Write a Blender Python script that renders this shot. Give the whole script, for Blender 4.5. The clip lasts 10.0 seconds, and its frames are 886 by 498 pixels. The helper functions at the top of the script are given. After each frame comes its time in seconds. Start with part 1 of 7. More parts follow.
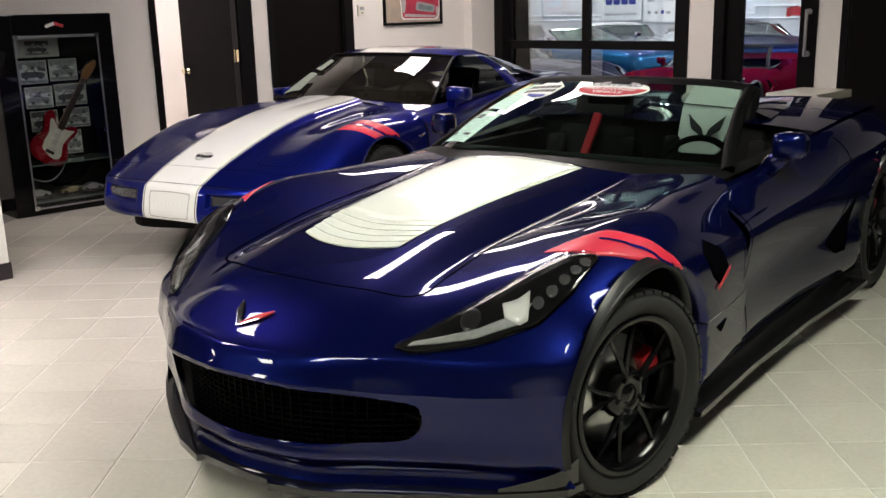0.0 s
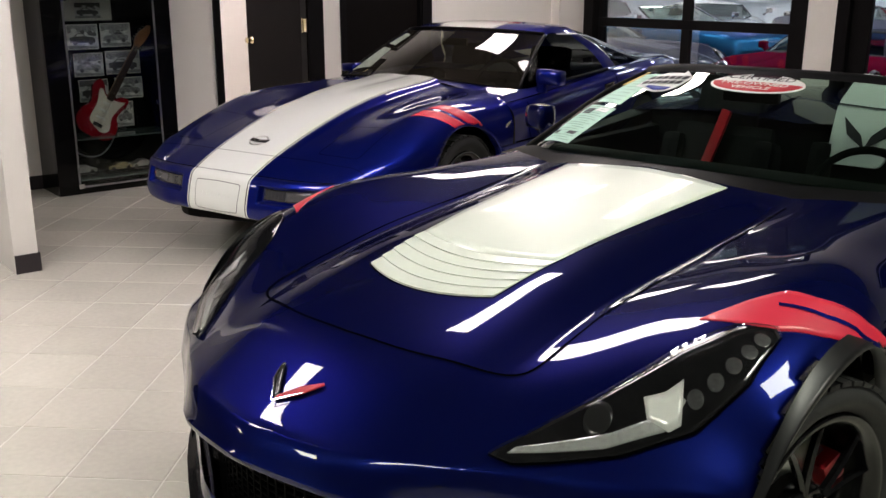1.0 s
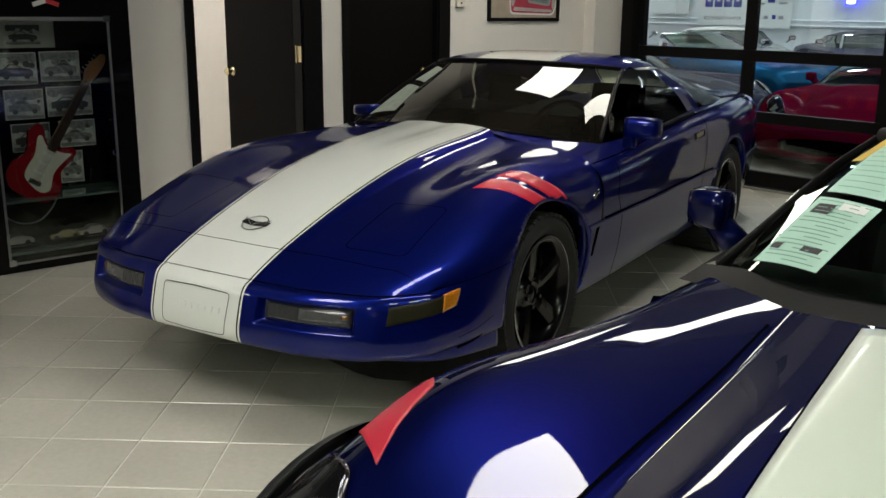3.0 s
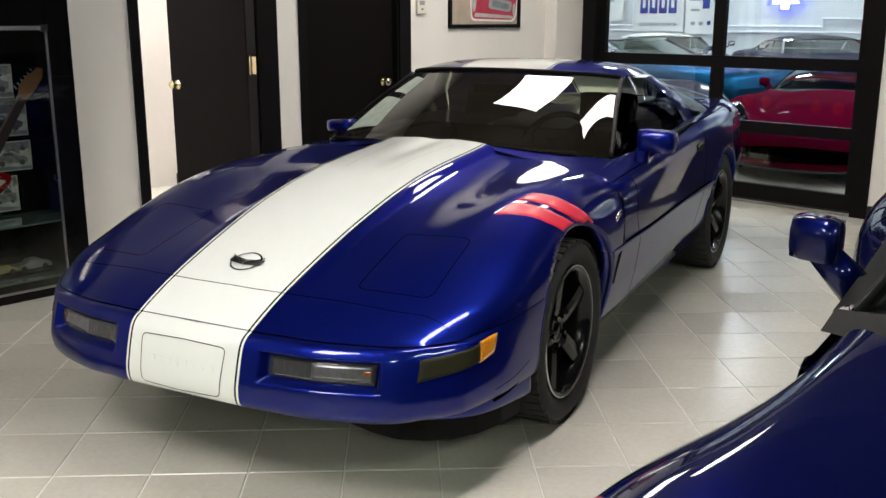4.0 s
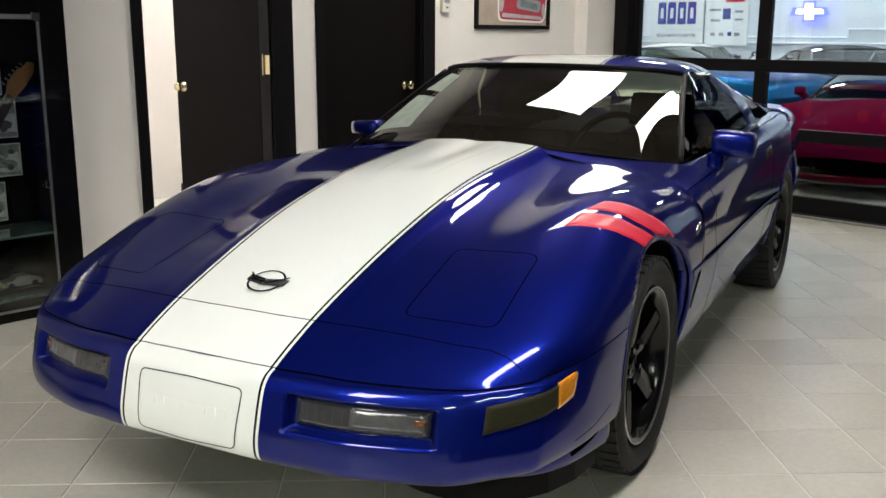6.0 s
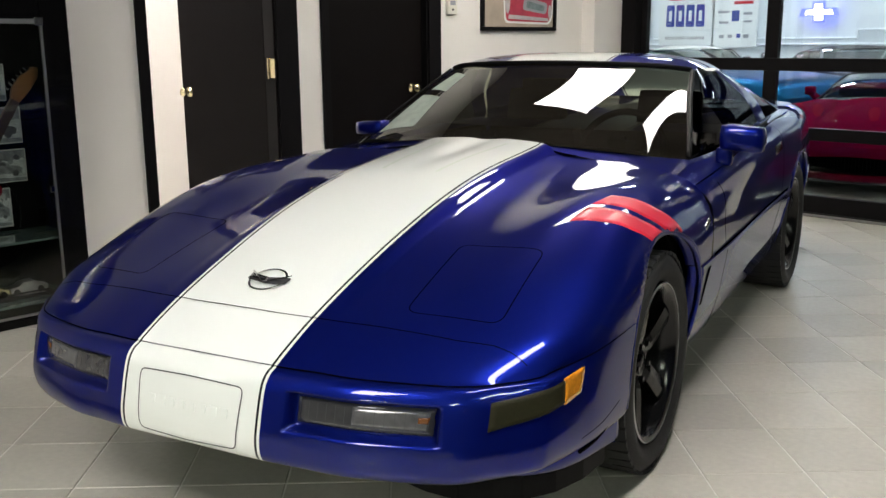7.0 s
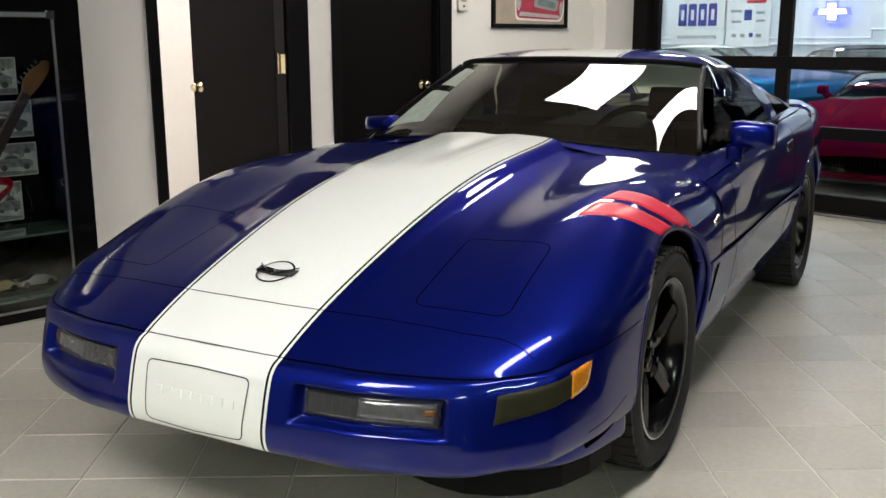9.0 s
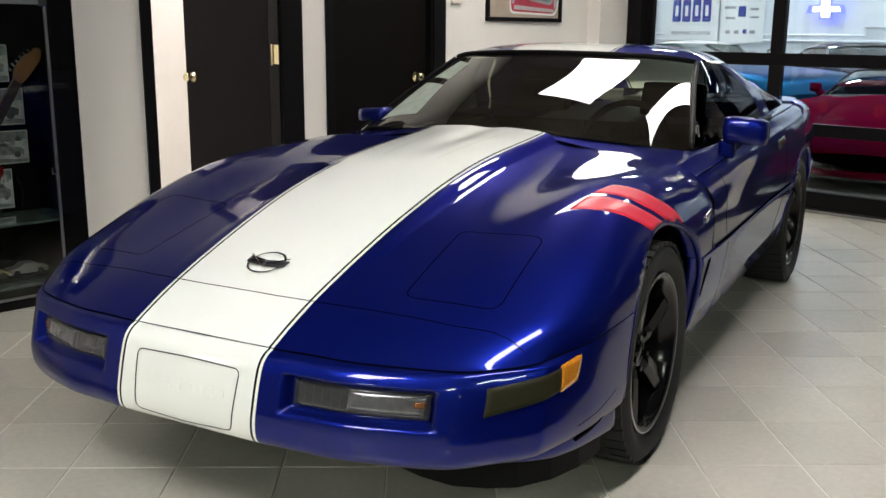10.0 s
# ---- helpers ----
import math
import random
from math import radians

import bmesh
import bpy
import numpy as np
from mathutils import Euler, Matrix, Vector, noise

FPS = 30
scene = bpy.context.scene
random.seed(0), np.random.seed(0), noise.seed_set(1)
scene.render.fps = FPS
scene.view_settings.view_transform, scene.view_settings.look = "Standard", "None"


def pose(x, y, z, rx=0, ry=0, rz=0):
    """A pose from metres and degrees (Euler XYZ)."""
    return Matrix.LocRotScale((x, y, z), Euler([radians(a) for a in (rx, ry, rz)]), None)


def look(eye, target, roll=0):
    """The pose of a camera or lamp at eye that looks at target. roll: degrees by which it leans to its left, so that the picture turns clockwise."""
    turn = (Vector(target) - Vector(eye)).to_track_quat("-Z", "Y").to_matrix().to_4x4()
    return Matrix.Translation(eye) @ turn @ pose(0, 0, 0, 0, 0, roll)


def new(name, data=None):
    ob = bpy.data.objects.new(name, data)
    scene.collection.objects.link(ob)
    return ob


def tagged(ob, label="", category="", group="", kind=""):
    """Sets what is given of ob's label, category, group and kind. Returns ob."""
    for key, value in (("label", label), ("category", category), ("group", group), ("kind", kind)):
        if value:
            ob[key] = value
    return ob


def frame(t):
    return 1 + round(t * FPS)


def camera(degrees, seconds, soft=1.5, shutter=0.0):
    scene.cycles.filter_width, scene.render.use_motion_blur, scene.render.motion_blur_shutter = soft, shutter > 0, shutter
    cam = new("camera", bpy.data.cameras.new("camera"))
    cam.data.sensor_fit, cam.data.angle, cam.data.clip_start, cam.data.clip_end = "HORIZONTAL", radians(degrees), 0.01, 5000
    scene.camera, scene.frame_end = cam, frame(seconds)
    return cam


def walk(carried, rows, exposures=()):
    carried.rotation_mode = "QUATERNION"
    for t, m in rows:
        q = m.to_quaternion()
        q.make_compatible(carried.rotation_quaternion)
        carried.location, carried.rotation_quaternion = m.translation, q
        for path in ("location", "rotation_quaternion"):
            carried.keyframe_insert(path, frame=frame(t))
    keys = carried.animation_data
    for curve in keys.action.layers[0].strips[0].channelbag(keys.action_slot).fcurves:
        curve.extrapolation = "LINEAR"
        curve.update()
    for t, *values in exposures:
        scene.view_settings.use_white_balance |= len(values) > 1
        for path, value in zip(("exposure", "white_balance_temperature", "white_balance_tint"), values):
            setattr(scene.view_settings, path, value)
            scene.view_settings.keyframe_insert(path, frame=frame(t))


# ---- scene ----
cam = camera(50.0, 10.0)
EXPOSURES = ((0.0, -0.02, 6550, 22), (1.0, -0.28, 6500, 22), (1.5, -0.50, 6550, 16), (2.0, -0.64, 6650, 6), (2.5, -0.80, 6700, 3), (3.1, -0.62, 6500, 8.5), (4.5, 0.24, 6400, 12.5), (6.0, 0.06, 6350, 12), (10.0, 0.06, 6350, 12.5))
PATH = [
    (0, (4.142, -4.984, 1.479), (3.168, -3.307, 0.99), -1.5),
    (0.5, (3.924, -4.696, 1.471), (2.937, -3.038, 0.945), -1.7),
    (1, (3.641, -4.352, 1.462), (2.562, -2.756, 0.922), 0.1),
    (1.5, (3.328, -4.045, 1.462), (2.229, -2.469, 0.907), -1.4),
    (2, (3.04, -3.722, 1.451), (1.936, -2.142, 0.916), 0.7),
    (2.5, (2.72, -3.501, 1.446), (1.621, -1.906, 0.947), -1.6),
    (3, (2.429, -3.274, 1.433), (1.398, -1.633, 0.94), 0.5),
    (3.2, (2.314, -3.206, 1.432), (1.273, -1.568, 0.949), 1.4),
    (4.3, (1.799, -2.988, 1.391), (0.939, -1.246, 0.916), -0.3),
    (4.5, (1.735, -2.933, 1.377), (0.865, -1.198, 0.896), 0.0),
    (5, (1.61, -2.822, 1.349), (0.758, -1.083, 0.85), -0.8),
    (5.5, (1.571, -2.726, 1.322), (0.749, -0.959, 0.873), 1.0),
    (6, (1.544, -2.674, 1.292), (0.643, -0.944, 0.85), 0.3),
    (7.5, (1.549, -2.633, 1.243), (0.625, -0.91, 0.82), -0.5),
    (8, (1.552, -2.635, 1.239), (0.622, -0.917, 0.812), -0.3),
    (8.5, (1.554, -2.635, 1.239), (0.614, -0.922, 0.812), -0.2),
    (9, (1.552, -2.632, 1.238), (0.61, -0.921, 0.81), -0.2),
    (9.5, (1.553, -2.629, 1.235), (0.617, -0.915, 0.802), -0.1),
    (10, (1.553, -2.632, 1.236), (0.627, -0.915, 0.794), 0.5),
]
walk(cam, [(t, look(eye, target, roll)) for t, eye, target, roll in PATH], EXPOSURES)

# ---- world and light ----
world = bpy.data.worlds.new("world")
scene.world = world
world.use_nodes = True
bg = world.node_tree.nodes["Background"]
bg.inputs["Color"].default_value = (0.8, 0.85, 1.0, 1)
bg.inputs["Strength"].default_value = 0.02

# ---- plan ----
TURN = 17.0                      # the room's walls against the parked coupe
ROOM = pose(0, 0, 0, 0, 0, -TURN)
WALL_U, GLASS_V, CEIL = -2.42, 4.55, 2.95
EAST_U, SOUTH_V = 7.2, -9.5
ROADSTER = pose(2.389, -2.231, 0, 0, 0, -7.6)


NAVY_AT = (-2.45, 6.05)


def room(u, v, z=0, turn=0):
    return ROOM @ pose(u, v, z, 0, 0, turn)


# ---- materials ----
def node(nt, kind, **values):
    n = nt.nodes.new(kind)
    for key, value in values.items():
        n.inputs[key.replace("_", " ")].default_value = value
    return n


def material(name, colour, rough=0.5, metal=0.0, coat=0.0, vary=0.0, scale=8.0, bump=0.0, bump_scale=60.0,
             emit=0.0, transmit=0.0, ior=1.5, spec=0.5, rough_vary=0.0):
    m = bpy.data.materials.new(name)
    m.use_nodes = True
    nt = m.node_tree
    p = nt.nodes["Principled BSDF"]
    c = (*colour, 1)
    p.inputs["Base Color"].default_value = c
    p.inputs["Roughness"].default_value = rough
    p.inputs["Metallic"].default_value = metal
    p.inputs["Coat Weight"].default_value = coat
    p.inputs["Coat Roughness"].default_value = 0.02
    p.inputs["Transmission Weight"].default_value = transmit
    p.inputs["IOR"].default_value = ior
    p.inputs["Specular IOR Level"].default_value = spec
    if emit:
        p.inputs["Emission Color"].default_value = c
        p.inputs["Emission Strength"].default_value = emit
    tc = nt.nodes.new("ShaderNodeTexCoord")
    if vary or rough_vary:
        n1 = node(nt, "ShaderNodeTexNoise", Scale=scale, Detail=6.0)
        nt.links.new(tc.outputs["Object"], n1.inputs["Vector"])
        if vary:
            mix = nt.nodes.new("ShaderNodeMix")
            mix.data_type = "RGBA"
            mix.inputs[6].default_value = tuple(max(0, a * (1 - vary)) for a in colour) + (1,)
            mix.inputs[7].default_value = tuple(min(1, a * (1 + vary)) for a in colour) + (1,)
            nt.links.new(n1.outputs["Fac"], mix.inputs[0])
            nt.links.new(mix.outputs[2], p.inputs["Base Color"])
        if rough_vary:
            mr = node(nt, "ShaderNodeMapRange", To_Min=max(0.0, rough - rough_vary), To_Max=min(1.0, rough + rough_vary))
            mr.inputs["From Min"].default_value, mr.inputs["From Max"].default_value = 0.3, 0.7
            nt.links.new(n1.outputs["Fac"], mr.inputs["Value"])
            nt.links.new(mr.outputs["Result"], p.inputs["Roughness"])
    if bump:
        n2 = node(nt, "ShaderNodeTexNoise", Scale=bump_scale, Detail=4.0)
        nt.links.new(tc.outputs["Object"], n2.inputs["Vector"])
        b = node(nt, "ShaderNodeBump", Strength=bump, Distance=0.01)
        nt.links.new(n2.outputs["Fac"], b.inputs["Height"])
        nt.links.new(b.outputs["Normal"], p.inputs["Normal"])
    return m


def math_node(nt, op, a, b=None):
    n = nt.nodes.new("ShaderNodeMath")
    n.operation = op
    for i, v in enumerate((a, b)):
        if v is None:
            continue
        if isinstance(v, (int, float)):
            n.inputs[i].default_value = v
        else:
            nt.links.new(v, n.inputs[i])
    return n.outputs[0]


def paint(name, colour, stripe=None, white=(0.80, 0.825, 0.79), pins=()):
    """Clear-coated metallic car paint; a centre stripe of half-width stripe with dark pin lines is painted along the car."""
    m = material(name, colour, rough=0.35, metal=0.72, coat=1.0, vary=0.15, scale=900.0, spec=0.1)
    m.node_tree.nodes["Principled BSDF"].inputs["Specular Tint"].default_value = (*[min(1.0, 1.5 * c) for c in colour], 1)
    nt = m.node_tree
    p = nt.nodes["Principled BSDF"]
    p.inputs["Coat IOR"].default_value = 1.42
    if stripe:
        tc = nt.nodes.new("ShaderNodeTexCoord")
        sep = nt.nodes.new("ShaderNodeSeparateXYZ")
        nt.links.new(tc.outputs["Object"], sep.inputs[0])
        ax = math_node(nt, "ABSOLUTE", sep.outputs["X"])
        grow = math_node(nt, "MINIMUM", math_node(nt, "ADD", math_node(nt, "MULTIPLY", sep.outputs["Y"], 0.13), 1.145), 1.10)
        ax = math_node(nt, "DIVIDE", ax, grow)
        fac = math_node(nt, "LESS_THAN", ax, stripe)
        dark = None
        for a, b in pins:
            k = math_node(nt, "MULTIPLY", math_node(nt, "GREATER_THAN", ax, a), math_node(nt, "LESS_THAN", ax, b))
            dark = k if dark is None else math_node(nt, "MAXIMUM", dark, k)
        source = p.inputs["Base Color"].links[0].from_socket
        mix = nt.nodes.new("ShaderNodeMix")
        mix.data_type = "RGBA"
        nt.links.new(fac, mix.inputs[0])
        nt.links.new(source, mix.inputs[6])
        mix.inputs[7].default_value = (*white, 1)
        out = mix.outputs[2]
        if dark is not None:
            mix2 = nt.nodes.new("ShaderNodeMix")
            mix2.data_type = "RGBA"
            nt.links.new(dark, mix2.inputs[0])
            nt.links.new(out, mix2.inputs[6])
            mix2.inputs[7].default_value = (0.01, 0.01, 0.015, 1)
            out = mix2.outputs[2]
        nt.links.new(out, p.inputs["Base Color"])
        nt.links.new(math_node(nt, "MULTIPLY", math_node(nt, "SUBTRACT", 1.0, fac), 0.72), p.inputs["Metallic"])
    return m


def glazing(name, tint, ior=1.5, haze=0.0):
    """A thin pane: clear or tinted, with a mirror-like sheen that grows at a slant."""
    m = bpy.data.materials.new(name)
    m.use_nodes = True
    nt = m.node_tree
    nt.nodes.remove(nt.nodes["Principled BSDF"])
    out = nt.nodes["Material Output"]
    clear = node(nt, "ShaderNodeBsdfTransparent", Color=(*tint, 1))
    gloss = node(nt, "ShaderNodeBsdfGlossy", Color=(1, 1, 1, 1), Roughness=0.0)
    fres = node(nt, "ShaderNodeFresnel", IOR=ior)
    mix = nt.nodes.new("ShaderNodeMixShader")
    nt.links.new(fres.outputs[0], mix.inputs[0])
    if haze:
        # Patchy brownish haze mixed into the pane to lift its blacks.
        film = node(nt, "ShaderNodeBsdfDiffuse", Color=(0.26, 0.22, 0.17, 1))
        veil = nt.nodes.new("ShaderNodeMixShader")
        haze_cloud = node(nt, "ShaderNodeTexNoise", Scale=5.0, Detail=4.0)
        nt.links.new(math_node(nt, "MULTIPLY", haze_cloud.outputs["Fac"], 2 * haze), veil.inputs[0])
        nt.links.new(clear.outputs[0], veil.inputs[1])
        nt.links.new(film.outputs[0], veil.inputs[2])
        clear = veil
    nt.links.new(clear.outputs[0], mix.inputs[1])
    nt.links.new(gloss.outputs[0], mix.inputs[2])
    nt.links.new(mix.outputs[0], out.inputs["Surface"])
    return m


BLUE = (0.0045, 0.011, 0.165)
NAVY = (0.0025, 0.0055, 0.066)
M = {
    "wall": material("wall_paint", (0.78, 0.75, 0.71), 0.6, vary=0.04, scale=3, bump=0.15, bump_scale=180),
    "dark_wall": material("dark_grey_paint", (0.09, 0.09, 0.095), 0.6, vary=0.06, scale=3),
    "white_wall": material("far_wall_paint", (0.80, 0.84, 0.86), 0.6, vary=0.05, scale=2),
    "ceiling": material("dark_ceiling", (0.05, 0.05, 0.05), 0.9, vary=0.05, scale=30, bump=0.2, bump_scale=250),
    "black_trim": material("black_trim", (0.008, 0.0075, 0.008), 0.4, spec=0.06, vary=0.2, scale=6),
    "black_door": material("black_door", (0.006, 0.005, 0.005), 0.55, spec=0.05, vary=0.2, scale=5, bump=0.05, bump_scale=120),
    "base": material("dark_baseboard", (0.02, 0.014, 0.018), 0.45, vary=0.15),
    "grout": material("grout", (0.74, 0.72, 0.66), 0.9, vary=0.1, scale=40),
    "glass": glazing("clear_glass", (0.93, 0.96, 0.95)),
    "tint": glazing("tinted_glass", (0.42, 0.60, 0.50)),
    "screen_tint": glazing("bronze_windscreen_glass", (0.33, 0.37, 0.28), haze=0.05),
    "quarter_glass": glazing("dark_quarter_glass", (0.06, 0.065, 0.08), 1.12),
    "side_glass": glazing("tinted_side_glass", (0.055, 0.06, 0.06), 1.04),
    "blue": paint("blue_paint", BLUE),
    "coupe": paint("coupe_paint", BLUE, 0.2155, pins=((0.2015, 0.2080),)),
    "roadster": paint("roadster_paint", NAVY),
    "white": material("white_paint", (0.83, 0.89, 0.80), 0.25, coat=0.45, vary=0.02, scale=4),
    "red_mark": material("red_vinyl", (0.60, 0.02, 0.05), 0.45, coat=0.15),
    "black_paint": paint("black_paint", (0.004, 0.004, 0.005)),
    "red_paint": paint("red_paint", (0.10, 0.002, 0.014)),
    "teal_paint": paint("teal_paint", (0.012, 0.10, 0.21)),
    "black_plastic": material("black_plastic", (0.005, 0.005, 0.0055), 0.5, spec=0.08, vary=0.2, scale=40),
    "gloss_black": material("gloss_black", (0.008, 0.008, 0.009), 0.12, coat=0.5),
    "rim_black": material("satin_black_rim", (0.004, 0.004, 0.0045), 0.18, spec=0.35),
    "rubber": material("tyre_rubber", (0.012, 0.012, 0.012), 0.75, vary=0.25, scale=30, bump=0.2, bump_scale=200),
    "chrome": material("chrome", (0.75, 0.75, 0.76), 0.12, metal=1.0),
    "brass": material("brass", (0.72, 0.62, 0.38), 0.22, metal=1.0),
    "steel": material("brushed_steel", (0.5, 0.5, 0.5), 0.3, metal=1.0),
    "lamp_smoke": material("smoked_lens", (0.045, 0.045, 0.048), 0.08, coat=1.0, vary=0.3, scale=60),
    "amber": material("amber_lens", (0.52, 0.19, 0.012), 0.2, coat=0.8, vary=0.4, scale=120),
    "interior": material("dark_leather", (0.010, 0.010, 0.010), 0.6, spec=0.06, vary=0.2, scale=40, bump=0.15, bump_scale=300),
    "mesh_black": material("grille_mesh", (0.0015, 0.0015, 0.0017), 0.6, spec=0.03, vary=0.2, scale=40),
    "gap": material("panel_gap", (0.002, 0.002, 0.003), 0.8, spec=0.0),
    "caliper": material("red_caliper", (0.5, 0.01, 0.02), 0.35),
    "tile": None,
    "hall_floor": material("sealed_concrete", (0.36, 0.36, 0.35), 0.25, vary=0.15, scale=2),
    "paper": material("white_paper", (0.78, 0.80, 0.78), 0.7, vary=0.05, scale=20),
    "ink": material("black_ink", (0.02, 0.02, 0.025), 0.6),
    "grey_ink": material("grey_ink", (0.30, 0.31, 0.33), 0.6),
    "blue_ink": material("blue_ink", (0.03, 0.05, 0.28), 0.6),
    "red_ink": material("red_ink", (0.50, 0.02, 0.03), 0.5),
    "case_black": material("black_lacquer", (0.004, 0.004, 0.0045), 0.15, coat=0.25, spec=0.1, vary=0.2, scale=10),
    "guitar_red": material("red_lacquer", (0.26, 0.005, 0.014), 0.15, coat=1.0, vary=0.15, scale=6),
    "maple": material("maple_wood", (0.24, 0.105, 0.035), 0.35, coat=0.4, vary=0.25, scale=12),
    "rosewood": material("rosewood", (0.045, 0.02, 0.012), 0.5, vary=0.3, scale=30),
    "cream": material("cream_plastic", (0.72, 0.69, 0.60), 0.4, vary=0.04, scale=9),
    "tan": material("tan_print", (0.40, 0.33, 0.26), 0.5, vary=0.35, scale=7),
    "neon": material("neon_white", (0.80, 0.70, 1.0), 0.5, emit=5.0),
    "neon_blue": material("neon_blue", (0.10, 0.12, 1.0), 0.5, emit=2.5),
    "vinyl_black": material("black_vinyl_roof", (0.02, 0.02, 0.022), 0.6, vary=0.2, scale=60),
    "vinyl_white": material("white_vinyl_roof", (0.72, 0.72, 0.68), 0.55, vary=0.06, scale=60),
    "dark_red": paint("dark_red_paint", (0.10, 0.004, 0.03)),
    "silver_paint": paint("silver_paint", (0.35, 0.37, 0.40)),
    "navy_paint": paint("navy_paint", (0.01, 0.02, 0.08)),
    "orange_paint": paint("orange_paint", (0.55, 0.12, 0.02)),
    "light": material("light_panel", (1.0, 0.955, 0.905), 0.5, emit=33.0),
    "green_light": material("greenish_light_panel", (0.91, 1.0, 0.80), 0.5, emit=37.0),
    # Dimmer and warmer, so these panels' reflections stay below pure white.
    "dim_light": material("dim_warm_light_panel", (1.0, 0.95, 0.84), 0.5, emit=20.0),
}


def tile_material():
    """Matt-glazed stone-look floor tile: cloudy grain, small flecks, each tile a little different."""
    m = material("floor_tile", (0.70, 0.672, 0.59), 0.26, vary=0.16, scale=1.8, spec=0.7)
    nt = m.node_tree
    p = nt.nodes["Principled BSDF"]
    place = nt.nodes.new("ShaderNodeNewGeometry")
    cloud = [n for n in nt.nodes if n.bl_idname == "ShaderNodeTexNoise"][0]
    cloud.inputs["Detail"].default_value = 3.0
    nt.links.new(place.outputs["Position"], cloud.inputs["Vector"])
    info = nt.nodes.new("ShaderNodeObjectInfo")
    geo = nt.nodes.new("ShaderNodeNewGeometry")
    add = math_node(nt, "FRACT", math_node(nt, "ADD", info.outputs["Random"], geo.outputs["Random Per Island"]))
    k = math_node(nt, "ADD", math_node(nt, "MULTIPLY", add, 0.14), 0.93)
    source = p.inputs["Base Color"].links[0].from_socket
    mix = nt.nodes.new("ShaderNodeVectorMath")
    mix.operation = "SCALE"
    nt.links.new(source, mix.inputs[0])
    nt.links.new(k, mix.inputs["Scale"])
    fleck = node(nt, "ShaderNodeTexNoise", Scale=45.0, Detail=3.0)
    nt.links.new(place.outputs["Position"], fleck.inputs["Vector"])
    mix2 = nt.nodes.new("ShaderNodeMix")
    mix2.data_type = "RGBA"
    mix2.blend_type = "MULTIPLY"
    mix2.inputs[0].default_value = 0.18
    nt.links.new(mix.outputs[0], mix2.inputs[6])
    nt.links.new(fleck.outputs["Fac"], mix2.inputs[7])
    nt.links.new(mix2.outputs[2], p.inputs["Base Color"])
    return m


for key in ("blue", "coupe", "roadster"):
    M[key].node_tree.nodes["Principled BSDF"].inputs["Coat IOR"].default_value = 1.38
for key in ("red_paint", "navy_paint", "teal_paint"):
    M[key].node_tree.nodes["Principled BSDF"].inputs["Coat Weight"].default_value = 0.25
    M[key].node_tree.nodes["Principled BSDF"].inputs["Coat IOR"].default_value = 1.18
    M[key].node_tree.nodes["Principled BSDF"].inputs["Specular IOR Level"].default_value = 0.2
red = M["red_paint"].node_tree.nodes["Principled BSDF"]
red.inputs["Metallic"].default_value = 0.0
red.inputs["Specular IOR Level"].default_value = 0.0
red.inputs["Coat Weight"].default_value = 0.02
M["tile"] = tile_material()


# ---- mesh helpers ----
def link(name, verts, faces, mat, parent=None, smooth=False, label="", m=None):
    me = bpy.data.meshes.new(name)
    me.from_pydata([tuple(map(float, v)) for v in verts], [], faces)
    me.materials.append(mat)
    if smooth:
        me.polygons.foreach_set("use_smooth", [True] * len(me.polygons))
    me.update()
    ob = new(name, me)
    if parent:
        ob.parent = parent
    if m is not None:
        ob.matrix_basis = m
    if label:
        tagged(ob, label)
    return ob


def part(name, bm, mat, parent=None, label="", smooth=False, m=None):
    me = bpy.data.meshes.new(name)
    bm.to_mesh(me)
    bm.free()
    me.materials.append(mat)
    if smooth:
        me.polygons.foreach_set("use_smooth", [True] * len(me.polygons))
    ob = new(name, me)
    if parent:
        ob.parent = parent
    if m is not None:
        ob.matrix_basis = m
    if label:
        tagged(ob, label)
    return ob


def empty(name, m, label="", category="", group="", kind=""):
    ob = new(name)
    ob.matrix_basis = m
    return tagged(ob, label, category, group, kind)


def add_box(bm, x0, x1, y0, y1, z0, z1, bevel=0.0, m=None):
    r = bmesh.ops.create_cube(bm, size=1)
    vs = r["verts"]
    for v in vs:
        v.co = Vector(((x0 + x1) / 2 + v.co.x * (x1 - x0), (y0 + y1) / 2 + v.co.y * (y1 - y0), (z0 + z1) / 2 + v.co.z * (z1 - z0)))
    if bevel:
        es = list({e for v in vs for e in v.link_edges})
        r = bmesh.ops.bevel(bm, geom=es, offset=bevel, segments=2, affect="EDGES", profile=0.7)
        vs = list({v for f in r["faces"] for v in f.verts} | {v for v in vs if v.is_valid})
    if m is not None:
        bmesh.ops.transform(bm, matrix=m, verts=vs)
    return vs


def box(name, x0, x1, y0, y1, z0, z1, mat, parent=None, bevel=0.0, label="", m=None):
    bm = bmesh.new()
    add_box(bm, x0, x1, y0, y1, z0, z1, bevel)
    return part(name, bm, mat, parent, label, m=m)


def add_rod(bm, a, b, r, seg=12, r2=None):
    a, b = Vector(a), Vector(b)
    d = b - a
    m = Matrix.Translation((a + b) / 2) @ d.to_track_quat("Z", "Y").to_matrix().to_4x4()
    return bmesh.ops.create_cone(bm, cap_ends=True, segments=seg, radius1=r, radius2=r if r2 is None else r2, depth=d.length, matrix=m)["verts"]


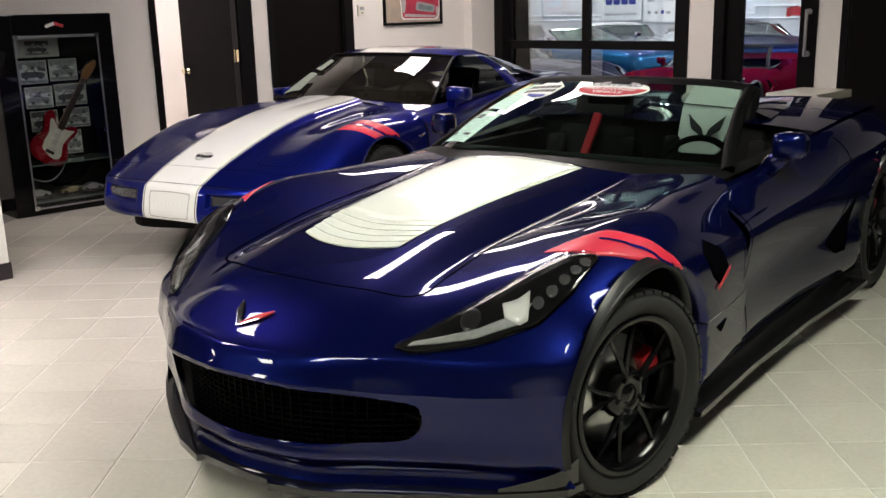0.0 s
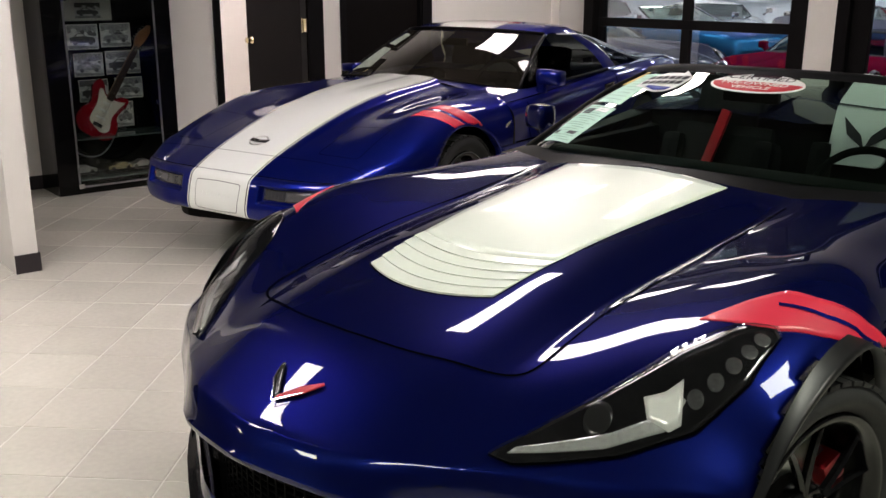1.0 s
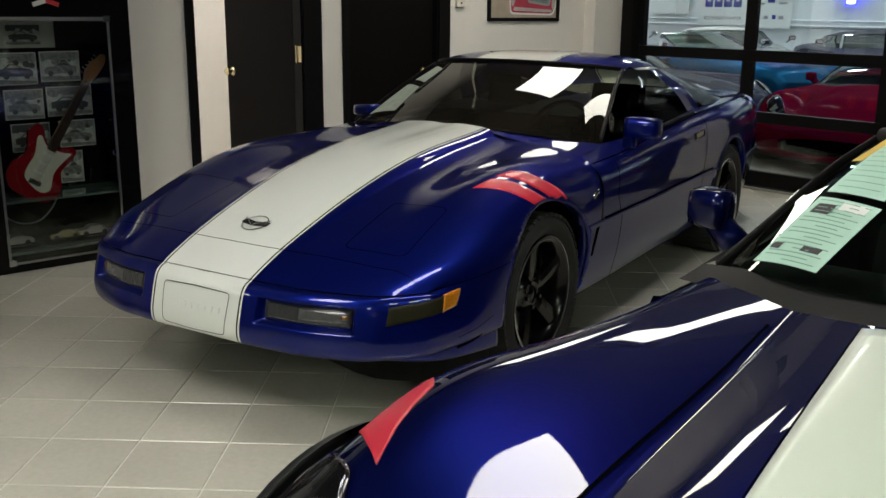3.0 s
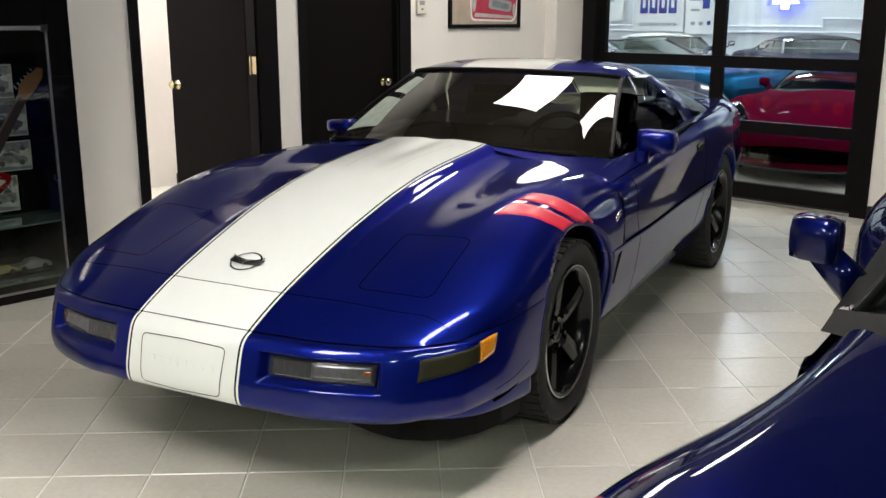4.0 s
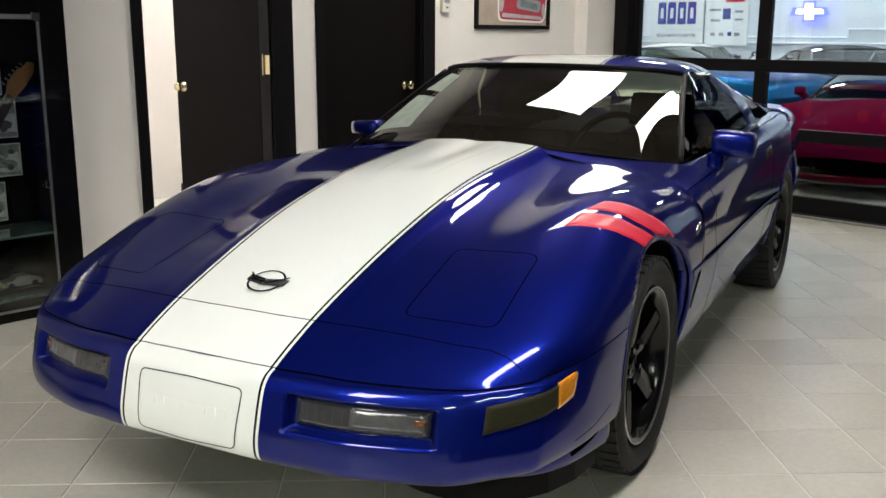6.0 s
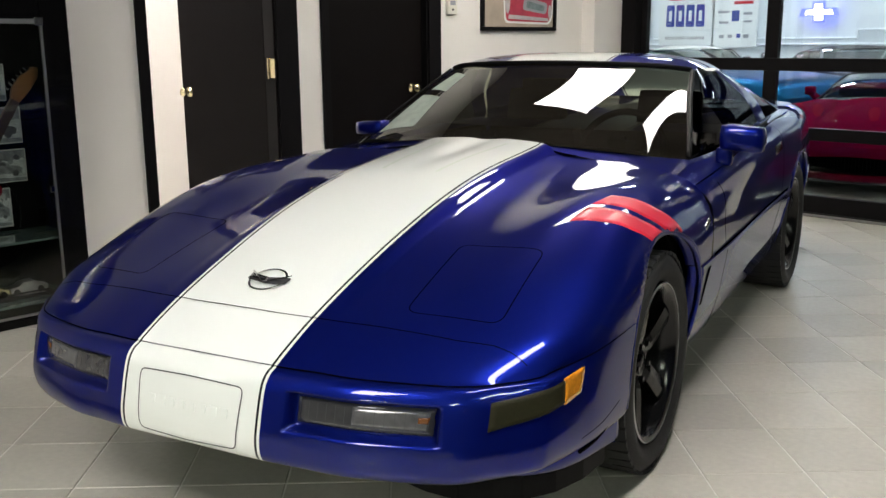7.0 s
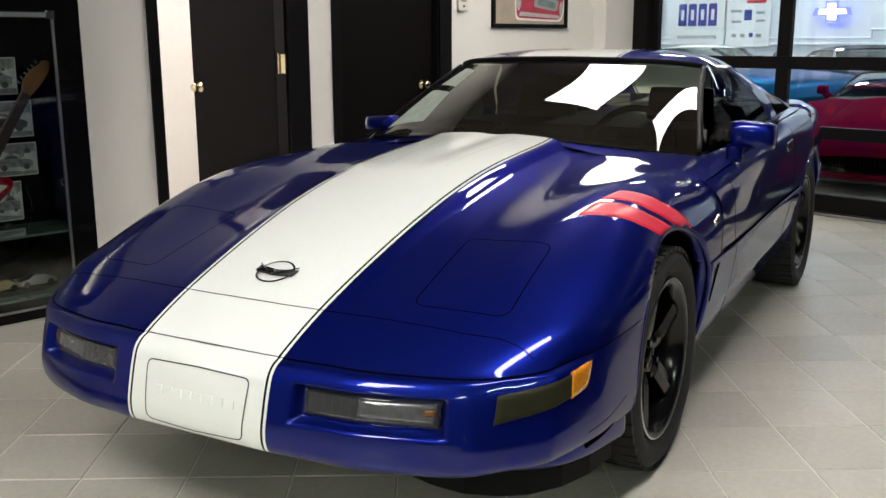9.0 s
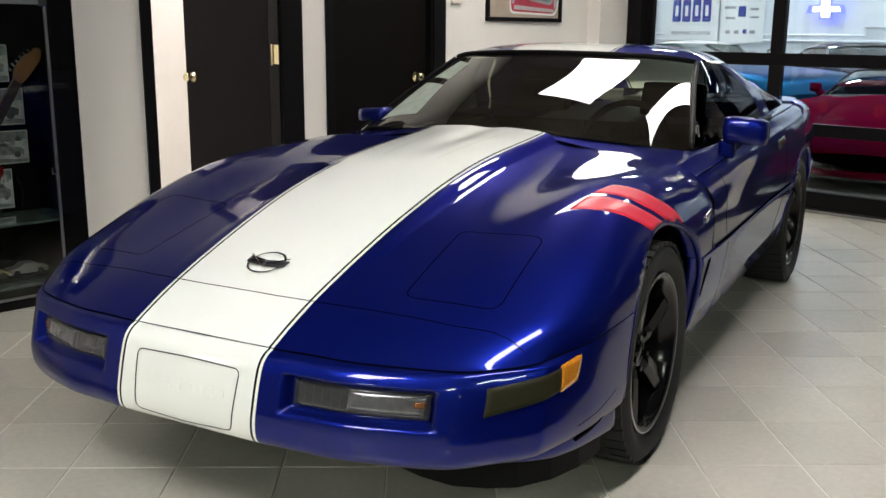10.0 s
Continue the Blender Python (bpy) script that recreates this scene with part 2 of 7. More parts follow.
def add_tube(bm, points, r, seg=10, per=6):
    """A round bar swept smoothly through points."""
    path = [Vector(p) for p in spline(points, np.linspace(0, len(points) - 1, (len(points) - 1) * per + 1))]
    rings = []
    for k, p in enumerate(path):
        d = (path[min(k + 1, len(path) - 1)] - path[max(k - 1, 0)]).normalized()
        a = d.orthogonal() if k == 0 else rings_a - d * rings_a.dot(d)
        rings_a = a.normalized()
        b = d.cross(rings_a)
        rings.append([bm.verts.new(p + (rings_a * math.cos(2 * math.pi * j / seg) + b * math.sin(2 * math.pi * j / seg)) * r) for j in range(seg)])
    for a, b in zip(rings, rings[1:]):
        for j in range(seg):
            bm.faces.new((a[j], a[(j + 1) % seg], b[(j + 1) % seg], b[j]))
    bm.faces.new(rings[0][::-1])
    bm.faces.new(rings[-1])


def add_prism(bm, outline, depth, m=None):
    """A flat outline in x, y pulled up along z by depth."""
    low = [bm.verts.new((x, y, 0)) for x, y in outline]
    high = [bm.verts.new((x, y, depth)) for x, y in outline]
    n = len(outline)
    bm.faces.new(high)
    bm.faces.new(low[::-1])
    for i in range(n):
        bm.faces.new((low[i], low[(i + 1) % n], high[(i + 1) % n], high[i]))
    bmesh.ops.recalc_face_normals(bm, faces=bm.faces)
    if m is not None:
        bmesh.ops.transform(bm, matrix=m, verts=low + high)


def lathe(name, profile, mat, parent=None, seg=48, axis="x", label="", m=None, smooth=True):
    """A surface of revolution round the x axis: profile of (x, radius)."""
    verts, faces = [], []
    n = len(profile)
    for i in range(seg):
        a = 2 * math.pi * i / seg
        for x, r in profile:
            verts.append((x, r * math.cos(a), r * math.sin(a)))
    for i in range(seg):
        j = (i + 1) % seg
        for k in range(n - 1):
            faces.append((i * n + k, j * n + k, j * n + k + 1, i * n + k + 1))
    return link(name, verts, faces, mat, parent, smooth, label, m)


def spline(points, params):
    """Catmull-Rom through the rows of points (k, ...) at the given parameters 0..k-1."""
    p = np.asarray(points, float)
    k = len(p)
    t = np.clip(np.asarray(params, float), 0, k - 1)
    i = np.minimum(t.astype(int), k - 2)
    f = (t - i).reshape((-1,) + (1,) * (p.ndim - 1))
    p1, p2 = p[i], p[i + 1]
    p0 = np.where((i > 0).reshape(f.shape), p[np.maximum(i - 1, 0)], 2 * p1 - p2)
    p3 = np.where((i < k - 2).reshape(f.shape), p[np.minimum(i + 2, k - 1)], 2 * p2 - p1)
    return 0.5 * (2 * p1 + (p2 - p0) * f + (2 * p0 - 5 * p1 + 4 * p2 - p3) * f ** 2 + (3 * p1 - p0 - 3 * p2 + p3) * f ** 3)


def net(ctrl, per_row=6, per_col=6, smooth=4):
    """A smooth surface through a net of control points, as an array (R, C, 3)."""
    c = np.asarray(ctrl, float)
    r = np.linspace(0, len(c) - 1, (len(c) - 1) * per_row + 1)
    s = np.linspace(0, c.shape[1] - 1, (c.shape[1] - 1) * per_col + 1)
    a = spline(c, r)
    g = np.swapaxes(spline(np.swapaxes(a, 0, 1), s), 0, 1)
    for _ in range(smooth):
        k = g.copy()
        k[1:-1, 1:-1] = 0.5 * g[1:-1, 1:-1] + 0.125 * (g[:-2, 1:-1] + g[2:, 1:-1] + g[1:-1, :-2] + g[1:-1, 2:])
        k[1:-1, 0, 1:] = 0.5 * g[1:-1, 0, 1:] + 0.125 * (g[:-2, 0, 1:] + g[2:, 0, 1:] + 2 * g[1:-1, 1, 1:])
        g = k
    return g


def ease(v, a, b):
    """0 below a, 1 above b, smooth between."""
    t = np.clip((np.asarray(v, float) - a) / (b - a), 0, 1)
    return t * t * (3 - 2 * t)


def pocket(v, a, b, soft):
    """1 between a and b, falling to 0 outside over soft."""
    return ease(v, a - soft / 2, a + soft / 2) * (1 - ease(v, b - soft / 2, b + soft / 2))


def grid_faces(rows, cols, start=0, flip=False):
    out = []
    for i in range(rows - 1):
        for j in range(cols - 1):
            a, b, c, d = start + i * cols + j, start + i * cols + j + 1, start + (i + 1) * cols + j + 1, start + (i + 1) * cols + j
            out.append((a, d, c, b) if flip else (a, b, c, d))
    return out


def both(name, surfaces, mat, parent, arches=()):
    """The same panel on either side of a car, as two parts."""
    for sign in (1, -1):
        part(name, panels(surfaces, arches=arches, signs=(sign,)), mat, parent, smooth=True)


def panels(surfaces, drop=None, arches=(), signs=(1, -1)):
    """Surfaces as one bmesh, mirrored over x = 0 and welded; faces whose middle meets drop() left out, and wheel arches
    (y, z, radius, x) cut round with a lip turned inwards."""
    bm = bmesh.new()
    for s in surfaces:
        rows, cols = s.shape[:2]
        for sign in signs:
            vs = [bm.verts.new((sign * p[0], p[1], p[2])) for p in s.reshape(-1, 3)]
            for f in grid_faces(rows, cols, 0, sign < 0):
                try:
                    bm.faces.new([vs[k] for k in f])
                except ValueError:
                    pass
    bmesh.ops.remove_doubles(bm, verts=bm.verts, dist=0.0004)
    bmesh.ops.recalc_face_normals(bm, faces=bm.faces)
    gone, holes = [], {k: [] for k in range(len(arches))}
    for f in bm.faces:
        c = f.calc_center_median()
        if drop and drop(c):
            gone.append(f)
            continue
        for k, (ay, az, r, x) in enumerate(arches):
            if abs(c.x) > x and math.hypot(c.y - ay, c.z - az) < r:
                gone.append(f)
                holes[k].append(f)
                break
    away = set(gone)
    rims = {k: list({e for f in fs for e in f.edges if any(g not in away for g in e.link_faces)}) for k, fs in holes.items()}
    bmesh.ops.delete(bm, geom=gone, context="FACES")
    for k, (ay, az, r, x) in enumerate(arches):
        rim = [e for e in rims[k] if e.is_valid]
        edge = {v for e in rim for v in e.verts}
        for v in edge:
            d = math.hypot(v.co.y - ay, v.co.z - az)
            v.co.y, v.co.z = ay + (v.co.y - ay) * r / d, az + (v.co.z - az) * r / d
        for v in bm.verts:
            d = math.hypot(v.co.y - ay, v.co.z - az)
            if abs(v.co.x) > x and v not in edge and d < r + 0.010:
                v.co.y, v.co.z = ay + (v.co.y - ay) * (r + 0.010) / d, az + (v.co.z - az) * (r + 0.010) / d
        if rim:
            made = [g for g in bmesh.ops.extrude_edge_only(bm, edges=rim)["geom"] if isinstance(g, bmesh.types.BMVert)]
            for v in made:
                v.co.x -= math.copysign(0.05, v.co.x)
    return bm


# ---- the room ----
def structure(name, bm, mat, label, m=ROOM, category=""):
    return tagged(part(name, bm, mat, None, m=m), label, category or name.split("_")[0], "", "structure")


def wall_with_openings(name, axis, at, thick, start, end, top, openings, mat, label):
    """A wall along axis 'u' or 'v' at the place at, as blocks round its openings (from, to, bottom, top)."""
    bm = bmesh.new()

    def block(a, b, z0, z1):
        if b - a < 1e-4 or z1 - z0 < 1e-4:
            return
        lo, hi = sorted((at, at + thick))
        if axis == "v":
            add_box(bm, lo, hi, a, b, z0, z1)
        else:
            add_box(bm, a, b, lo, hi, z0, z1)

    here = start
    for a, b, z0, z1 in sorted(openings):
        block(here, a, 0, top)
        block(a, b, 0, z0)
        block(a, b, z1, top)
        here = b
    block(here, end, 0, top)
    return structure(name, bm, mat, label, category="wall")


DOOR_1 = (0.405, 1.215, 0, 2.06)
DOOR_2 = (1.60, 2.44, 0, 2.06)
wall_west = wall_with_openings("wall_west", "v", WALL_U, -0.14, -3.2, 4.13, CEIL, [DOOR_1, DOOR_2], M["wall"], "cream painted wall with two black doors")
GLAZED = (-2.20, 0.10, 0, 2.6)
wall_north = wall_with_openings("wall_north", "u", GLASS_V, 0.16, -2.30, EAST_U, CEIL, [GLAZED, (0.52, 1.50, 0, 2.25)], M["wall"], "cream wall with a glazed overhead door and a glass door")
bm = bmesh.new()
add_box(bm, WALL_U - 0.14, -2.30, 4.13, GLASS_V + 0.16, 0, CEIL)
structure("wall_corner", bm, M["wall"], "cream painted corner return", category="wall")
# East and south walls, unseen; dark grey keeps the paint's reflections dark.
bm = bmesh.new()
add_box(bm, EAST_U, EAST_U + 0.15, SOUTH_V, GLASS_V + 0.16, 0, CEIL)
structure("wall_east", bm, M["dark_wall"], "plain dark grey wall, out of view")
bm = bmesh.new()
add_box(bm, -7, EAST_U + 0.15, SOUTH_V - 0.15, SOUTH_V, 0, CEIL)
structure("wall_south", bm, M["dark_wall"], "plain dark grey wall, out of view")
# Unseen ceiling, near-black so the car paint reflects dark around the lights.
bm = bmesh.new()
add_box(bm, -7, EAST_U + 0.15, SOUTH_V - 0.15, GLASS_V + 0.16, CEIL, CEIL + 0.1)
structure("ceiling", bm, M["ceiling"], "near-black suspended ceiling, out of view")


# near corner of the wall in front of the display case
def end_wall():
    bm = bmesh.new()
    add_box(bm, -4.2, -0.30, -1.86, -1.74, 0, CEIL)
    structure("wall_near", bm, M["wall"], "cream painted end wall", category="wall")


# ---- floor ----
TILE_E, TILE_N, TILE_TURN = 0.306, 0.322, 30.0


def tiles():
    bm = bmesh.new()
    add_box(bm, -7, EAST_U, SOUTH_V, 14, -0.12, -0.003)
    base = structure("floor", bm, M["grout"], "beige tiled showroom floor laid on the diagonal")
    return base


floor = tiles()


# ---- cars ----
from mathutils.bvhtree import BVHTree


class Skin:
    """Lays strips, patches and lines on a body's surface."""

    def __init__(self, ob):
        me = ob.data
        self.tree = BVHTree.FromPolygons([v.co.copy() for v in me.vertices], [tuple(p.vertices) for p in me.polygons])

    def drop(self, p, axis, lift):
        """The surface point met from outside along axis: 'z' from above (x, y), 'x' from the side (y, z), '-x', 'y' from the front (x, z)."""
        a, b = p
        if axis == "z":
            o, d = Vector((a, b, 3)), Vector((0, 0, -1))
        elif axis == "x":
            o, d = Vector((3, a, b)), Vector((-1, 0, 0))
        elif axis == "-x":
            o, d = Vector((-3, a, b)), Vector((1, 0, 0))
        else:
            o, d = Vector((a, -4, b)), Vector((0, 1, 0))
        hit, n, _, _ = self.tree.ray_cast(o, d)
        if hit is None:
            return None
        if n.dot(d) > 0:
            n = -n
        return hit + n * lift, n

    def patch(self, name, corners, axis, mat, parent, lift=0.003, thick=0.004, nu=12, nv=8, label="", bow=None):
        """A sheet on the surface over a four-cornered outline; bow(s, t) may shift it in the outline's plane."""
        c = [Vector(q) for q in corners]
        pts, normals = [], []
        for j in range(nv + 1):
            for i in range(nu + 1):
                s, t = i / nu, j / nv
                q = (c[0] * (1 - s) + c[1] * s) * (1 - t) + (c[3] * (1 - s) + c[2] * s) * t
                if bow:
                    q = q + Vector(bow(s, t))
                r = self.drop(q, axis, lift)
                pts.append(r[0] if r else None)
                normals.append(r[1] if r else None)
        verts, index = [], {}
        for k, p in enumerate(pts):
            if p is not None:
                index[k] = len(verts)
                verts.append(p)
        faces = []
        for j in range(nv):
            for i in range(nu):
                q = [j * (nu + 1) + i, j * (nu + 1) + i + 1, (j + 1) * (nu + 1) + i + 1, (j + 1) * (nu + 1) + i]
                if all(k in index for k in q):
                    faces.append([index[k] for k in q])
        if not faces:
            return None
        ob = link(name, verts, faces, mat, parent, True, label)
        bm = bmesh.new()
        bm.from_mesh(ob.data)
        bmesh.ops.recalc_face_normals(bm, faces=bm.faces)
        mean = sum((n for n in normals if n is not None), Vector())
        if sum((f.normal for f in bm.faces), Vector()).dot(mean) < 0:
            bmesh.ops.reverse_faces(bm, faces=bm.faces)
        if thick:
            rim = [e for e in bm.edges if e.is_boundary]
            nv2 = [g for g in bmesh.ops.extrude_edge_only(bm, edges=rim)["geom"] if isinstance(g, bmesh.types.BMVert)]
            for v in nv2:
                v.co -= mean.normalized() * thick
        bm.to_mesh(ob.data)
        bm.free()
        ob.data.polygons.foreach_set("use_smooth", [True] * len(ob.data.polygons))
        return ob

    def between(self, name, lo, hi, axis, mat, parent, lift=0.003, nu=24, nv=6, label=""):
        """A sheet on the surface between two outline paths."""
        def even(path):
            p = [Vector(q) for q in path]
            d = [0.0]
            for a, b in zip(p, p[1:]):
                d.append(d[-1] + (b - a).length)
            out = []
            for i in range(nu + 1):
                t = d[-1] * i / nu
                k = min(max(j for j in range(len(d)) if d[j] <= t + 1e-9), len(p) - 2)
                f = (t - d[k]) / max(d[k + 1] - d[k], 1e-9)
                out.append(p[k] * (1 - f) + p[k + 1] * f)
            return out
        a, b = even(lo), even(hi)
        corners = [(0, 0), (1, 0), (1, 1), (0, 1)]
        flat = {}
        for j in range(nv + 1):
            for i in range(nu + 1):
                flat[i, j] = a[i] * (1 - j / nv) + b[i] * (j / nv)

        def bow(s, t):
            return flat[round(s * nu), round(t * nv)] - Vector((s, t))

        return self.patch(name, corners, axis, mat, parent, lift, 0.003, nu, nv, label, bow)

    def oval(self, name, centre, rx, ry, axis, mat, parent, lift=0.003, label=""):
        n = 12
        lo = [(centre[0] - rx * math.cos(math.pi * k / n), centre[1] - ry * math.sin(math.pi * k / n)) for k in range(n + 1)]
        hi = [(x, 2 * centre[1] - y) for x, y in lo]
        return self.between(name, lo, hi, axis, mat, parent, lift, 24, 6, label)

    def line(self, name, points, axis, mat, parent, width=0.006, lift=0.0012, step=0.02, label="", close=False, smooth=False):
        """A thin line laid on the surface along points of the outline's plane."""
        pts = [Vector(p) for p in points]
        if smooth:
            pts = [Vector(p) for p in spline([tuple(p) for p in points], np.linspace(0, len(points) - 1, 6 * len(points)))]
        if close:
            pts.append(pts[0])
        path = []
        for a, b in zip(pts, pts[1:]):
            n = max(1, int((b - a).length / step))
            path += [a + (b - a) * k / n for k in range(n)]
        path.append(pts[-1])
        got = [self.drop(p, axis, lift) for p in path]
        got = [g for g in got if g]
        verts, faces = [], []
        for k, (p, n) in enumerate(got):
            q = got[min(k + 1, len(got) - 1)][0] - got[max(k - 1, 0)][0]
            side = q.cross(n).normalized() * width / 2
            verts += [p - side, p + side]
            if k and (p - got[k - 1][0]).length < step * 4:
                faces.append((2 * k - 2, 2 * k - 1, 2 * k + 1, 2 * k))
        return link(name, verts, faces, mat, parent, True, label) if faces else None


def rounded(corners, r=0.03, n=5):
    """An outline with its corners rounded."""
    out = []
    k = len(corners)
    for i in range(k):
        p, a, b = Vector(corners[i]), Vector(corners[i - 1]), Vector(corners[(i + 1) % k])
        u, w = (a - p).normalized() * r, (b - p).normalized() * r
        for j in range(n + 1):
            t = j / n
            out.append(tuple((p + u) * (1 - t) ** 2 + p * 2 * t * (1 - t) + (p + w) * t ** 2))
    return out


def wheel(parent, x, y, side, tyre_r, tyre_w, rim_r, spokes, style, rim_mat, lip_mat, caliper=None, steer=0.0):
    """A tyre with tread blocks, a dished rim, spokes and a hub, turned to the outside by side."""
    w = empty("wheel", pose(x, y, tyre_r, 0, 0, (0 if side > 0 else 180) + steer))
    w.parent = parent
    h = tyre_w / 2
    s = rim_r + 0.012
    prof = [(h * 0.80, s), (h * 0.97, s + (tyre_r - s) * 0.35), (h * 0.99, s + (tyre_r - s) * 0.6), (h * 0.92, tyre_r - 0.022), (h * 0.80, tyre_r - 0.004), (h * 0.4, tyre_r),
            (-h * 0.4, tyre_r), (-h * 0.80, tyre_r - 0.004), (-h * 0.95, tyre_r - 0.03), (-h * 0.97, s + 0.03), (-h * 0.8, s)]
    tyre = lathe("tyre", prof, M["rubber"], w, 64)
    # grooves across the shoulder
    bm = bmesh.new()
    for k in range(46):
        a = 2 * math.pi * k / 46
        m = Matrix.Rotation(a, 4, "X")
        add_box(bm, h * 0.42, h * 0.90, -0.0175, 0.0175, tyre_r - 0.010, tyre_r + 0.0008, 0, m)
        add_box(bm, -h * 0.34, h * 0.34, -0.0175, 0.0175, tyre_r - 0.010, tyre_r + 0.0010, 0, m @ Matrix.Rotation(0.03, 4, "X"))
    part("tread", bm, M["rubber"], tyre)
    o = h * 0.86
    lathe("rim", [(o, rim_r + 0.012), (o + 0.004, rim_r + 0.004), (o - 0.004, rim_r - 0.012), (o - 0.03, rim_r - 0.02), (o - 0.05, rim_r - 0.026), (-h * 0.8, rim_r - 0.035)], rim_mat, w, 64)
    lathe("lip", [(o + 0.001, rim_r + 0.010), (o + 0.0045, rim_r + 0.007), (o + 0.001, rim_r + 0.004)], lip_mat, w, 64)
    hub_x = o - style["dish"]
    for k in range(spokes):
        a = 2 * math.pi * (k + 0.15) / spokes
        bm = bmesh.new()
        arms = style["fork"] if style["fork"] else (0.0,)
        for off in arms:
            sec = []
            for t in (0.0, 0.25, 0.5, 0.75, 1.0):
                r = 0.045 + (rim_r - 0.018 - 0.045) * t
                xx = hub_x + (style["dish"] - 0.022) * t ** style["curve"]
                wdt = style["w0"] * (1 - t) + style["w1"] * t
                c = off * t ** 0.7
                sec.append([(xx, r * math.sin(c) - wdt / 2, r * math.cos(c)), (xx + 0.006, r * math.sin(c), r * math.cos(c)),
                            (xx, r * math.sin(c) + wdt / 2, r * math.cos(c)), (xx - style["deep"], r * math.sin(c) + wdt / 2 * 0.8, r * math.cos(c)), (xx - style["deep"], r * math.sin(c) - wdt / 2 * 0.8, r * math.cos(c))])
            vs = [[bm.verts.new(p) for p in q] for q in sec]
            for a0, b0 in zip(vs, vs[1:]):
                for i in range(5):
                    bm.faces.new((a0[i], a0[(i + 1) % 5], b0[(i + 1) % 5], b0[i]))
        bmesh.ops.recalc_face_normals(bm, faces=bm.faces)
        part("spoke", bm, rim_mat, w, m=Matrix.Rotation(a, 4, "X"))
    lathe("hub", [(hub_x - 0.03, 0.085), (hub_x + 0.004, 0.075), (hub_x + 0.008, 0.04), (hub_x + 0.002, 0.034), (hub_x + 0.004, 0.030), (hub_x + 0.012, 0.026), (hub_x + 0.014, 0.0)], rim_mat, w, 32)
    for k in range(5):
        a = 2 * math.pi * (k + 0.65) / 5
        bm = bmesh.new()
        add_rod(bm, (hub_x, 0.056 * math.cos(a), 0.056 * math.sin(a)), (hub_x + 0.02, 0.056 * math.cos(a), 0.056 * math.sin(a)), 0.010, 8, 0.008)
        part("lug_nut", bm, M["chrome"] if style["nuts"] else rim_mat, w)
    lathe("brake_disc", [(hub_x - 0.06, 0.08), (hub_x - 0.055, 0.17), (hub_x - 0.08, 0.17), (hub_x - 0.08, 0.08)], M["steel"], w, 40)
    lathe("wheel_well", [(hub_x - 0.085, 0.0), (hub_x - 0.085, rim_r - 0.03)], M["black_plastic"], w, 32)
    if caliper:
        bm = bmesh.new()
        add_box(bm, hub_x - 0.075, hub_x - 0.020, -0.034, 0.034, 0.115, 0.182, 0.012, Matrix.Rotation(radians(style["cal"]), 4, "X"))
        part("brake_caliper", bm, caliper, w)
    return w


def liner(parent, y, z, r, x0, x1):
    n = 24
    for sx in (1, -1):
        verts, faces = [], []
        for i in range(n + 1):
            a = math.pi * (-0.02 + 1.04 * i / n)
            for x in (x0, x1):
                verts.append((sx * x, y + r * math.cos(a), z + r * math.sin(a)))
        for i in range(n):
            faces.append((2 * i, 2 * i + 1, 2 * i + 3, 2 * i + 2))
        k = len(verts)
        arc = list(range(0, 2 * n + 1, 2))
        verts += [(sx * x0, y - r, 0.15), (sx * x0, y + r, 0.15)]
        faces.append(arc + [k, k + 1])
        link("wheel_arch_liner", verts, faces, M["black_plastic"], parent)


def seat(parent, x, y, z, mat, mark=None, cover=None, high=0.62):
    """A bucket seat with bolsters, leaning back."""
    bm = bmesh.new()
    add_box(bm, x - 0.24, x + 0.24, y - 0.45, y + 0.05, z, z + 0.14, 0.05)
    lean = pose(x, y + 0.02, z + 0.10, -16)
    bm2 = bmesh.new()
    add_box(bm2, -0.23, 0.23, -0.05, 0.09, 0.0, high * 0.72, 0.05, lean)
    add_box(bm2, -0.26, -0.17, -0.10, 0.08, 0.02, high * 0.62, 0.035, lean)
    add_box(bm2, 0.17, 0.26, -0.10, 0.08, 0.02, high * 0.62, 0.035, lean)
    add_box(bm2, -0.15, 0.15, -0.045, 0.065, high * 0.70, high, 0.04, lean)
    s = part("seat_cushion", bm, mat, parent)
    b = part("seat_back", bm2, mat, parent)
    if mark:
        bm = bmesh.new()
        add_box(bm, 0.0, 0.045, -0.062, -0.04, 0.04, high * 0.82, 0.006, lean @ pose(-0.115, -0.03, 0, 0, 12))
        part("seat_stripe", bm, mark, b, "red stitched stripe down the seat back")
    if cover:
        bm = bmesh.new()
        outline = rounded([(-0.155, high * 0.50), (0.06, high * 0.50), (0.12, high * 0.82), (0.135, high * 1.01), (-0.09, high * 1.03), (-0.15, high * 0.84)], 0.03)
        front = lean @ Matrix(((1, 0, 0, -0.035), (0, 0, 1, -0.085), (0, 1, 0, 0), (0, 0, 0, 1)))
        add_prism(bm, outline, 0.02, front)
        sheet = part("seat_protector", bm, cover, b, "white protective cover over the driver's seat back")
        bm = bmesh.new()
        add_prism(bm, [(-0.15, high * 0.845), (0.125, high * 0.825), (0.125, high * 0.832), (-0.15, high * 0.852)], 0.004, Matrix.Translation((0, -0.006, 0)) @ front)
        part("fold", bm, M["ink"], sheet)
        for sx in (1, -1):
            bm = bmesh.new()
            add_prism(bm, [(-0.015, high * 0.60), (-0.015 + sx * 0.020, high * 0.68), (-0.015 + sx * 0.095, high * 0.775), (-0.015 + sx * 0.075, high * 0.675)], 0.004, Matrix.Translation((0, -0.006, 0)) @ front)
            part("printed_flag", bm, M["ink"], sheet)
    return b


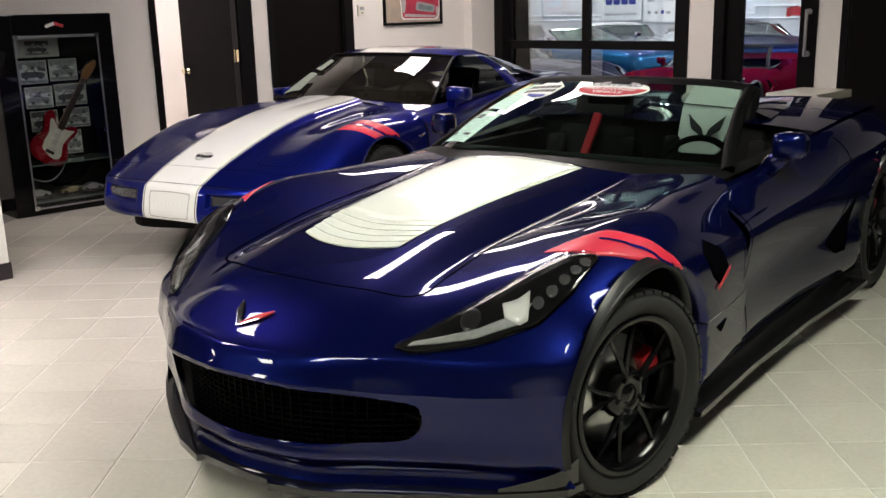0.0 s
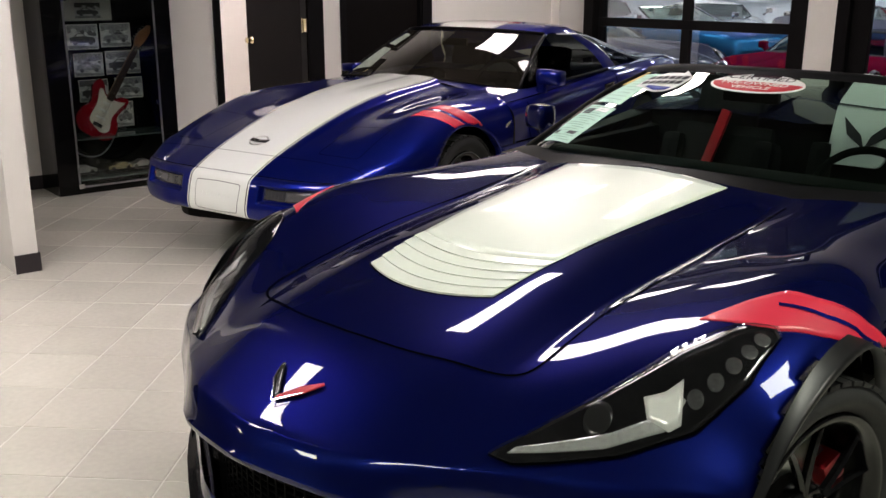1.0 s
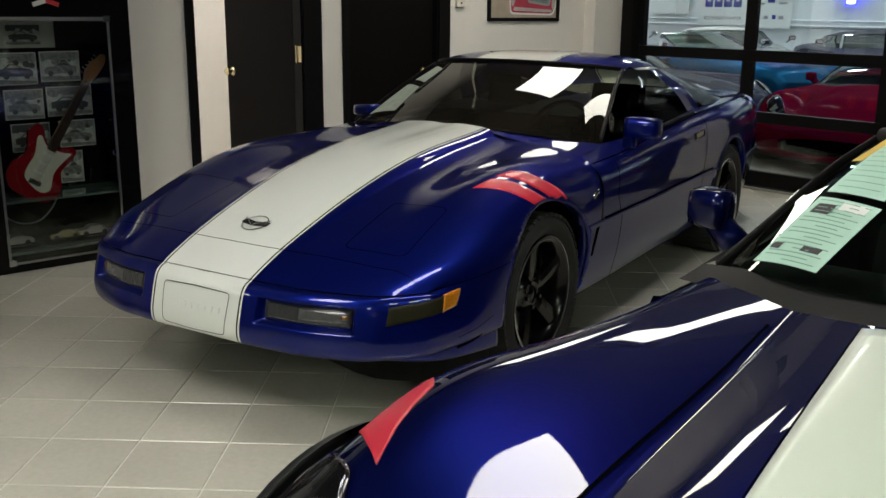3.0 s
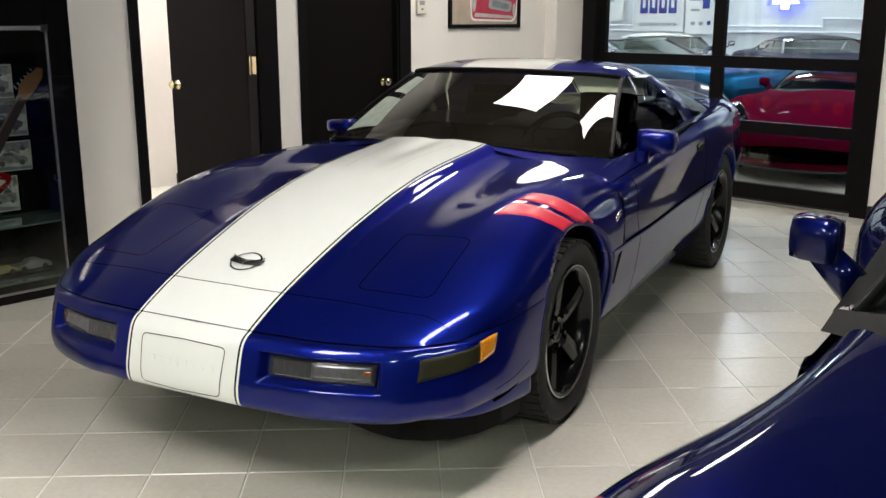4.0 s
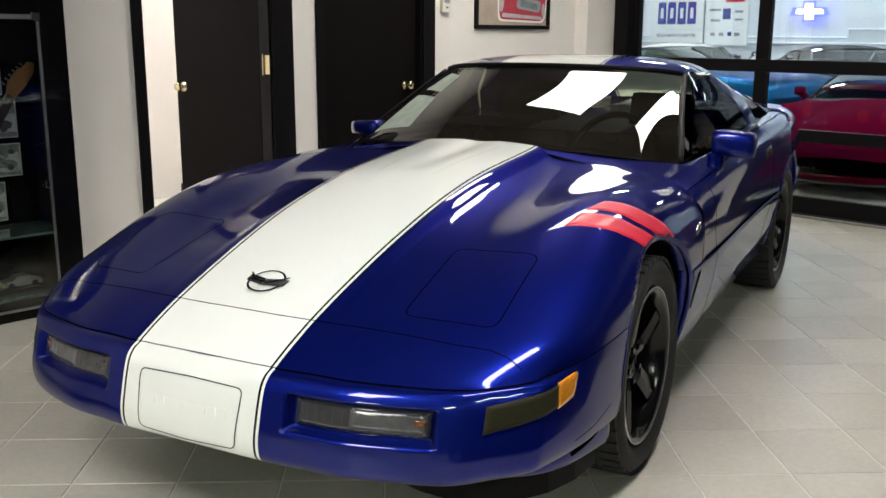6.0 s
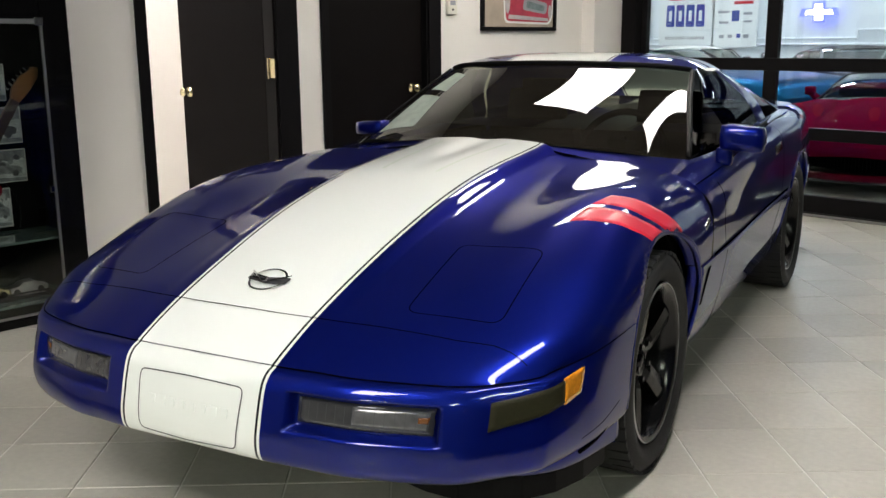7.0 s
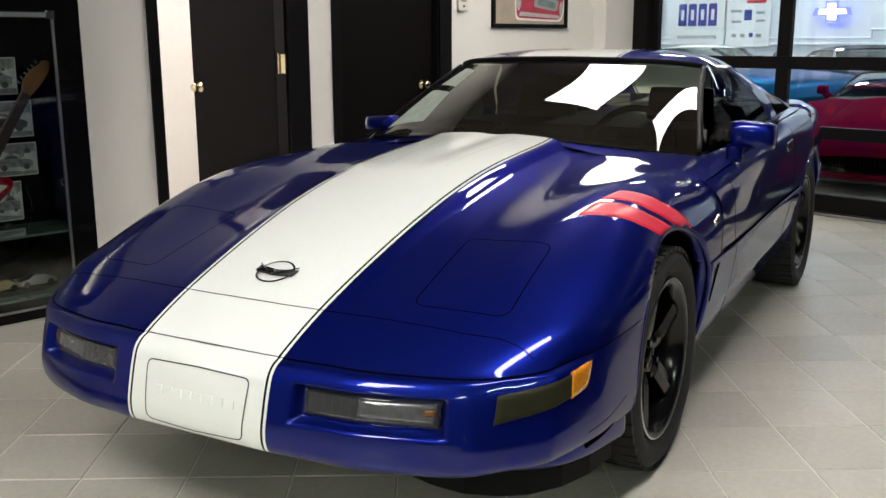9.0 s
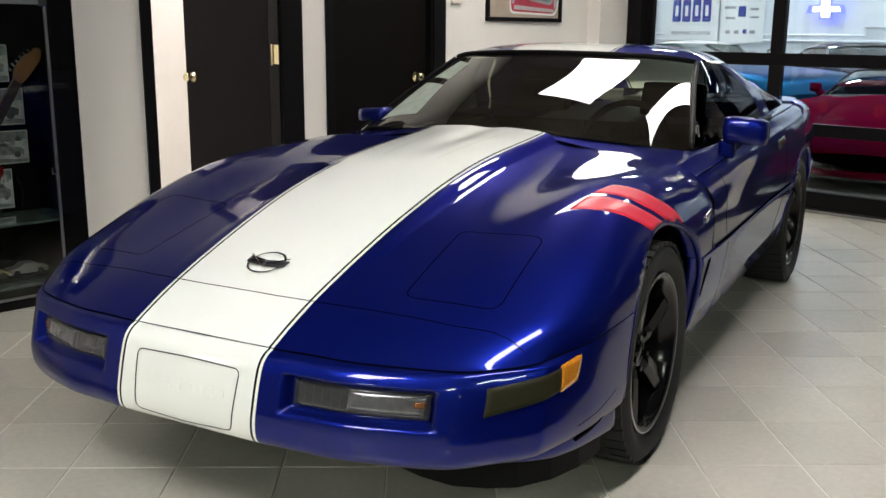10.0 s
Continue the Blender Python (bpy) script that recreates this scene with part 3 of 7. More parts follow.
def coupe():
    car = empty("sports_car", pose(0, 0, 0), "glossy dark blue sports coupe with a broad white centre stripe", "car")
    R_ARCH = 0.385
    hood = [
        [(0, -0.985, 0.528), (0.22, -0.978, 0.525), (0.45, -0.955, 0.522), (0.65, -0.895, 0.520), (0.738, -0.822, 0.520), (0.786, -0.765, 0.522), (0.80, -0.73, 0.525)],
        [(0, -0.82, 0.612), (0.22, -0.81, 0.606), (0.45, -0.80, 0.601), (0.64, -0.765, 0.586), (0.768, -0.70, 0.592), (0.822, -0.66, 0.562), (0.836, -0.63, 0.532)],
        [(0, -0.60, 0.684), (0.22, -0.60, 0.676), (0.45, -0.60, 0.660), (0.65, -0.59, 0.664), (0.785, -0.57, 0.624), (0.846, -0.55, 0.588), (0.857, -0.54, 0.537)],
        [(0, -0.40, 0.742), (0.22, -0.40, 0.733), (0.45, -0.40, 0.713), (0.655, -0.40, 0.729), (0.795, -0.40, 0.690), (0.862, -0.40, 0.618), (0.870, -0.40, 0.542)],
        [(0, -0.20, 0.790), (0.22, -0.20, 0.780), (0.45, -0.20, 0.754), (0.655, -0.20, 0.794), (0.80, -0.20, 0.742), (0.870, -0.20, 0.645), (0.878, -0.20, 0.546)],
        [(0, 0.0, 0.830), (0.22, 0.0, 0.820), (0.45, 0.0, 0.782), (0.655, 0.0, 0.828), (0.80, 0.0, 0.775), (0.876, 0.0, 0.664), (0.883, 0.0, 0.550)],
        [(0, 0.20, 0.856), (0.22, 0.20, 0.844), (0.45, 0.20, 0.803), (0.66, 0.20, 0.834), (0.805, 0.20, 0.786), (0.879, 0.20, 0.675), (0.886, 0.20, 0.552)],
        [(0, 0.42, 0.874), (0.22, 0.42, 0.860), (0.45, 0.40, 0.821), (0.66, 0.37, 0.836), (0.81, 0.35, 0.789), (0.881, 0.34, 0.683), (0.887, 0.33, 0.554)],
        [(0, 0.60, 0.886), (0.22, 0.59, 0.874), (0.45, 0.56, 0.842), (0.66, 0.51, 0.836), (0.815, 0.47, 0.790), (0.882, 0.455, 0.690), (0.888, 0.45, 0.556)],
    ]
    for row in hood:
        a, b = row[1], row[2]
        dip = 0.010 * min(1, max(0, (a[1] + 0.45) / 0.45))
        row.insert(2, (0.32, a[1] * 0.55 + b[1] * 0.45, a[2] * 0.55 + b[2] * 0.45 - dip))
    brow = []
    for a, b in zip(hood[0], hood[1]):
        brow.append((a[0] * 0.75 + b[0] * 0.25, a[1] * 0.75 + b[1] * 0.25, a[2] * 0.72 + b[2] * 0.28))
    hood.insert(1, brow)
    arches = [(0, 0.328, R_ARCH, 0.55), (2.443, 0.326, 0.375, 0.55)]
    sheet = net(hood, 10, 12, 70)
    x, y = sheet[..., 0], sheet[..., 1]
    # raised middle with a crisp shoulder, and a shallow valley down its centre towards the windscreen
    sheet[..., 2] += 0.017 * ease(y, -0.90, -0.15) * (1 - ease(x, 0.248, 0.290)) - 0.009 * ease(y, -0.15, 0.45) * np.exp(-(x / 0.05) ** 2)
    top = panels([sheet], arches=arches)
    body = part("hood", top, M["coupe"], car, smooth=True)
    # nose and bumper below the seam
    edge = [h for h in hood[0]] + [hood[k][7] for k in (2, 3, 4, 5)]
    px = [(0, -1.0), (0.22, -0.994), (0.32, -0.986), (0.45, -0.972), (0.65, -0.908), (0.740, -0.830), (0.793, -0.772), (0.814, -0.735), (0.842, -0.63), (0.860, -0.54), (0.872, -0.40), (0.880, -0.20)]
    rows = [[(x, y, z - 0.0025) for x, y, z in edge]]
    for z, out, wide, sag in ((0.513, 0.006, 0.003, 0.0), (0.492, 0.026, 0.006, 0.0), (0.455, 0.040, 0.010, 0.0), (0.41, 0.052, 0.014, 0.0), (0.365, 0.061, 0.015, 0.0), (0.330, 0.057, 0.004, 0.008), (0.312, 0.036, -0.018, 0.012), (0.306, -0.02, -0.06, 0.012)):
        row = []
        for k, (x, y) in enumerate(px):
            t = k / (len(px) - 1)
            row.append((x + wide * min(1, x / 0.6) * (1 - 0.9 * t ** 3), y - out * (1 - t) ** 0.5, z - sag * min(1, x / 0.55) + (0.012 * t ** 2 if z < 0.36 else 0.0)))
        rows.append(row)
    sheet = net(rows, 10, 18, 3)
    x, z = sheet[..., 0], sheet[..., 2]
    # the two lamp pockets
    sheet[..., 1] += 0.034 * np.minimum(pocket(x, 0.280, 0.624, 0.012), pocket(z, 0.402, 0.481, 0.007))
    fascia = part("front_bumper", panels([sheet], arches=arches), M["coupe"], car, smooth=True)
    for v in fascia.data.vertices:
        if v.co.x < -0.5:
            v.co.x += 0.022 * ease(-v.co.x, 0.5, 0.8) * (1 - ease(v.co.z, 0.47, 0.52))
    # recessed valance between the bumper's lower edge and the air dam, and the duct notch before the wheel
    val = [(0.46, -0.900), (0.56, -0.880), (0.66, -0.835), (0.740, -0.770), (0.795, -0.700), (0.828, -0.610), (0.846, -0.50), (0.858, -0.40), (0.862, -0.33)]
    rows = [[(x - d, y + d, z0 + lift * k / 8) for k, (x, y) in enumerate(val)] for z0, lift, d in ((0.345, 0.0, 0.022), (0.318, -0.006, 0.010), (0.300, -0.040, 0.008), (0.290, -0.065, 0.014), (0.283, -0.075, 0.03))]
    both("valance", [net(rows, 4, 5)], M["blue"], car, arches)
    for sx in (1, -1):
        bm = bmesh.new()
        add_tube(bm, [(sx * x, y, z) for x, y, z in ((0.838, -0.640, 0.302), (0.850, -0.585, 0.308), (0.858, -0.535, 0.318), (0.861, -0.515, 0.328))], 0.005, 8)
        part("duct_notch", bm, M["gap"], car, smooth=True)
    seam = [(0, -0.988, 0.525)] + [tuple(p) for p in spline([(a, b - 0.002, c - 0.0015) for a, b, c in edge], np.linspace(0, 10, 41))][1:]
    for sx in (1, -1):
        bm = bmesh.new()
        add_tube(bm, [(sx * a, b, c) for a, b, c in seam if b < -0.37 and a > 0.21], 0.0018, 5, 1)
        part("hood_seam", bm, M["gap"], car)
    bm = bmesh.new()
    middle = [(a, b, c) for a, b, c in seam if a < 0.215]
    add_tube(bm, [(-a, b, c) for a, b, c in middle[:0:-1]] + middle, 0.0011, 5, 1)
    part("hood_seam", bm, M["grey_ink"], car)
    # doors, flanks and tail
    ys = [0.47, 0.8, 1.2, 1.6, 2.0, 2.443, 2.8, 3.15, 3.36, 3.45]
    belt = [(0.815, 0.790), (0.815, 0.80), (0.81, 0.825), (0.80, 0.85), (0.79, 0.876), (0.787, 0.890), (0.762, 0.895), (0.715, 0.893), (0.66, 0.888), (0.60, 0.860)]
    wide = [0.888, 0.889, 0.884, 0.880, 0.882, 0.892, 0.872, 0.83, 0.775, 0.71]
    up, low = [], []
    for y, (bx, bz), w in zip(ys, belt, wide):
        up.append([(bx, y, bz), (bx + (w - bx) * 0.72, y, bz - 0.05), (w - 0.004, y, 0.69), (w, y, 0.62), (w, y, 0.556)])
    ys2 = [0.30] + ys
    wide2 = [0.887] + wide
    for y, w in zip(ys2, wide2):
        low.append([(w, y, 0.554), (w + 0.006, y, 0.545), (w - 0.012, y, 0.45), (w - 0.036, y, 0.33), (w - 0.078, y, 0.225), (w - 0.12, y, 0.19)])
    both("side_panel", [net(up, 12, 5), net(low, 12, 5)], M["blue"], car, arches)
    # rear deck and tail
    deck = []
    for y, (bx, bz) in zip(ys[3:], belt[3:]):
        k = bz + (0.0 if y < 2.2 else -0.012 if y < 3.2 else 0.008)
        deck.append([(0, y, k), (bx * 0.5, y, k), (bx * 0.9, y, bz + 0.006), (bx, y, bz)])
    part("rear_deck", panels([net(deck, 4, 3)]), M["coupe"], car, smooth=True)
    tail = [[(x, 3.45 if x < 0.5 else 3.43, z) for x in (0, 0.3, 0.5, 0.60)] for z in (0.860, 0.74, 0.5, 0.3)]
    tail = [[(x * (1.05 if z > 0.8 else 1.17), y + (0.03 if z < 0.8 else 0), z) for x, y, z in r] for r, z in zip(tail, (0.860, 0.74, 0.5, 0.3))]
    part("rear_bumper", panels([net(tail, 4, 3)]), M["blue"], car, smooth=True)
    # cabin
    base = [(0, 0.61, 0.884), (0.22, 0.620, 0.879), (0.42, 0.652, 0.865), (0.58, 0.712, 0.848), (0.715, 0.82, 0.828)]
    head = [(0, 1.235, 1.160), (0.18, 1.246, 1.158), (0.34, 1.276, 1.153), (0.46, 1.329, 1.145), (0.555, 1.425, 1.130)]
    mid = [tuple(np.array(a) * 0.5 + np.array(b) * 0.5 + np.array((0.006, 0, 0.010 - 0.004 * (a[0] / 0.7) ** 2))) for a, b in zip(base, head)]
    mid[0] = (0, mid[0][1], mid[0][2])
    ws = net([base, mid, head], 10, 8, 0)
    screen = part("windscreen", panels([ws]), M["screen_tint"], car, smooth=True)
    roof = [head, [(0, 1.42, 1.194), (0.20, 1.43, 1.192), (0.38, 1.46, 1.181), (0.50, 1.49, 1.163), (0.578, 1.53, 1.132)],
            [(0, 1.66, 1.202), (0.20, 1.66, 1.20), (0.38, 1.67, 1.189), (0.50, 1.68, 1.169), (0.582, 1.70, 1.130)],
            [(0, 1.86, 1.192), (0.20, 1.86, 1.19), (0.38, 1.86, 1.179), (0.50, 1.865, 1.157), (0.582, 1.87, 1.118)]]
    part("roof", panels([net(roof, 5, 5)]), M["coupe"], car, smooth=True)
    hatch = [roof[-1], [(0, 2.4, 1.10), (0.2, 2.4, 1.096), (0.38, 2.4, 1.078), (0.5, 2.4, 1.05), (0.58, 2.4, 1.003)], [(0, 2.98, 0.93), (0.2, 2.98, 0.928), (0.38, 2.98, 0.918), (0.5, 2.98, 0.905), (0.6, 2.98, 0.893)]]
    part("hatch_glass", panels([net(hatch, 5, 4)]), M["quarter_glass"], car, smooth=True)
    # side glass and quarter
    belt_in = [(0.715, 0.82, 0.828), (0.745, 1.2, 0.835), (0.745, 1.6, 0.855), (0.74, 2.00, 0.872)]
    top_in = [(0.70, 0.85, 0.842), (0.575, 1.40, 1.118), (0.588, 1.58, 1.122), (0.588, 1.74, 1.116)]
    midw = [tuple((np.array(a) + np.array(b)) / 2 + np.array((0.03, 0, 0))) for a, b in zip(belt_in, top_in)]
    both("side_window", [net([belt_in, midw, top_in], 5, 6)], M["side_glass"], car)
    hoop = [[(0.742, 1.99, 0.870), (0.7445, 2.07, 0.876), (0.745, 2.16, 0.880)], [(0.695, 1.865, 0.995), (0.697, 1.94, 0.998), (0.697, 2.03, 0.998)],
            [(0.588, 1.735, 1.116), (0.588, 1.79, 1.119), (0.582, 1.87, 1.116)]]
    both("roof_hoop", [net(hoop, 5, 5, 0)], M["blue"], car)
    quarter = [[(0.745, 2.16, 0.880), (0.745, 2.35, 0.886), (0.74, 2.6, 0.888), (0.68, 2.98, 0.885)], [(0.695, 2.03, 0.996), (0.695, 2.25, 0.978), (0.69, 2.5, 0.945), (0.65, 2.95, 0.895)],
               [(0.580, 1.87, 1.116), (0.58, 2.13, 1.070), (0.58, 2.45, 0.99), (0.60, 2.98, 0.893)]]
    both("quarter_window", [net(quarter, 5, 6)], M["quarter_glass"], car)
    ledge = [[(0.66, 0.51, 0.825), (0.715, 0.82, 0.829), (0.745, 1.2, 0.836), (0.745, 1.6, 0.856), (0.74, 1.95, 0.873), (0.74, 2.6, 0.889)],
             [(0.815, 0.47, 0.786), (0.815, 0.80, 0.80), (0.81, 1.2, 0.825), (0.80, 1.6, 0.85), (0.79, 2.0, 0.876), (0.762, 2.8, 0.895)]]
    both("door_top", [net(ledge, 2, 6)], M["blue"], car)
    for sx in (1, -1):
        bm = bmesh.new()
        pts = [(sx * x, y, z) for x, y, z in ((0.712, 0.815, 0.836), (0.668, 0.985, 0.925), (0.612, 1.20, 1.035), (0.568, 1.40, 1.126))]
        add_tube(bm, pts, 0.010 if sx > 0 else 0.006)
        part("windscreen_pillar", bm, M["black_trim"], car, smooth=True)
    box("floor_pan", -0.60, 0.60, -0.55, 3.35, 0.16, 0.30, M["black_plastic"], car)
    box("engine_bay", -0.5, 0.5, -0.70, 0.5, 0.28, 0.52, M["black_plastic"], car)
    box("dashboard", -0.66, 0.66, 0.62, 1.02, 0.45, 0.80, M["interior"], car, 0.05)
    box("cabin_rear", -0.66, 0.66, 2.0, 3.3, 0.3, 0.84, M["interior"], car, 0.05)
    for sx in (1, -1):
        seat(car, 0.34 * sx, 1.75, 0.32, M["interior"])
        box("door_trim", 0.70 * sx - 0.04, 0.70 * sx + 0.04, 0.6, 2.0, 0.3, 0.82, M["interior"], car, 0.03)
    liner(car, 0, 0.328, R_ARCH + 0.012, 0.52, 0.80)
    liner(car, 2.443, 0.326, 0.387, 0.50, 0.84)
    style = {"dish": 0.055, "curve": 0.6, "w0": 0.052, "w1": 0.070, "fork": None, "nuts": False, "cal": 120, "deep": 0.03}
    for side in (1, -1):
        wheel(car, 0.733 * side, 0, side, 0.328, 0.255, 0.228, 5, style, M["rim_black"], M["steel"])
        wheel(car, 0.725 * side, 2.443, side, 0.326, 0.30, 0.228, 5, style, M["rim_black"], M["steel"])
    return car, body, fascia, screen


def roadster(m, colour, name="sports_car", label="", simple=False):
    car = empty(name, m, label, "car")
    R_ARCH = 0.398
    up = [
        [(0, -0.885, 0.505), (0.24, -0.838, 0.495), (0.42, -0.728, 0.470), (0.58, -0.625, 0.457), (0.74, -0.53, 0.455), (0.84, -0.445, 0.455), (0.892, -0.40, 0.455), (0.905, -0.375, 0.455)],
        [(0, -0.80, 0.580), (0.25, -0.755, 0.580), (0.45, -0.655, 0.577), (0.60, -0.555, 0.572), (0.755, -0.46, 0.570), (0.855, -0.395, 0.555), (0.898, -0.37, 0.525), (0.912, -0.36, 0.455)],
        [(0, -0.565, 0.692), (0.25, -0.55, 0.682), (0.41, -0.49, 0.664), (0.58, -0.42, 0.664), (0.735, -0.36, 0.646), (0.855, -0.32, 0.607), (0.908, -0.31, 0.55), (0.922, -0.31, 0.455)],
        [(0, -0.20, 0.768), (0.25, -0.20, 0.768), (0.41, -0.20, 0.726), (0.60, -0.20, 0.739), (0.755, -0.20, 0.742), (0.875, -0.20, 0.692), (0.932, -0.20, 0.61), (0.942, -0.20, 0.455)],
        [(0, 0.0, 0.802), (0.25, 0.0, 0.800), (0.42, 0.0, 0.752), (0.60, 0.0, 0.785), (0.77, 0.0, 0.804), (0.89, 0.0, 0.752), (0.952, 0.0, 0.645), (0.96, 0.0, 0.455)],
        [(0, 0.20, 0.828), (0.25, 0.20, 0.824), (0.43, 0.20, 0.770), (0.60, 0.20, 0.808), (0.78, 0.20, 0.830), (0.905, 0.20, 0.778), (0.962, 0.20, 0.66), (0.968, 0.20, 0.455)],
        [(0, 0.50, 0.862), (0.26, 0.50, 0.850), (0.44, 0.50, 0.797), (0.61, 0.50, 0.822), (0.77, 0.50, 0.828), (0.890, 0.50, 0.765), (0.962, 0.50, 0.665), (0.962, 0.50, 0.455)],
        [(0, 0.78, 0.888), (0.27, 0.76, 0.870), (0.45, 0.85, 0.838), (0.62, 0.93, 0.840), (0.765, 0.98, 0.826), (0.865, 0.80, 0.735), (0.932, 0.80, 0.645), (0.935, 0.80, 0.455)],
    ]
    edge = up[0] + [up[1][7], up[2][7]]
    for row in up:
        if row[0][1] < -0.4:
            low, high = (tuple(p) for p in spline(row, [1.8, 2.2]))
        else:
            low = tuple(np.array(row[1]) * 0.2 + np.array(row[2]) * 0.8)
            high = tuple(np.array(row[2]) * 0.8 + np.array(row[3]) * 0.2)
        row.insert(2, low)
        row.insert(4, high)
    brow = [(0.42 * a[0] + 0.58 * b[0], 0.42 * a[1] + 0.58 * b[1] - 0.014, 0.42 * a[2] + 0.58 * b[2] + 0.012) for a, b in zip(up[0][:8], up[1][:8])]
    brow += [tuple((np.array(a) + np.array(b)) / 2) for a, b in zip(up[0][8:], up[1][8:])]
    up.insert(1, brow)
    arches = [(0, 0.327, R_ARCH, 0.6), (2.71, 0.337, 0.392, 0.6)]
    body = part("hood", panels([net(up, 10, 7)], arches=arches), colour, car, smooth=True)
    rows = []
    for z, back, wide in ((None, 0.0, 0.0), (0.44, 0.010, 0.004), (0.40, 0.028, 0.008), (0.33, 0.052, 0.010), (0.29, 0.050, 0.012), (0.255, 0.044, 0.010), (0.225, 0.075, 0.0)):
        row = []
        for k, (x, y, ze) in enumerate(edge):
            t = k / (len(edge) - 1)
            row.append((x + wide * min(1, x / 0.7), y + back * (1 - t) ** 1.2, ze if z is None else z))
        rows.append(row)

    drop_z = 0.085 if simple else 0.0

    def mouth(c):
        z = c.z + drop_z
        w = 0.56 - 0.9 * max(0, 0.36 - z)
        return abs(c.x) < w and 0.290 + 0.02 * (abs(c.x) / 0.5) ** 2 < z < 0.490 - 0.045 * (abs(c.x) / 0.48) ** 2 and c.y < -0.4

    skin = panels([net(rows, 9, 12)], drop=mouth, arches=arches)
    rim = [v for v in skin.verts if v.is_boundary and abs(v.co.x) < 0.66 and 0.235 < v.co.z < 0.50 and v.co.y < -0.35 and not any(e.is_boundary and e.other_vert(v).co.z < 0.23 for e in v.link_edges)]
    for _ in range(14):
        mean = {}
        for v in rim:
            near = [e.other_vert(v).co for e in v.link_edges if e.is_boundary]
            if len(near) == 2:
                mean[v] = (near[0] + near[1]) * 0.25 + v.co * 0.5
        for v, co in mean.items():
            v.co = co
    fascia = part("front_bumper", skin, colour, car, smooth=True)
    if not simple:
        # the passenger's fender is drawn in a little
        for ob in (body, fascia):
            for v in ob.data.vertices:
                if v.co.x < -0.5:
                    v.co.x += (0.040 + 0.055 * ease(v.co.y, 0.15, 0.8)) * ease(-v.co.x, 0.60, 0.93) * ease(v.co.y, -0.75, -0.25)
    low = []
    for z, push in ((0.227, 0.012), (0.200, 0.02), (0.165, 0.005)):
        low.append([(x, y + 0.07 * (1 - k / (len(edge) - 1)) ** 1.2 + push, z) for k, (x, y, ze) in enumerate(edge)])
    part("lower_lip", panels([net(low, 3, 5)], arches=arches), colour, car, smooth=True)
    ys = [0.30, 0.82, 1.2, 1.6, 2.0, 2.4, 2.71, 3.0, 3.3, 3.5]
    belt = [(0.80, 0.834), (0.77, 0.818), (0.775, 0.826), (0.785, 0.850), (0.80, 0.89), (0.83, 0.925), (0.83, 0.93), (0.80, 0.92), (0.74, 0.90), (0.66, 0.87)]
    shoulder = [(0.91, 0.79), (0.865, 0.735), (0.858, 0.735), (0.868, 0.755), (0.915, 0.795), (0.955, 0.82), (0.96, 0.82), (0.92, 0.81), (0.85, 0.80), (0.76, 0.78)]
    mid = [0.968, 0.940, 0.926, 0.93, 0.955, 0.985, 0.985, 0.95, 0.88, 0.80]
    side = []
    for y, (bx, bz), (sx, sz), w in zip(ys, belt, shoulder, mid):
        side.append([(bx, y, bz), (sx, y, sz), (w - 0.005, y, 0.67), (w - 0.008, y, 0.57), (w - 0.03, y, 0.46), (w - 0.02, y, 0.33), (w - 0.025, y, 0.23), (w - 0.06, y, 0.17)])
    lower_front = [[(w, y, 0.458), (w - 0.004, y, 0.39), (w - 0.006, y, 0.33), (w - 0.012, y, 0.23), (w - 0.05, y, 0.17)] for y, w in ((0.20, 0.968), (0.50, 0.957), (0.83, 0.933))]
    both("side_panel", [net(side[1:], 10, 5), net(lower_front, 10, 5)], colour, car, arches)
    if not simple:
        for ob in [o for o in car.children if o.name.startswith("side_panel")]:
            for v in ob.data.vertices:
                if v.co.x < -0.5:
                    v.co.x += (0.055 + 0.06 * ease(v.co.y, 0.4, 0.9)) * ease(-v.co.x, 0.72, 0.92) * (1 - ease(v.co.y, 1.5, 2.3))
    deck = []
    for y, (bx, bz) in zip(ys[4:], belt[4:]):
        deck.append([(0, y, bz + 0.01), (bx * 0.4, y, bz + 0.03), (bx * 0.75, y, bz + 0.02), (bx, y, bz)])
    part("rear_deck", panels([net(deck, 4, 4)]), colour, car, smooth=True)
    tail = [[(x * k, 3.5 + d, z) for x in (0, 0.25, 0.5, 0.66)] for z, k, d in ((0.87, 1, 0), (0.7, 1.2, 0.05), (0.5, 1.25, 0.06), (0.3, 1.2, 0.0))]
    part("rear_bumper", panels([net(tail, 4, 3)]), colour, car, smooth=True)
    # windscreen and its black frame
    base = [(0, 0.86, 0.885), (0.25, 0.88, 0.88), (0.45, 0.93, 0.868), (0.60, 1.01, 0.858), (0.72, 1.13, 0.845)]
    head = [(0, 1.60, 1.125), (0.20, 1.61, 1.123), (0.36, 1.635, 1.118), (0.48, 1.67, 1.108), (0.575, 1.72, 1.092)]
    mids = [tuple(np.array(a) * 0.5 + np.array(b) * 0.5 + np.array((0.008, 0, 0.024))) for a, b in zip(base, head)]
    mids[0] = (0, mids[0][1], mids[0][2])
    screen = part("windscreen", panels([net([base, mids, head], 8, 5)]), M["tint"], car, smooth=True)
    hrow = [[(x, y, z) for x, y, z in head], [(x, y + 0.03, z + 0.025) for x, y, z in head], [(x, y + 0.10, z + 0.022) for x, y, z in head], [(x, y + 0.10, z - 0.01) for x, y, z in head]]
    part("windscreen_header", panels([net(hrow, 3, 5)]), M["black_plastic"], car, smooth=True)
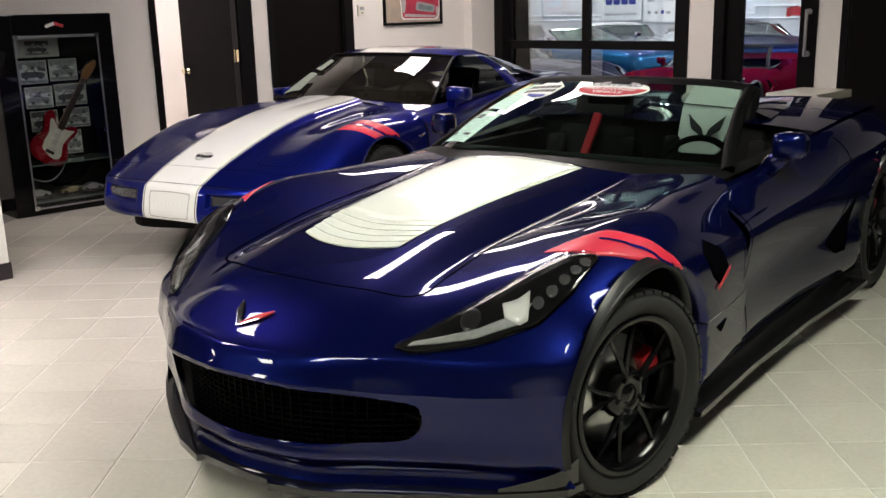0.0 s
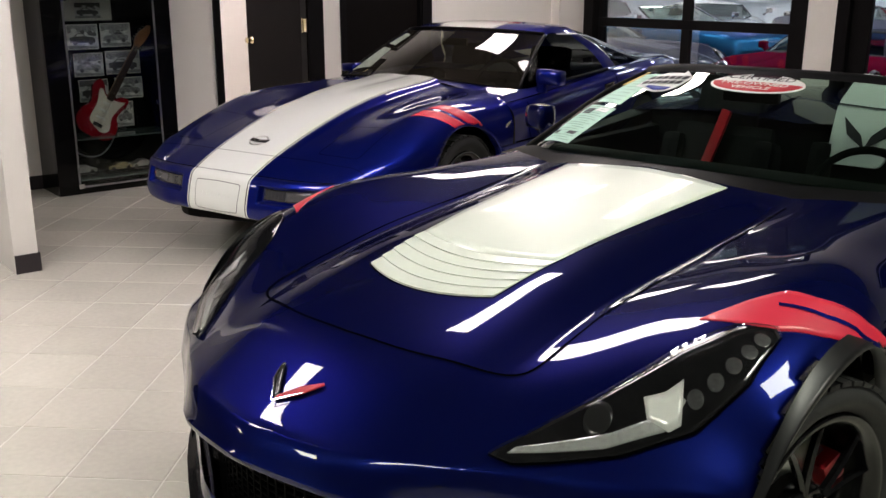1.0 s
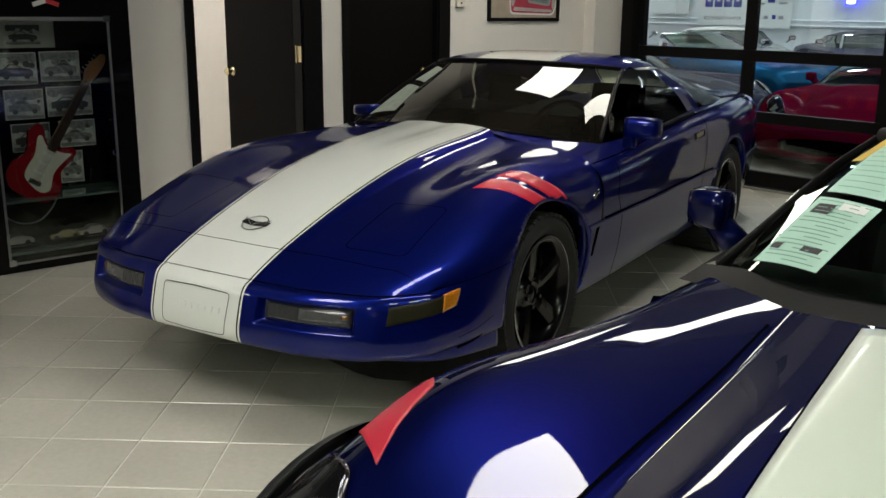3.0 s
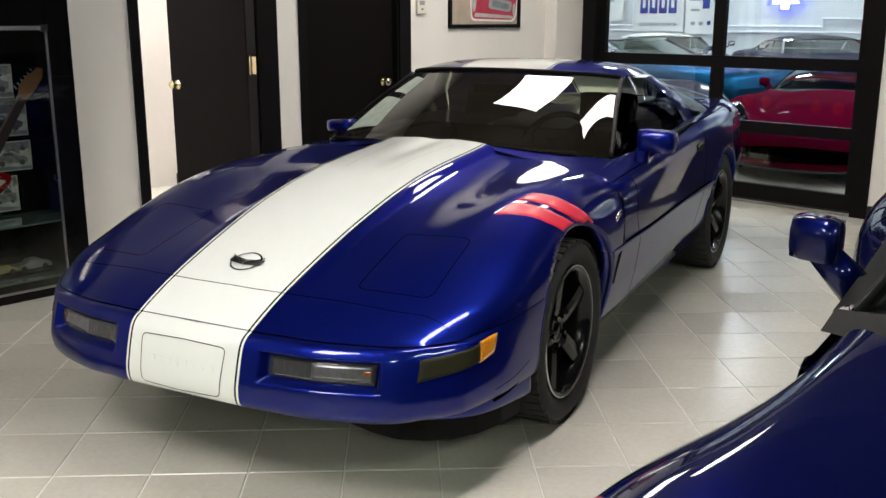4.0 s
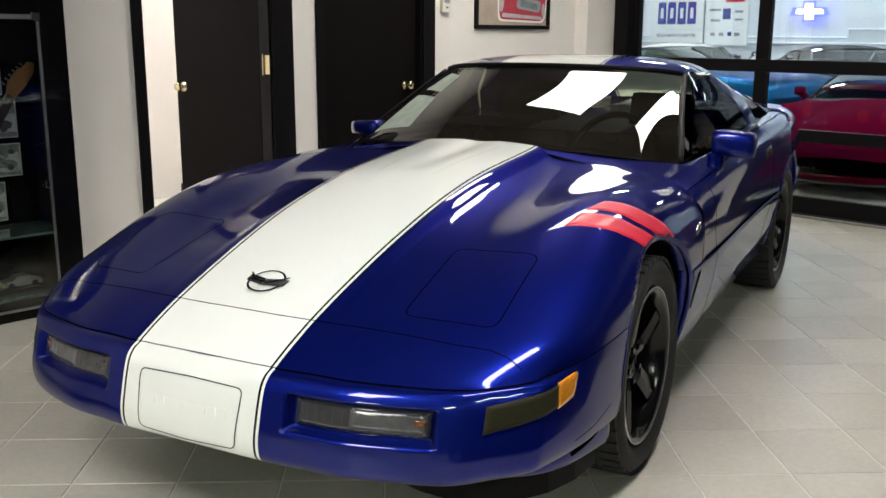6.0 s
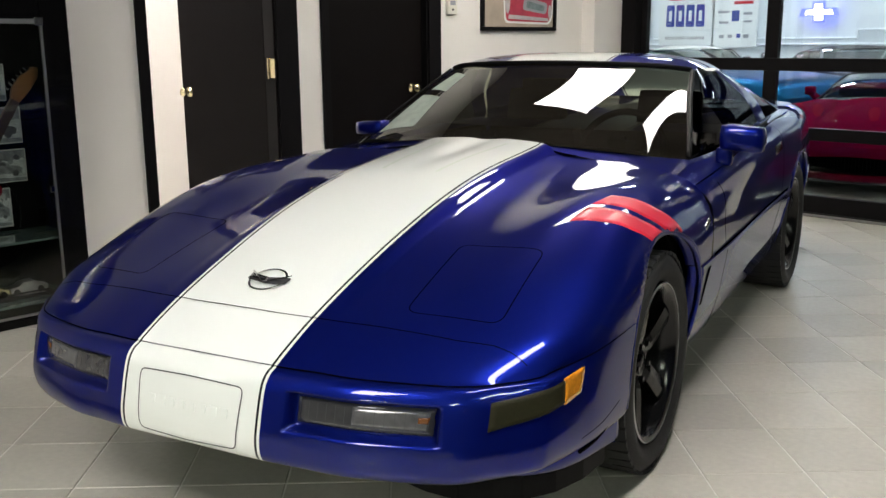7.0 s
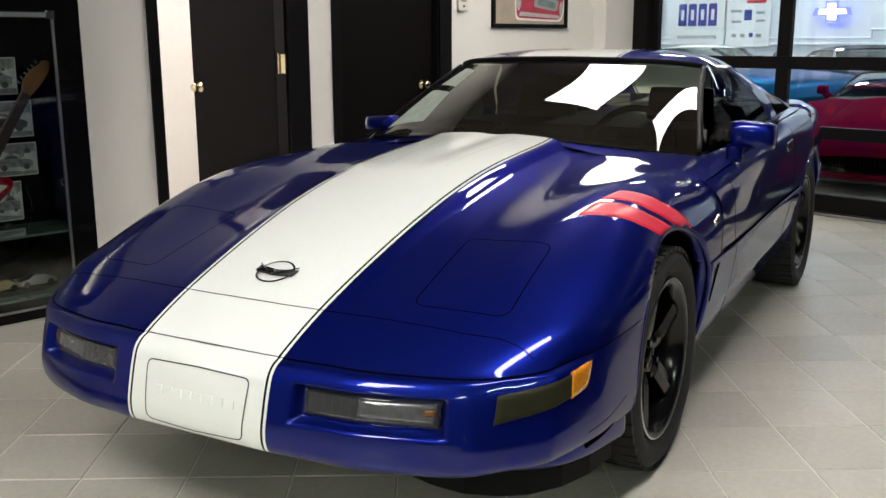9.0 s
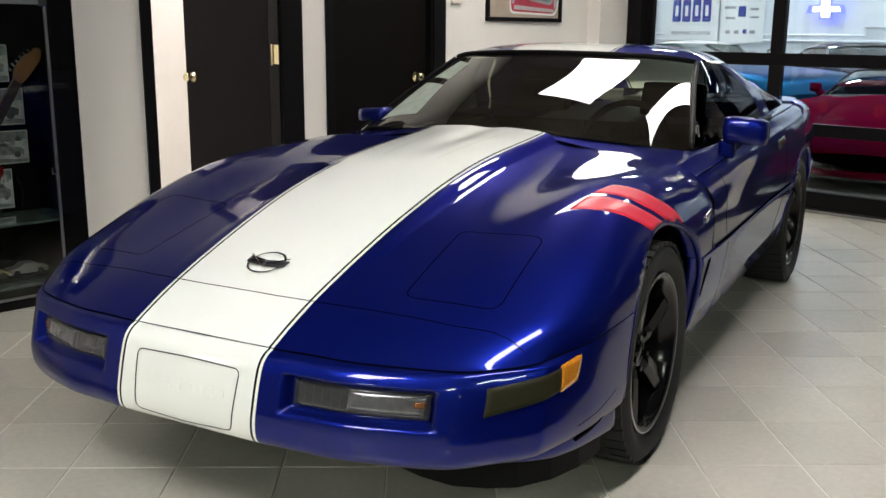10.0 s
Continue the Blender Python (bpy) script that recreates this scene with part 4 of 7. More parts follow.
    for sx in (1, -1):
        bm = bmesh.new()
        pts = [(sx * x, y, z) for x, y, z in ((0.725, 1.10, 0.84), (0.668, 1.28, 0.935), (0.615, 1.50, 1.035), (0.570, 1.735, 1.10))]
        rings, slim = [], (1.0 if sx > 0 else 0.5)
        for x, y, z in spline(pts, np.linspace(0, 3, 13)):
            rings.append([bm.verts.new((x + sx * slim * 0.024 * math.cos(a) * (1.0 if math.cos(a) > 0 else 0.7), y + slim * (0.035 + 0.062 * math.sin(a)), z - 0.012 + slim * (0.022 * math.cos(a) - 0.020 * math.sin(a)))) for a in (2 * math.pi * k / 14 for k in range(14))])
        for a, b in zip(rings, rings[1:]):
            for j in range(14):
                bm.faces.new((a[j], a[(j + 1) % 14], b[(j + 1) % 14], b[j]))
        bmesh.ops.recalc_face_normals(bm, faces=bm.faces)
        part("windscreen_pillar", bm, M["black_plastic"], car, smooth=True)
    cowl = [[(0, 0.78, 0.884), (0.25, 0.76, 0.867), (0.45, 0.84, 0.834), (0.62, 0.92, 0.829), (0.765, 0.97, 0.822)], [(0, 0.875, 0.884), (0.25, 0.895, 0.879), (0.45, 0.945, 0.867), (0.62, 1.03, 0.857), (0.772, 1.12, 0.828)]]
    part("cowl", panels([net(cowl, 3, 4)]), M["black_plastic"], car, smooth=True)
    ledge = [[(0.72, 1.10, 0.838), (0.72, 1.4, 0.845), (0.72, 1.7, 0.862), (0.72, 2.05, 0.885)], [(0.774, 1.10, 0.826), (0.780, 1.4, 0.842), (0.789, 1.7, 0.862), (0.802, 2.05, 0.895)]]
    both("door_top", [net(ledge, 3, 4)], M["black_plastic"], car)
    box("floor_pan", -0.60, 0.60, -0.30, 3.4, 0.13, 0.28, M["black_plastic"], car)
    box("engine_bay", -0.5, 0.5, -0.44, 0.8, 0.2, 0.58, M["black_plastic"], car)
    box("dashboard", -0.7, 0.7, 0.90, 1.35, 0.45, 0.83, M["interior"], car, 0.06)
    box("rear_bulkhead", -0.72, 0.72, 2.05, 2.15, 0.3, 0.90, M["interior"], car, 0.03)
    for sx in (1, -1):
        box("door_trim", 0.70 * sx - 0.03, 0.70 * sx + 0.03, 0.95, 2.1, 0.3, 0.83, M["interior"], car, 0.03)
    if not simple:
        seat(car, -0.34, 1.92, 0.30, M["interior"], M["caliper"], None, 0.66)
        seat(car, 0.33, 1.92, 0.30, M["interior"], None, M["paper"], 0.70)
    liner(car, 0, 0.327, R_ARCH + 0.012, 0.55, 0.86)
    liner(car, 2.71, 0.337, 0.404, 0.55, 0.95)
    style = {"dish": 0.030, "curve": 0.7, "w0": 0.020, "w1": 0.013, "fork": (-0.26, 0.26), "nuts": False, "cal": -65, "deep": 0.014}
    for s in (1, -1):
        wheel(car, (0.815 if simple else 0.802) * s, 0, s, 0.327, 0.262, 0.2413, 5, style, M["rim_black"], M["rim_black"], M["caliper"], 0 if simple else -13)
        wheel(car, 0.80 * s, 2.71, s, 0.337, 0.335, 0.254, 5, style, M["rim_black"], M["rim_black"], M["caliper"])
    # splitter and grille
    bm = bmesh.new()
    outline = [(0, -0.835), (0.14, -0.83), (0.16, -0.845), (0.30, -0.80), (0.42, -0.735), (0.52, -0.675), (0.63, -0.605), (0.74, -0.525), (0.83, -0.45), (0.89, -0.39), (0.905, -0.33)]
    full = outline + [(-x, y) for x, y in outline[::-1] if x > 0]
    add_prism(bm, full, 0.022, pose(0, 0, 0.145))
    part("splitter", bm, M["gloss_black"], car)
    for sx in (1, -1):
        fin = [[(sx * x, y, z) for x, y in ((0.74, -0.515), (0.82, -0.45), (0.875, -0.39), (0.895, -0.34))] for z in (0.166, 0.20, 0.235)]
        for k, (x, y, z) in enumerate(fin[2]):
            fin[2][k] = (x, y, 0.180 + 0.022 * k)
            fin[1][k] = (x, y, 0.173 + 0.011 * k)
        part("splitter_winglet", panels([net(fin, 2, 3, 0)], signs=(1,)), M["gloss_black"], car, smooth=True)
    bm = bmesh.new()
    for k in range(13):
        add_tube(bm, [(x, -0.775 + 0.80 * x * x, 0.262 + k * 0.018) for x in (-0.54, -0.45, -0.36, -0.24, -0.12, 0, 0.12, 0.24, 0.36, 0.45, 0.54)], 0.003)
    for k in range(37):
        x = -0.54 + k * 0.03
        y = -0.777 + 0.80 * x * x
        add_box(bm, x - 0.003, x + 0.003, y - 0.003, y + 0.012, 0.20, 0.47)
    part("grille", bm, M["mesh_black"], car)
    box("grille_backing", -0.50, 0.50, -0.51, -0.48, 0.2, 0.47, M["gap"], car)
    return car, body, fascia, screen


coupe_car, coupe_hood, coupe_fascia, coupe_screen = coupe()
roadster_car, roadster_hood, roadster_fascia, roadster_screen = roadster(ROADSTER, M["roadster"], label="glossy dark blue convertible sports car with a white hood stripe")
red_car, red_hood, red_fascia, red_screen = roadster(room(-0.94, 6.30, 0, 12) @ Matrix.Diagonal((0.92, 0.92, 0.82, 1)), M["red_paint"], label="glossy dark red sports car behind the glazed door", simple=True)
black_car, black_hood, black_fascia, black_screen = roadster(room(3.25, 3.40, 0, -90), M["black_paint"], label="glossy black sports car parked along the north wall", simple=True)
navy_car, navy_hood, navy_fascia, navy_screen = roadster(room(NAVY_AT[0], NAVY_AT[1], 0, 84) @ Matrix.Scale(0.92, 4), M["navy_paint"], label="glossy navy sports car parked across the hall behind the glazed door", simple=True)
end_wall()


# ---- ceiling lights ----
def troffer(u, v, w=0.29, lit="light"):
    t = empty("ceiling_light", room(u, v, CEIL - 0.02), "rectangular fluorescent ceiling light panel, out of view", "light", "ceiling lights")
    bm = bmesh.new()
    add_box(bm, -w, w, -0.59, 0.59, -0.012, -0.002)
    part("diffuser", bm, M[lit], t)
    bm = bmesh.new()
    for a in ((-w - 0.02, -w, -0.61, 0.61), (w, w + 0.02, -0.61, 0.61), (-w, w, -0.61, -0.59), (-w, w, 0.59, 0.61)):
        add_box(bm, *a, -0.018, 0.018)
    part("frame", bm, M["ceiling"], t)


troffer(0.07, 2.80, 0.13, "dim_light")
troffer(-1.12, 2.5, 0.34, "dim_light")
troffer(1.48, -0.2, 0.20)
troffer(0.85, -2.85)
# Unseen panels added to brighten the floor; the green ones tint its right side.
troffer(-2.2, -7.2)
for u, v in ((4.9, -0.8), (4.4, -4.4), (2.0, -6.4)):
    troffer(u, v, lit="green_light")


# ---- details of the coupe ----
def coupe_details(car, hood_ob, fascia_ob, screen_ob):
    hood, fascia, screen = Skin(hood_ob), Skin(fascia_ob), Skin(screen_ob)
    # headlight doors, shut lines and the nose
    for s in (1, -1):
        lid = rounded([(s * 0.405, -0.392), (s * 0.648, -0.400), (s * 0.660, -0.706), (s * 0.426, -0.742)], 0.035)
        hood.line("headlight_door_gap", lid, "z", M["gap"], car, 0.003, close=True)
        hood.line("hood_gap", [(s * 0.0, -0.834), (s * 0.11, -0.832), (s * 0.225, -0.824), (s * 0.30, -0.818), (s * 0.45, -0.806), (s * 0.59, -0.788), (s * 0.675, -0.768), (s * 0.715, -0.768), (s * 0.757, -0.772)], "z", M["gap"], car, 0.003)
        hood.line("hood_rib", [(s * 0.10, 0.02), (s * 0.11, 0.25), (s * 0.13, 0.50)], "z", M["white"], car, 0.012, 0.003)
    # front lamps, set back in their pockets
    for s in (1, -1):
        lens = fascia.patch("front_lamp", [(s * 0.294, 0.468), (s * 0.612, 0.470), (s * 0.608, 0.413), (s * 0.297, 0.413)], "y", M["lamp_smoke"], car, 0.010, 0.008, 16, 6, "smoked clear front lamp")
        fascia.patch("reflector", [(s * 0.43, 0.462), (s * 0.600, 0.464), (s * 0.597, 0.420), (s * 0.43, 0.420)], "y", M["lamp_bright"], lens, 0.0108, 0.0005, 12, 4)
        for q in range(1, 14):
            x = 0.30 + 0.0225 * q
            fascia.line("lens_rib", [(s * x, 0.424), (s * x, 0.460)], "y", M["lamp_rib"], lens, 0.0012, 0.0113)
        fascia.patch("lamp_trim", [(s * 0.575, 0.450), (s * 0.600, 0.452), (s * 0.597, 0.438), (s * 0.575, 0.438)], "y", M["dim_amber"], lens, 0.0125, 0.001, 4, 3)
        ax = "x" if s > 0 else "-x"
        fascia.patch("side_marker", [(-0.880, 0.487), (-0.716, 0.505), (-0.728, 0.456), (-0.900, 0.428)], ax, M["marker"], car, 0.004, 0.004, 12, 5, "dark side marker lamp")
        fascia.patch("turn_signal", [(-0.718, 0.508), (-0.640, 0.515), (-0.668, 0.463), (-0.731, 0.452)], ax, M["amber"], car, 0.006, 0.005, 6, 5, "amber turn signal lens")
        fascia.line("bumper_crease", [(-0.66, 0.347), (-0.56, 0.356), (-0.46, 0.377)], ax, M["gap"], car, 0.003)
    # licence panel and raised bars
    panel = rounded([(-0.160, 0.477), (0.0, 0.482), (0.160, 0.477), (0.150, 0.334), (0.0, 0.330), (-0.150, 0.334)], 0.018)
    fascia.line("licence_panel_gap", panel, "y", M["ink"], car, 0.003, 0.0015, 0.012, close=True)
    for k in range(8):
        x = -0.112 + k * 0.032
        bar = fascia.patch("raised_bar", [(x - 0.011, 0.423), (x + 0.011, 0.423), (x + 0.011, 0.403), (x - 0.011, 0.403)], "y", M["coupe"], car, 0.0025, 0.0025, 2, 2)
        bar.data.polygons.foreach_set("use_smooth", [False] * len(bar.data.polygons))
    # round nose emblem
    badge = empty("badge", Matrix.Identity(4))
    badge.parent = car
    tagged(badge, "round chrome badge with two small flags")
    n = 24
    circle = [(0.052 * math.cos(2 * math.pi * k / n), -0.722 + 0.045 * math.sin(2 * math.pi * k / n)) for k in range(n)]
    hood.line("ring", circle, "z", M["chrome"], badge, 0.006, 0.006, 0.02, close=True)
    hood.patch("flag", [(-0.060, -0.705), (0.0, -0.716), (0.0, -0.738), (-0.060, -0.728)], "z", M["gloss_black"], badge, 0.008, 0.004, 6, 2)
    hood.patch("flag", [(0.0, -0.716), (0.064, -0.708), (0.060, -0.732), (0.0, -0.738)], "z", M["ink"], badge, 0.008, 0.004, 6, 2)
    hood.line("staff", [(-0.062, -0.700), (0.0, -0.742), (0.064, -0.702)], "z", M["chrome"], badge, 0.004, 0.011, 0.02)
    # two red marks on the driver's front fender
    hood.between("red_mark", [(0.650, -0.235), (0.72, -0.200), (0.80, -0.145), (0.872, -0.06)], [(0.665, -0.135), (0.72, -0.105), (0.80, -0.06), (0.872, 0.03)], "z", M["red_mark"], car, 0.0015, 18, 5, "red vinyl fender mark")
    hood.between("red_mark", [(0.668, -0.105), (0.72, -0.075), (0.80, -0.03), (0.872, 0.06)], [(0.690, -0.005), (0.73, 0.025), (0.80, 0.07), (0.872, 0.16)], "z", M["red_mark"], car, 0.0015, 18, 5, "red vinyl fender mark")
    # doors, and a rolled lip round each wheel arch
    for s in (1, -1):
        ob = [o for o in car.children if o.name.startswith("side_panel")][0 if s > 0 else 1]
        flank = Skin(ob)
        ax = "x" if s > 0 else "-x"
        for ay, az, r, start, end in ((0.0, 0.328, 0.387, -4, 184), (2.443, 0.326, 0.377, -4, 184)):
            lip = []
            for k in range(49):
                a = radians(start + (end - start) * k / 48)
                p = (ay + (r + 0.006) * math.cos(a), az + (r + 0.006) * math.sin(a))
                got = [h[0].x for h in (skin.drop(p, ax, 0.0) for skin in (hood, fascia, flank)) if h and abs(h[0].x) > 0.7]
                if got:
                    lip.append((s * (max(abs(x) for x in got) - 0.006), ay + r * math.cos(a), az + r * math.sin(a)))
            for _ in range(6):
                lip = [lip[0]] + [tuple((np.array(a) + 2 * np.array(b) + np.array(c)) / 4) for a, b, c in zip(lip, lip[1:], lip[2:])] + [lip[-1]]
            bm = bmesh.new()
            add_tube(bm, lip, 0.009, 8, 1)
            part("arch_lip", bm, M["blue"], car, smooth=True)
        flank.line("door_gap", [(0.700, 0.79), (0.655, 0.72), (0.63, 0.64), (0.665, 0.56), (0.70, 0.45), (0.72, 0.30), (0.76, 0.22)], ax, M["gap"], car, 0.007)
        flank.line("door_gap", [(1.96, 0.86), (1.93, 0.70), (1.88, 0.56), (1.84, 0.40), (1.86, 0.23)], ax, M["gap"], car, 0.007)
        flank.line("side_moulding", [(0.42, 0.560), (0.9, 0.560), (1.5, 0.562), (2.05, 0.565)], ax, M["gap"], car, 0.010, 0.003)
        flank.patch("fender_vent", [(0.392, 0.53), (0.425, 0.535), (0.418, 0.405), (0.398, 0.405)], ax, M["gap"], car, 0.002, 0.001, 3, 6)
        flank.patch("door_handle", [(1.74, 0.79), (1.90, 0.80), (1.90, 0.765), (1.74, 0.755)], ax, M["gloss_black"], car, 0.004, 0.003, 6, 3)
        hood.patch("fender_badge", [(0.372, 0.678), (0.435, 0.695), (0.430, 0.679), (0.372, 0.660)], ax, M["chrome"], car, 0.004, 0.003, 6, 2)
        # mirror
        bm = bmesh.new()
        add_box(bm, 0.815, 0.965, 0.84, 0.95, 0.858, 0.952, 0.032)
        for v in bm.verts:
            v.co.y += 0.25 * (v.co.x - 0.81)
            v.co.z -= 0.10 * (v.co.x - 0.88)
            if s < 0:
                v.co.z = 0.862 + (v.co.z - 0.858) * 0.62
            v.co.x = (v.co.x - (0.19 if s < 0 else 0.01)) * s
        bmesh.ops.recalc_face_normals(bm, faces=bm.faces)
        mir = part("door_mirror", bm, M["blue"], car, smooth=True)
        bm = bmesh.new()
        add_box(bm, 0.785, 0.845, 0.900, 0.945, 0.800, 0.868, 0.016)
        for v in bm.verts:
            v.co.x = (v.co.x - (0.14 if s < 0 else 0.0)) * s
            v.co.z -= 0.012 if s < 0 else 0.0
        bmesh.ops.recalc_face_normals(bm, faces=bm.faces)
        part("mirror_foot", bm, M["blue"], mir, smooth=True)
        bm = bmesh.new()
        add_rod(bm, (s * 0.80, 1.05, 0.845), (s * 0.78, 1.95, 0.878), 0.010, 8)
        part("window_seal", bm, M["black_plastic"], car)
    # wipers and windscreen surround
    for a, b in (((-0.60, 0.70, 0.853), (0.02, 0.66, 0.893)), ((0.05, 0.64, 0.890), (0.58, 0.74, 0.856))):
        bm = bmesh.new()
        add_rod(bm, a, b, 0.008, 6)
        part("wiper", bm, M["black_plastic"], car)
    rim = [(0, 1.227, 1.162), (0.18, 1.238, 1.160), (0.34, 1.268, 1.155), (0.46, 1.322, 1.147), (0.556, 1.418, 1.132)]
    bm = bmesh.new()
    pts = [(-x, y, z) for x, y, z in rim[::-1]] + rim[1:]
    add_tube(bm, pts, 0.011)
    part("roof_trim", bm, M["black_plastic"], car, smooth=True)
    cowl = [[(0, 0.596, 0.884), (0.22, 0.586, 0.872), (0.45, 0.556, 0.843), (0.66, 0.505, 0.824), (0.74, 0.49, 0.81)], [(0, 0.63, 0.884), (0.25, 0.635, 0.876), (0.45, 0.68, 0.858), (0.60, 0.74, 0.842), (0.74, 0.82, 0.826)]]
    part("cowl", panels([net(cowl, 2, 4, 0)]), M["coupe"], car, smooth=True)
    # papers behind the windscreen, rear-view mirror
    screen.patch("window_sticker", [(-0.60, 0.80), (-0.40, 0.75), (-0.40, 0.98), (-0.54, 1.08)], "z", M["pale_sheet"], car, 0.0015, 0.0, 8, 8, "pale price sheet behind the windscreen")
    screen.patch("window_sticker", [(-0.52, 1.12), (-0.40, 1.03), (-0.38, 1.18), (-0.46, 1.25)], "z", M["pale_sheet"], car, 0.0015, 0.0, 8, 8, "pale price sheet behind the windscreen")
    box("rear_view_mirror", -0.10, 0.10, 1.16, 1.19, 1.05, 1.10, M["black_plastic"], car, 0.012)
    # steering wheel
    steering(car, 0.34, 1.18, 0.80)
    # air dam and tail lamps
    bm = bmesh.new()
    px = [(0, -0.66), (0.20, -0.68), (0.35, -0.71), (0.48, -0.745), (0.57, -0.75), (0.65, -0.72), (0.71, -0.68), (0.765, -0.60), (0.800, -0.50), (0.815, -0.38)]
    full = px + [(0.5, -0.42)] + [(-0.5, -0.42)] + [(-x, y) for x, y in px[::-1] if x > 0]
    add_prism(bm, full, 0.135, pose(0, 0, 0.165))
    part("air_dam", bm, M["black_plastic"], car)
    for s in (1, -1):
        for x in (0.28, 0.50):
            lathe("tail_lamp", [(0.0, 0.0), (0.0, 0.055), (-0.02, 0.06)], M["red_ink"], car, 20, m=pose(s * x, 3.485, 0.66, 0, 0, 90))


def steering(car, x, y, z):
    tilt = pose(x, y, z, 0, 0, 0) @ Matrix.Rotation(radians(-24), 4, "X")
    bm = bmesh.new()
    n, r, k = 32, 0.178, 8
    rings = []
    for i in range(n):
        a = 2 * math.pi * i / n
        rings.append([bm.verts.new(tilt @ Vector(((r + 0.015 * math.cos(2 * math.pi * j / k)) * math.cos(a), 0.015 * math.sin(2 * math.pi * j / k), (r + 0.015 * math.cos(2 * math.pi * j / k)) * math.sin(a)))) for j in range(k)])
    for i in range(n):
        for j in range(k):
            bm.faces.new((rings[i][j], rings[i][(j + 1) % k], rings[(i + 1) % n][(j + 1) % k], rings[(i + 1) % n][j]))
    add_box(bm, -0.17, 0.17, -0.012, 0.012, -0.022, 0.022, 0.006, tilt)
    add_box(bm, -0.022, 0.022, -0.012, 0.012, -0.17, 0.0, 0.006, tilt)
    add_box(bm, -0.06, 0.06, -0.025, 0.02, -0.05, 0.05, 0.015, tilt)
    part("steering_wheel", bm, M["interior"], car, smooth=True)


# ---- details of the convertible ----
def roadster_details(car, hood_ob, fascia_ob, screen_ob, full=True):
    hood, fascia, screen = Skin(hood_ob), Skin(fascia_ob), Skin(screen_ob)
    # hood shut line
    for s in (1, -1):
        hood.line("hood_gap", [(0, -0.556), (s * 0.18, -0.543), (s * 0.30, -0.514), (s * 0.375, -0.485), (s * 0.418, -0.455), (s * 0.436, -0.41), (s * 0.438, -0.30), (s * 0.438, -0.15), (s * 0.448, 0.0), (s * 0.455, 0.20), (s * 0.46, 0.50), (s * 0.47, 0.76)], "z", M["gap"], car, 0.006, 0.0018, smooth=True)
        # headlights
        lo = [(s * 0.480, -0.634), (s * 0.525, -0.618), (s * 0.690, -0.476), (s * 0.775, -0.365), (s * 0.822, -0.240), (s * 0.824, -0.110)]
        hi = [(s * 0.484, -0.618), (s * 0.526, -0.540), (s * 0.592, -0.415), (s * 0.668, -0.235), (s * 0.742, -0.130), (s * 0.808, -0.094)]
        lamp = hood.between("headlight", lo, hi, "z", M["gloss_black"], car, 0.004, 30, 8, "black-backed headlight under a clear lens")
        hood.between("running_light", [(s * 0.507, -0.608), (s * 0.655, -0.487), (s * 0.735, -0.392), (s * 0.735, -0.33)], [(s * 0.513, -0.590), (s * 0.645, -0.465), (s * 0.705, -0.385), (s * 0.712, -0.33)], "z", M["lamp_grey"], lamp, 0.007, 20, 4, "pale daytime running light bar")
        # Fin painted white: the ceiling light's glint is put into its colour.
        hood.between("light_fin", [(s * 0.690, -0.402), (s * 0.735, -0.396), (s * 0.748, -0.372)], [(s * 0.664, -0.372), (s * 0.694, -0.340), (s * 0.712, -0.300)], "z", M["glint_white"], lamp, 0.008, 8, 3, "curved reflector fin, whitened for its glint")
        hood.oval("projector", (s * 0.612, -0.455), 0.026, 0.034, "z", M["headlamp_dark"], lamp, 0.006)
        for x, y in ((0.748, -0.318), (0.766, -0.272), (0.780, -0.226), (0.791, -0.182), (0.798, -0.140)):
            hood.oval("lamp_module", (s * x, y), 0.016, 0.017, "z", M["lamp_module"], lamp, 0.006)
        hood.between("lens_cover", lo, hi, "z", M["lens_cover"], lamp, 0.013, 30, 8, "clear headlight cover")
        hood.line("headlight_edge", lo, "z", M["gap"], lamp, 0.005, 0.0075)
        ax = "x" if s > 0 else "-x"
        # vent behind the front wheel
        hood.between("fender_vent", [(0.350, 0.700), (0.415, 0.605), (0.470, 0.568)], [(0.385, 0.732), (0.49, 0.686), (0.552, 0.612)], ax, M["gap"], car, 0.003, 14, 6, "black fender vent")
        hood.between("vent_bar", [(0.452, 0.552), (0.562, 0.600)], [(0.452, 0.566), (0.562, 0.616)], ax, M["red_ink"], car, 0.008, 6, 2)
        ob = [o for o in car.children if o.name.startswith("side_panel")][0 if s > 0 else 1]
        flank = Skin(ob)
        flank.line("door_gap", [(0.90, 0.80), (0.86, 0.72), (0.85, 0.60), (0.87, 0.40), (0.90, 0.26)], ax, M["gap"], car, 0.005)
        hood.line("door_gap", [(0.79, 0.74), (0.775, 0.62), (0.785, 0.50)], ax, M["gap"], car, 0.004)
        flank.line("door_gap", [(2.08, 0.86), (2.10, 0.70), (2.04, 0.52), (1.98, 0.34)], ax, M["gap"], car, 0.007)
        flank.between("side_scoop", [(1.86, 0.40), (1.98, 0.335), (2.10, 0.33)], [(1.90, 0.43), (2.06, 0.50), (2.19, 0.60)], ax, M["gap"], car, 0.003, 12, 5, "black brake cooling scoop")
        flank.patch("lower_notch", [(0.50, 0.405), (0.60, 0.410), (0.57, 0.385), (0.545, 0.375)], ax, M["gap"], car, 0.003, 0.002, 4, 3)
        # arch flare
        flare(car, 0, 0.327, 0.392, 0.424, 0.957 if s > 0 else -0.957 if not full else -0.920, 0.015, 0.10)
        flare(car, 2.71, 0.337, 0.388, 0.44, s * 0.975)
        # sill
        bm = bmesh.new()
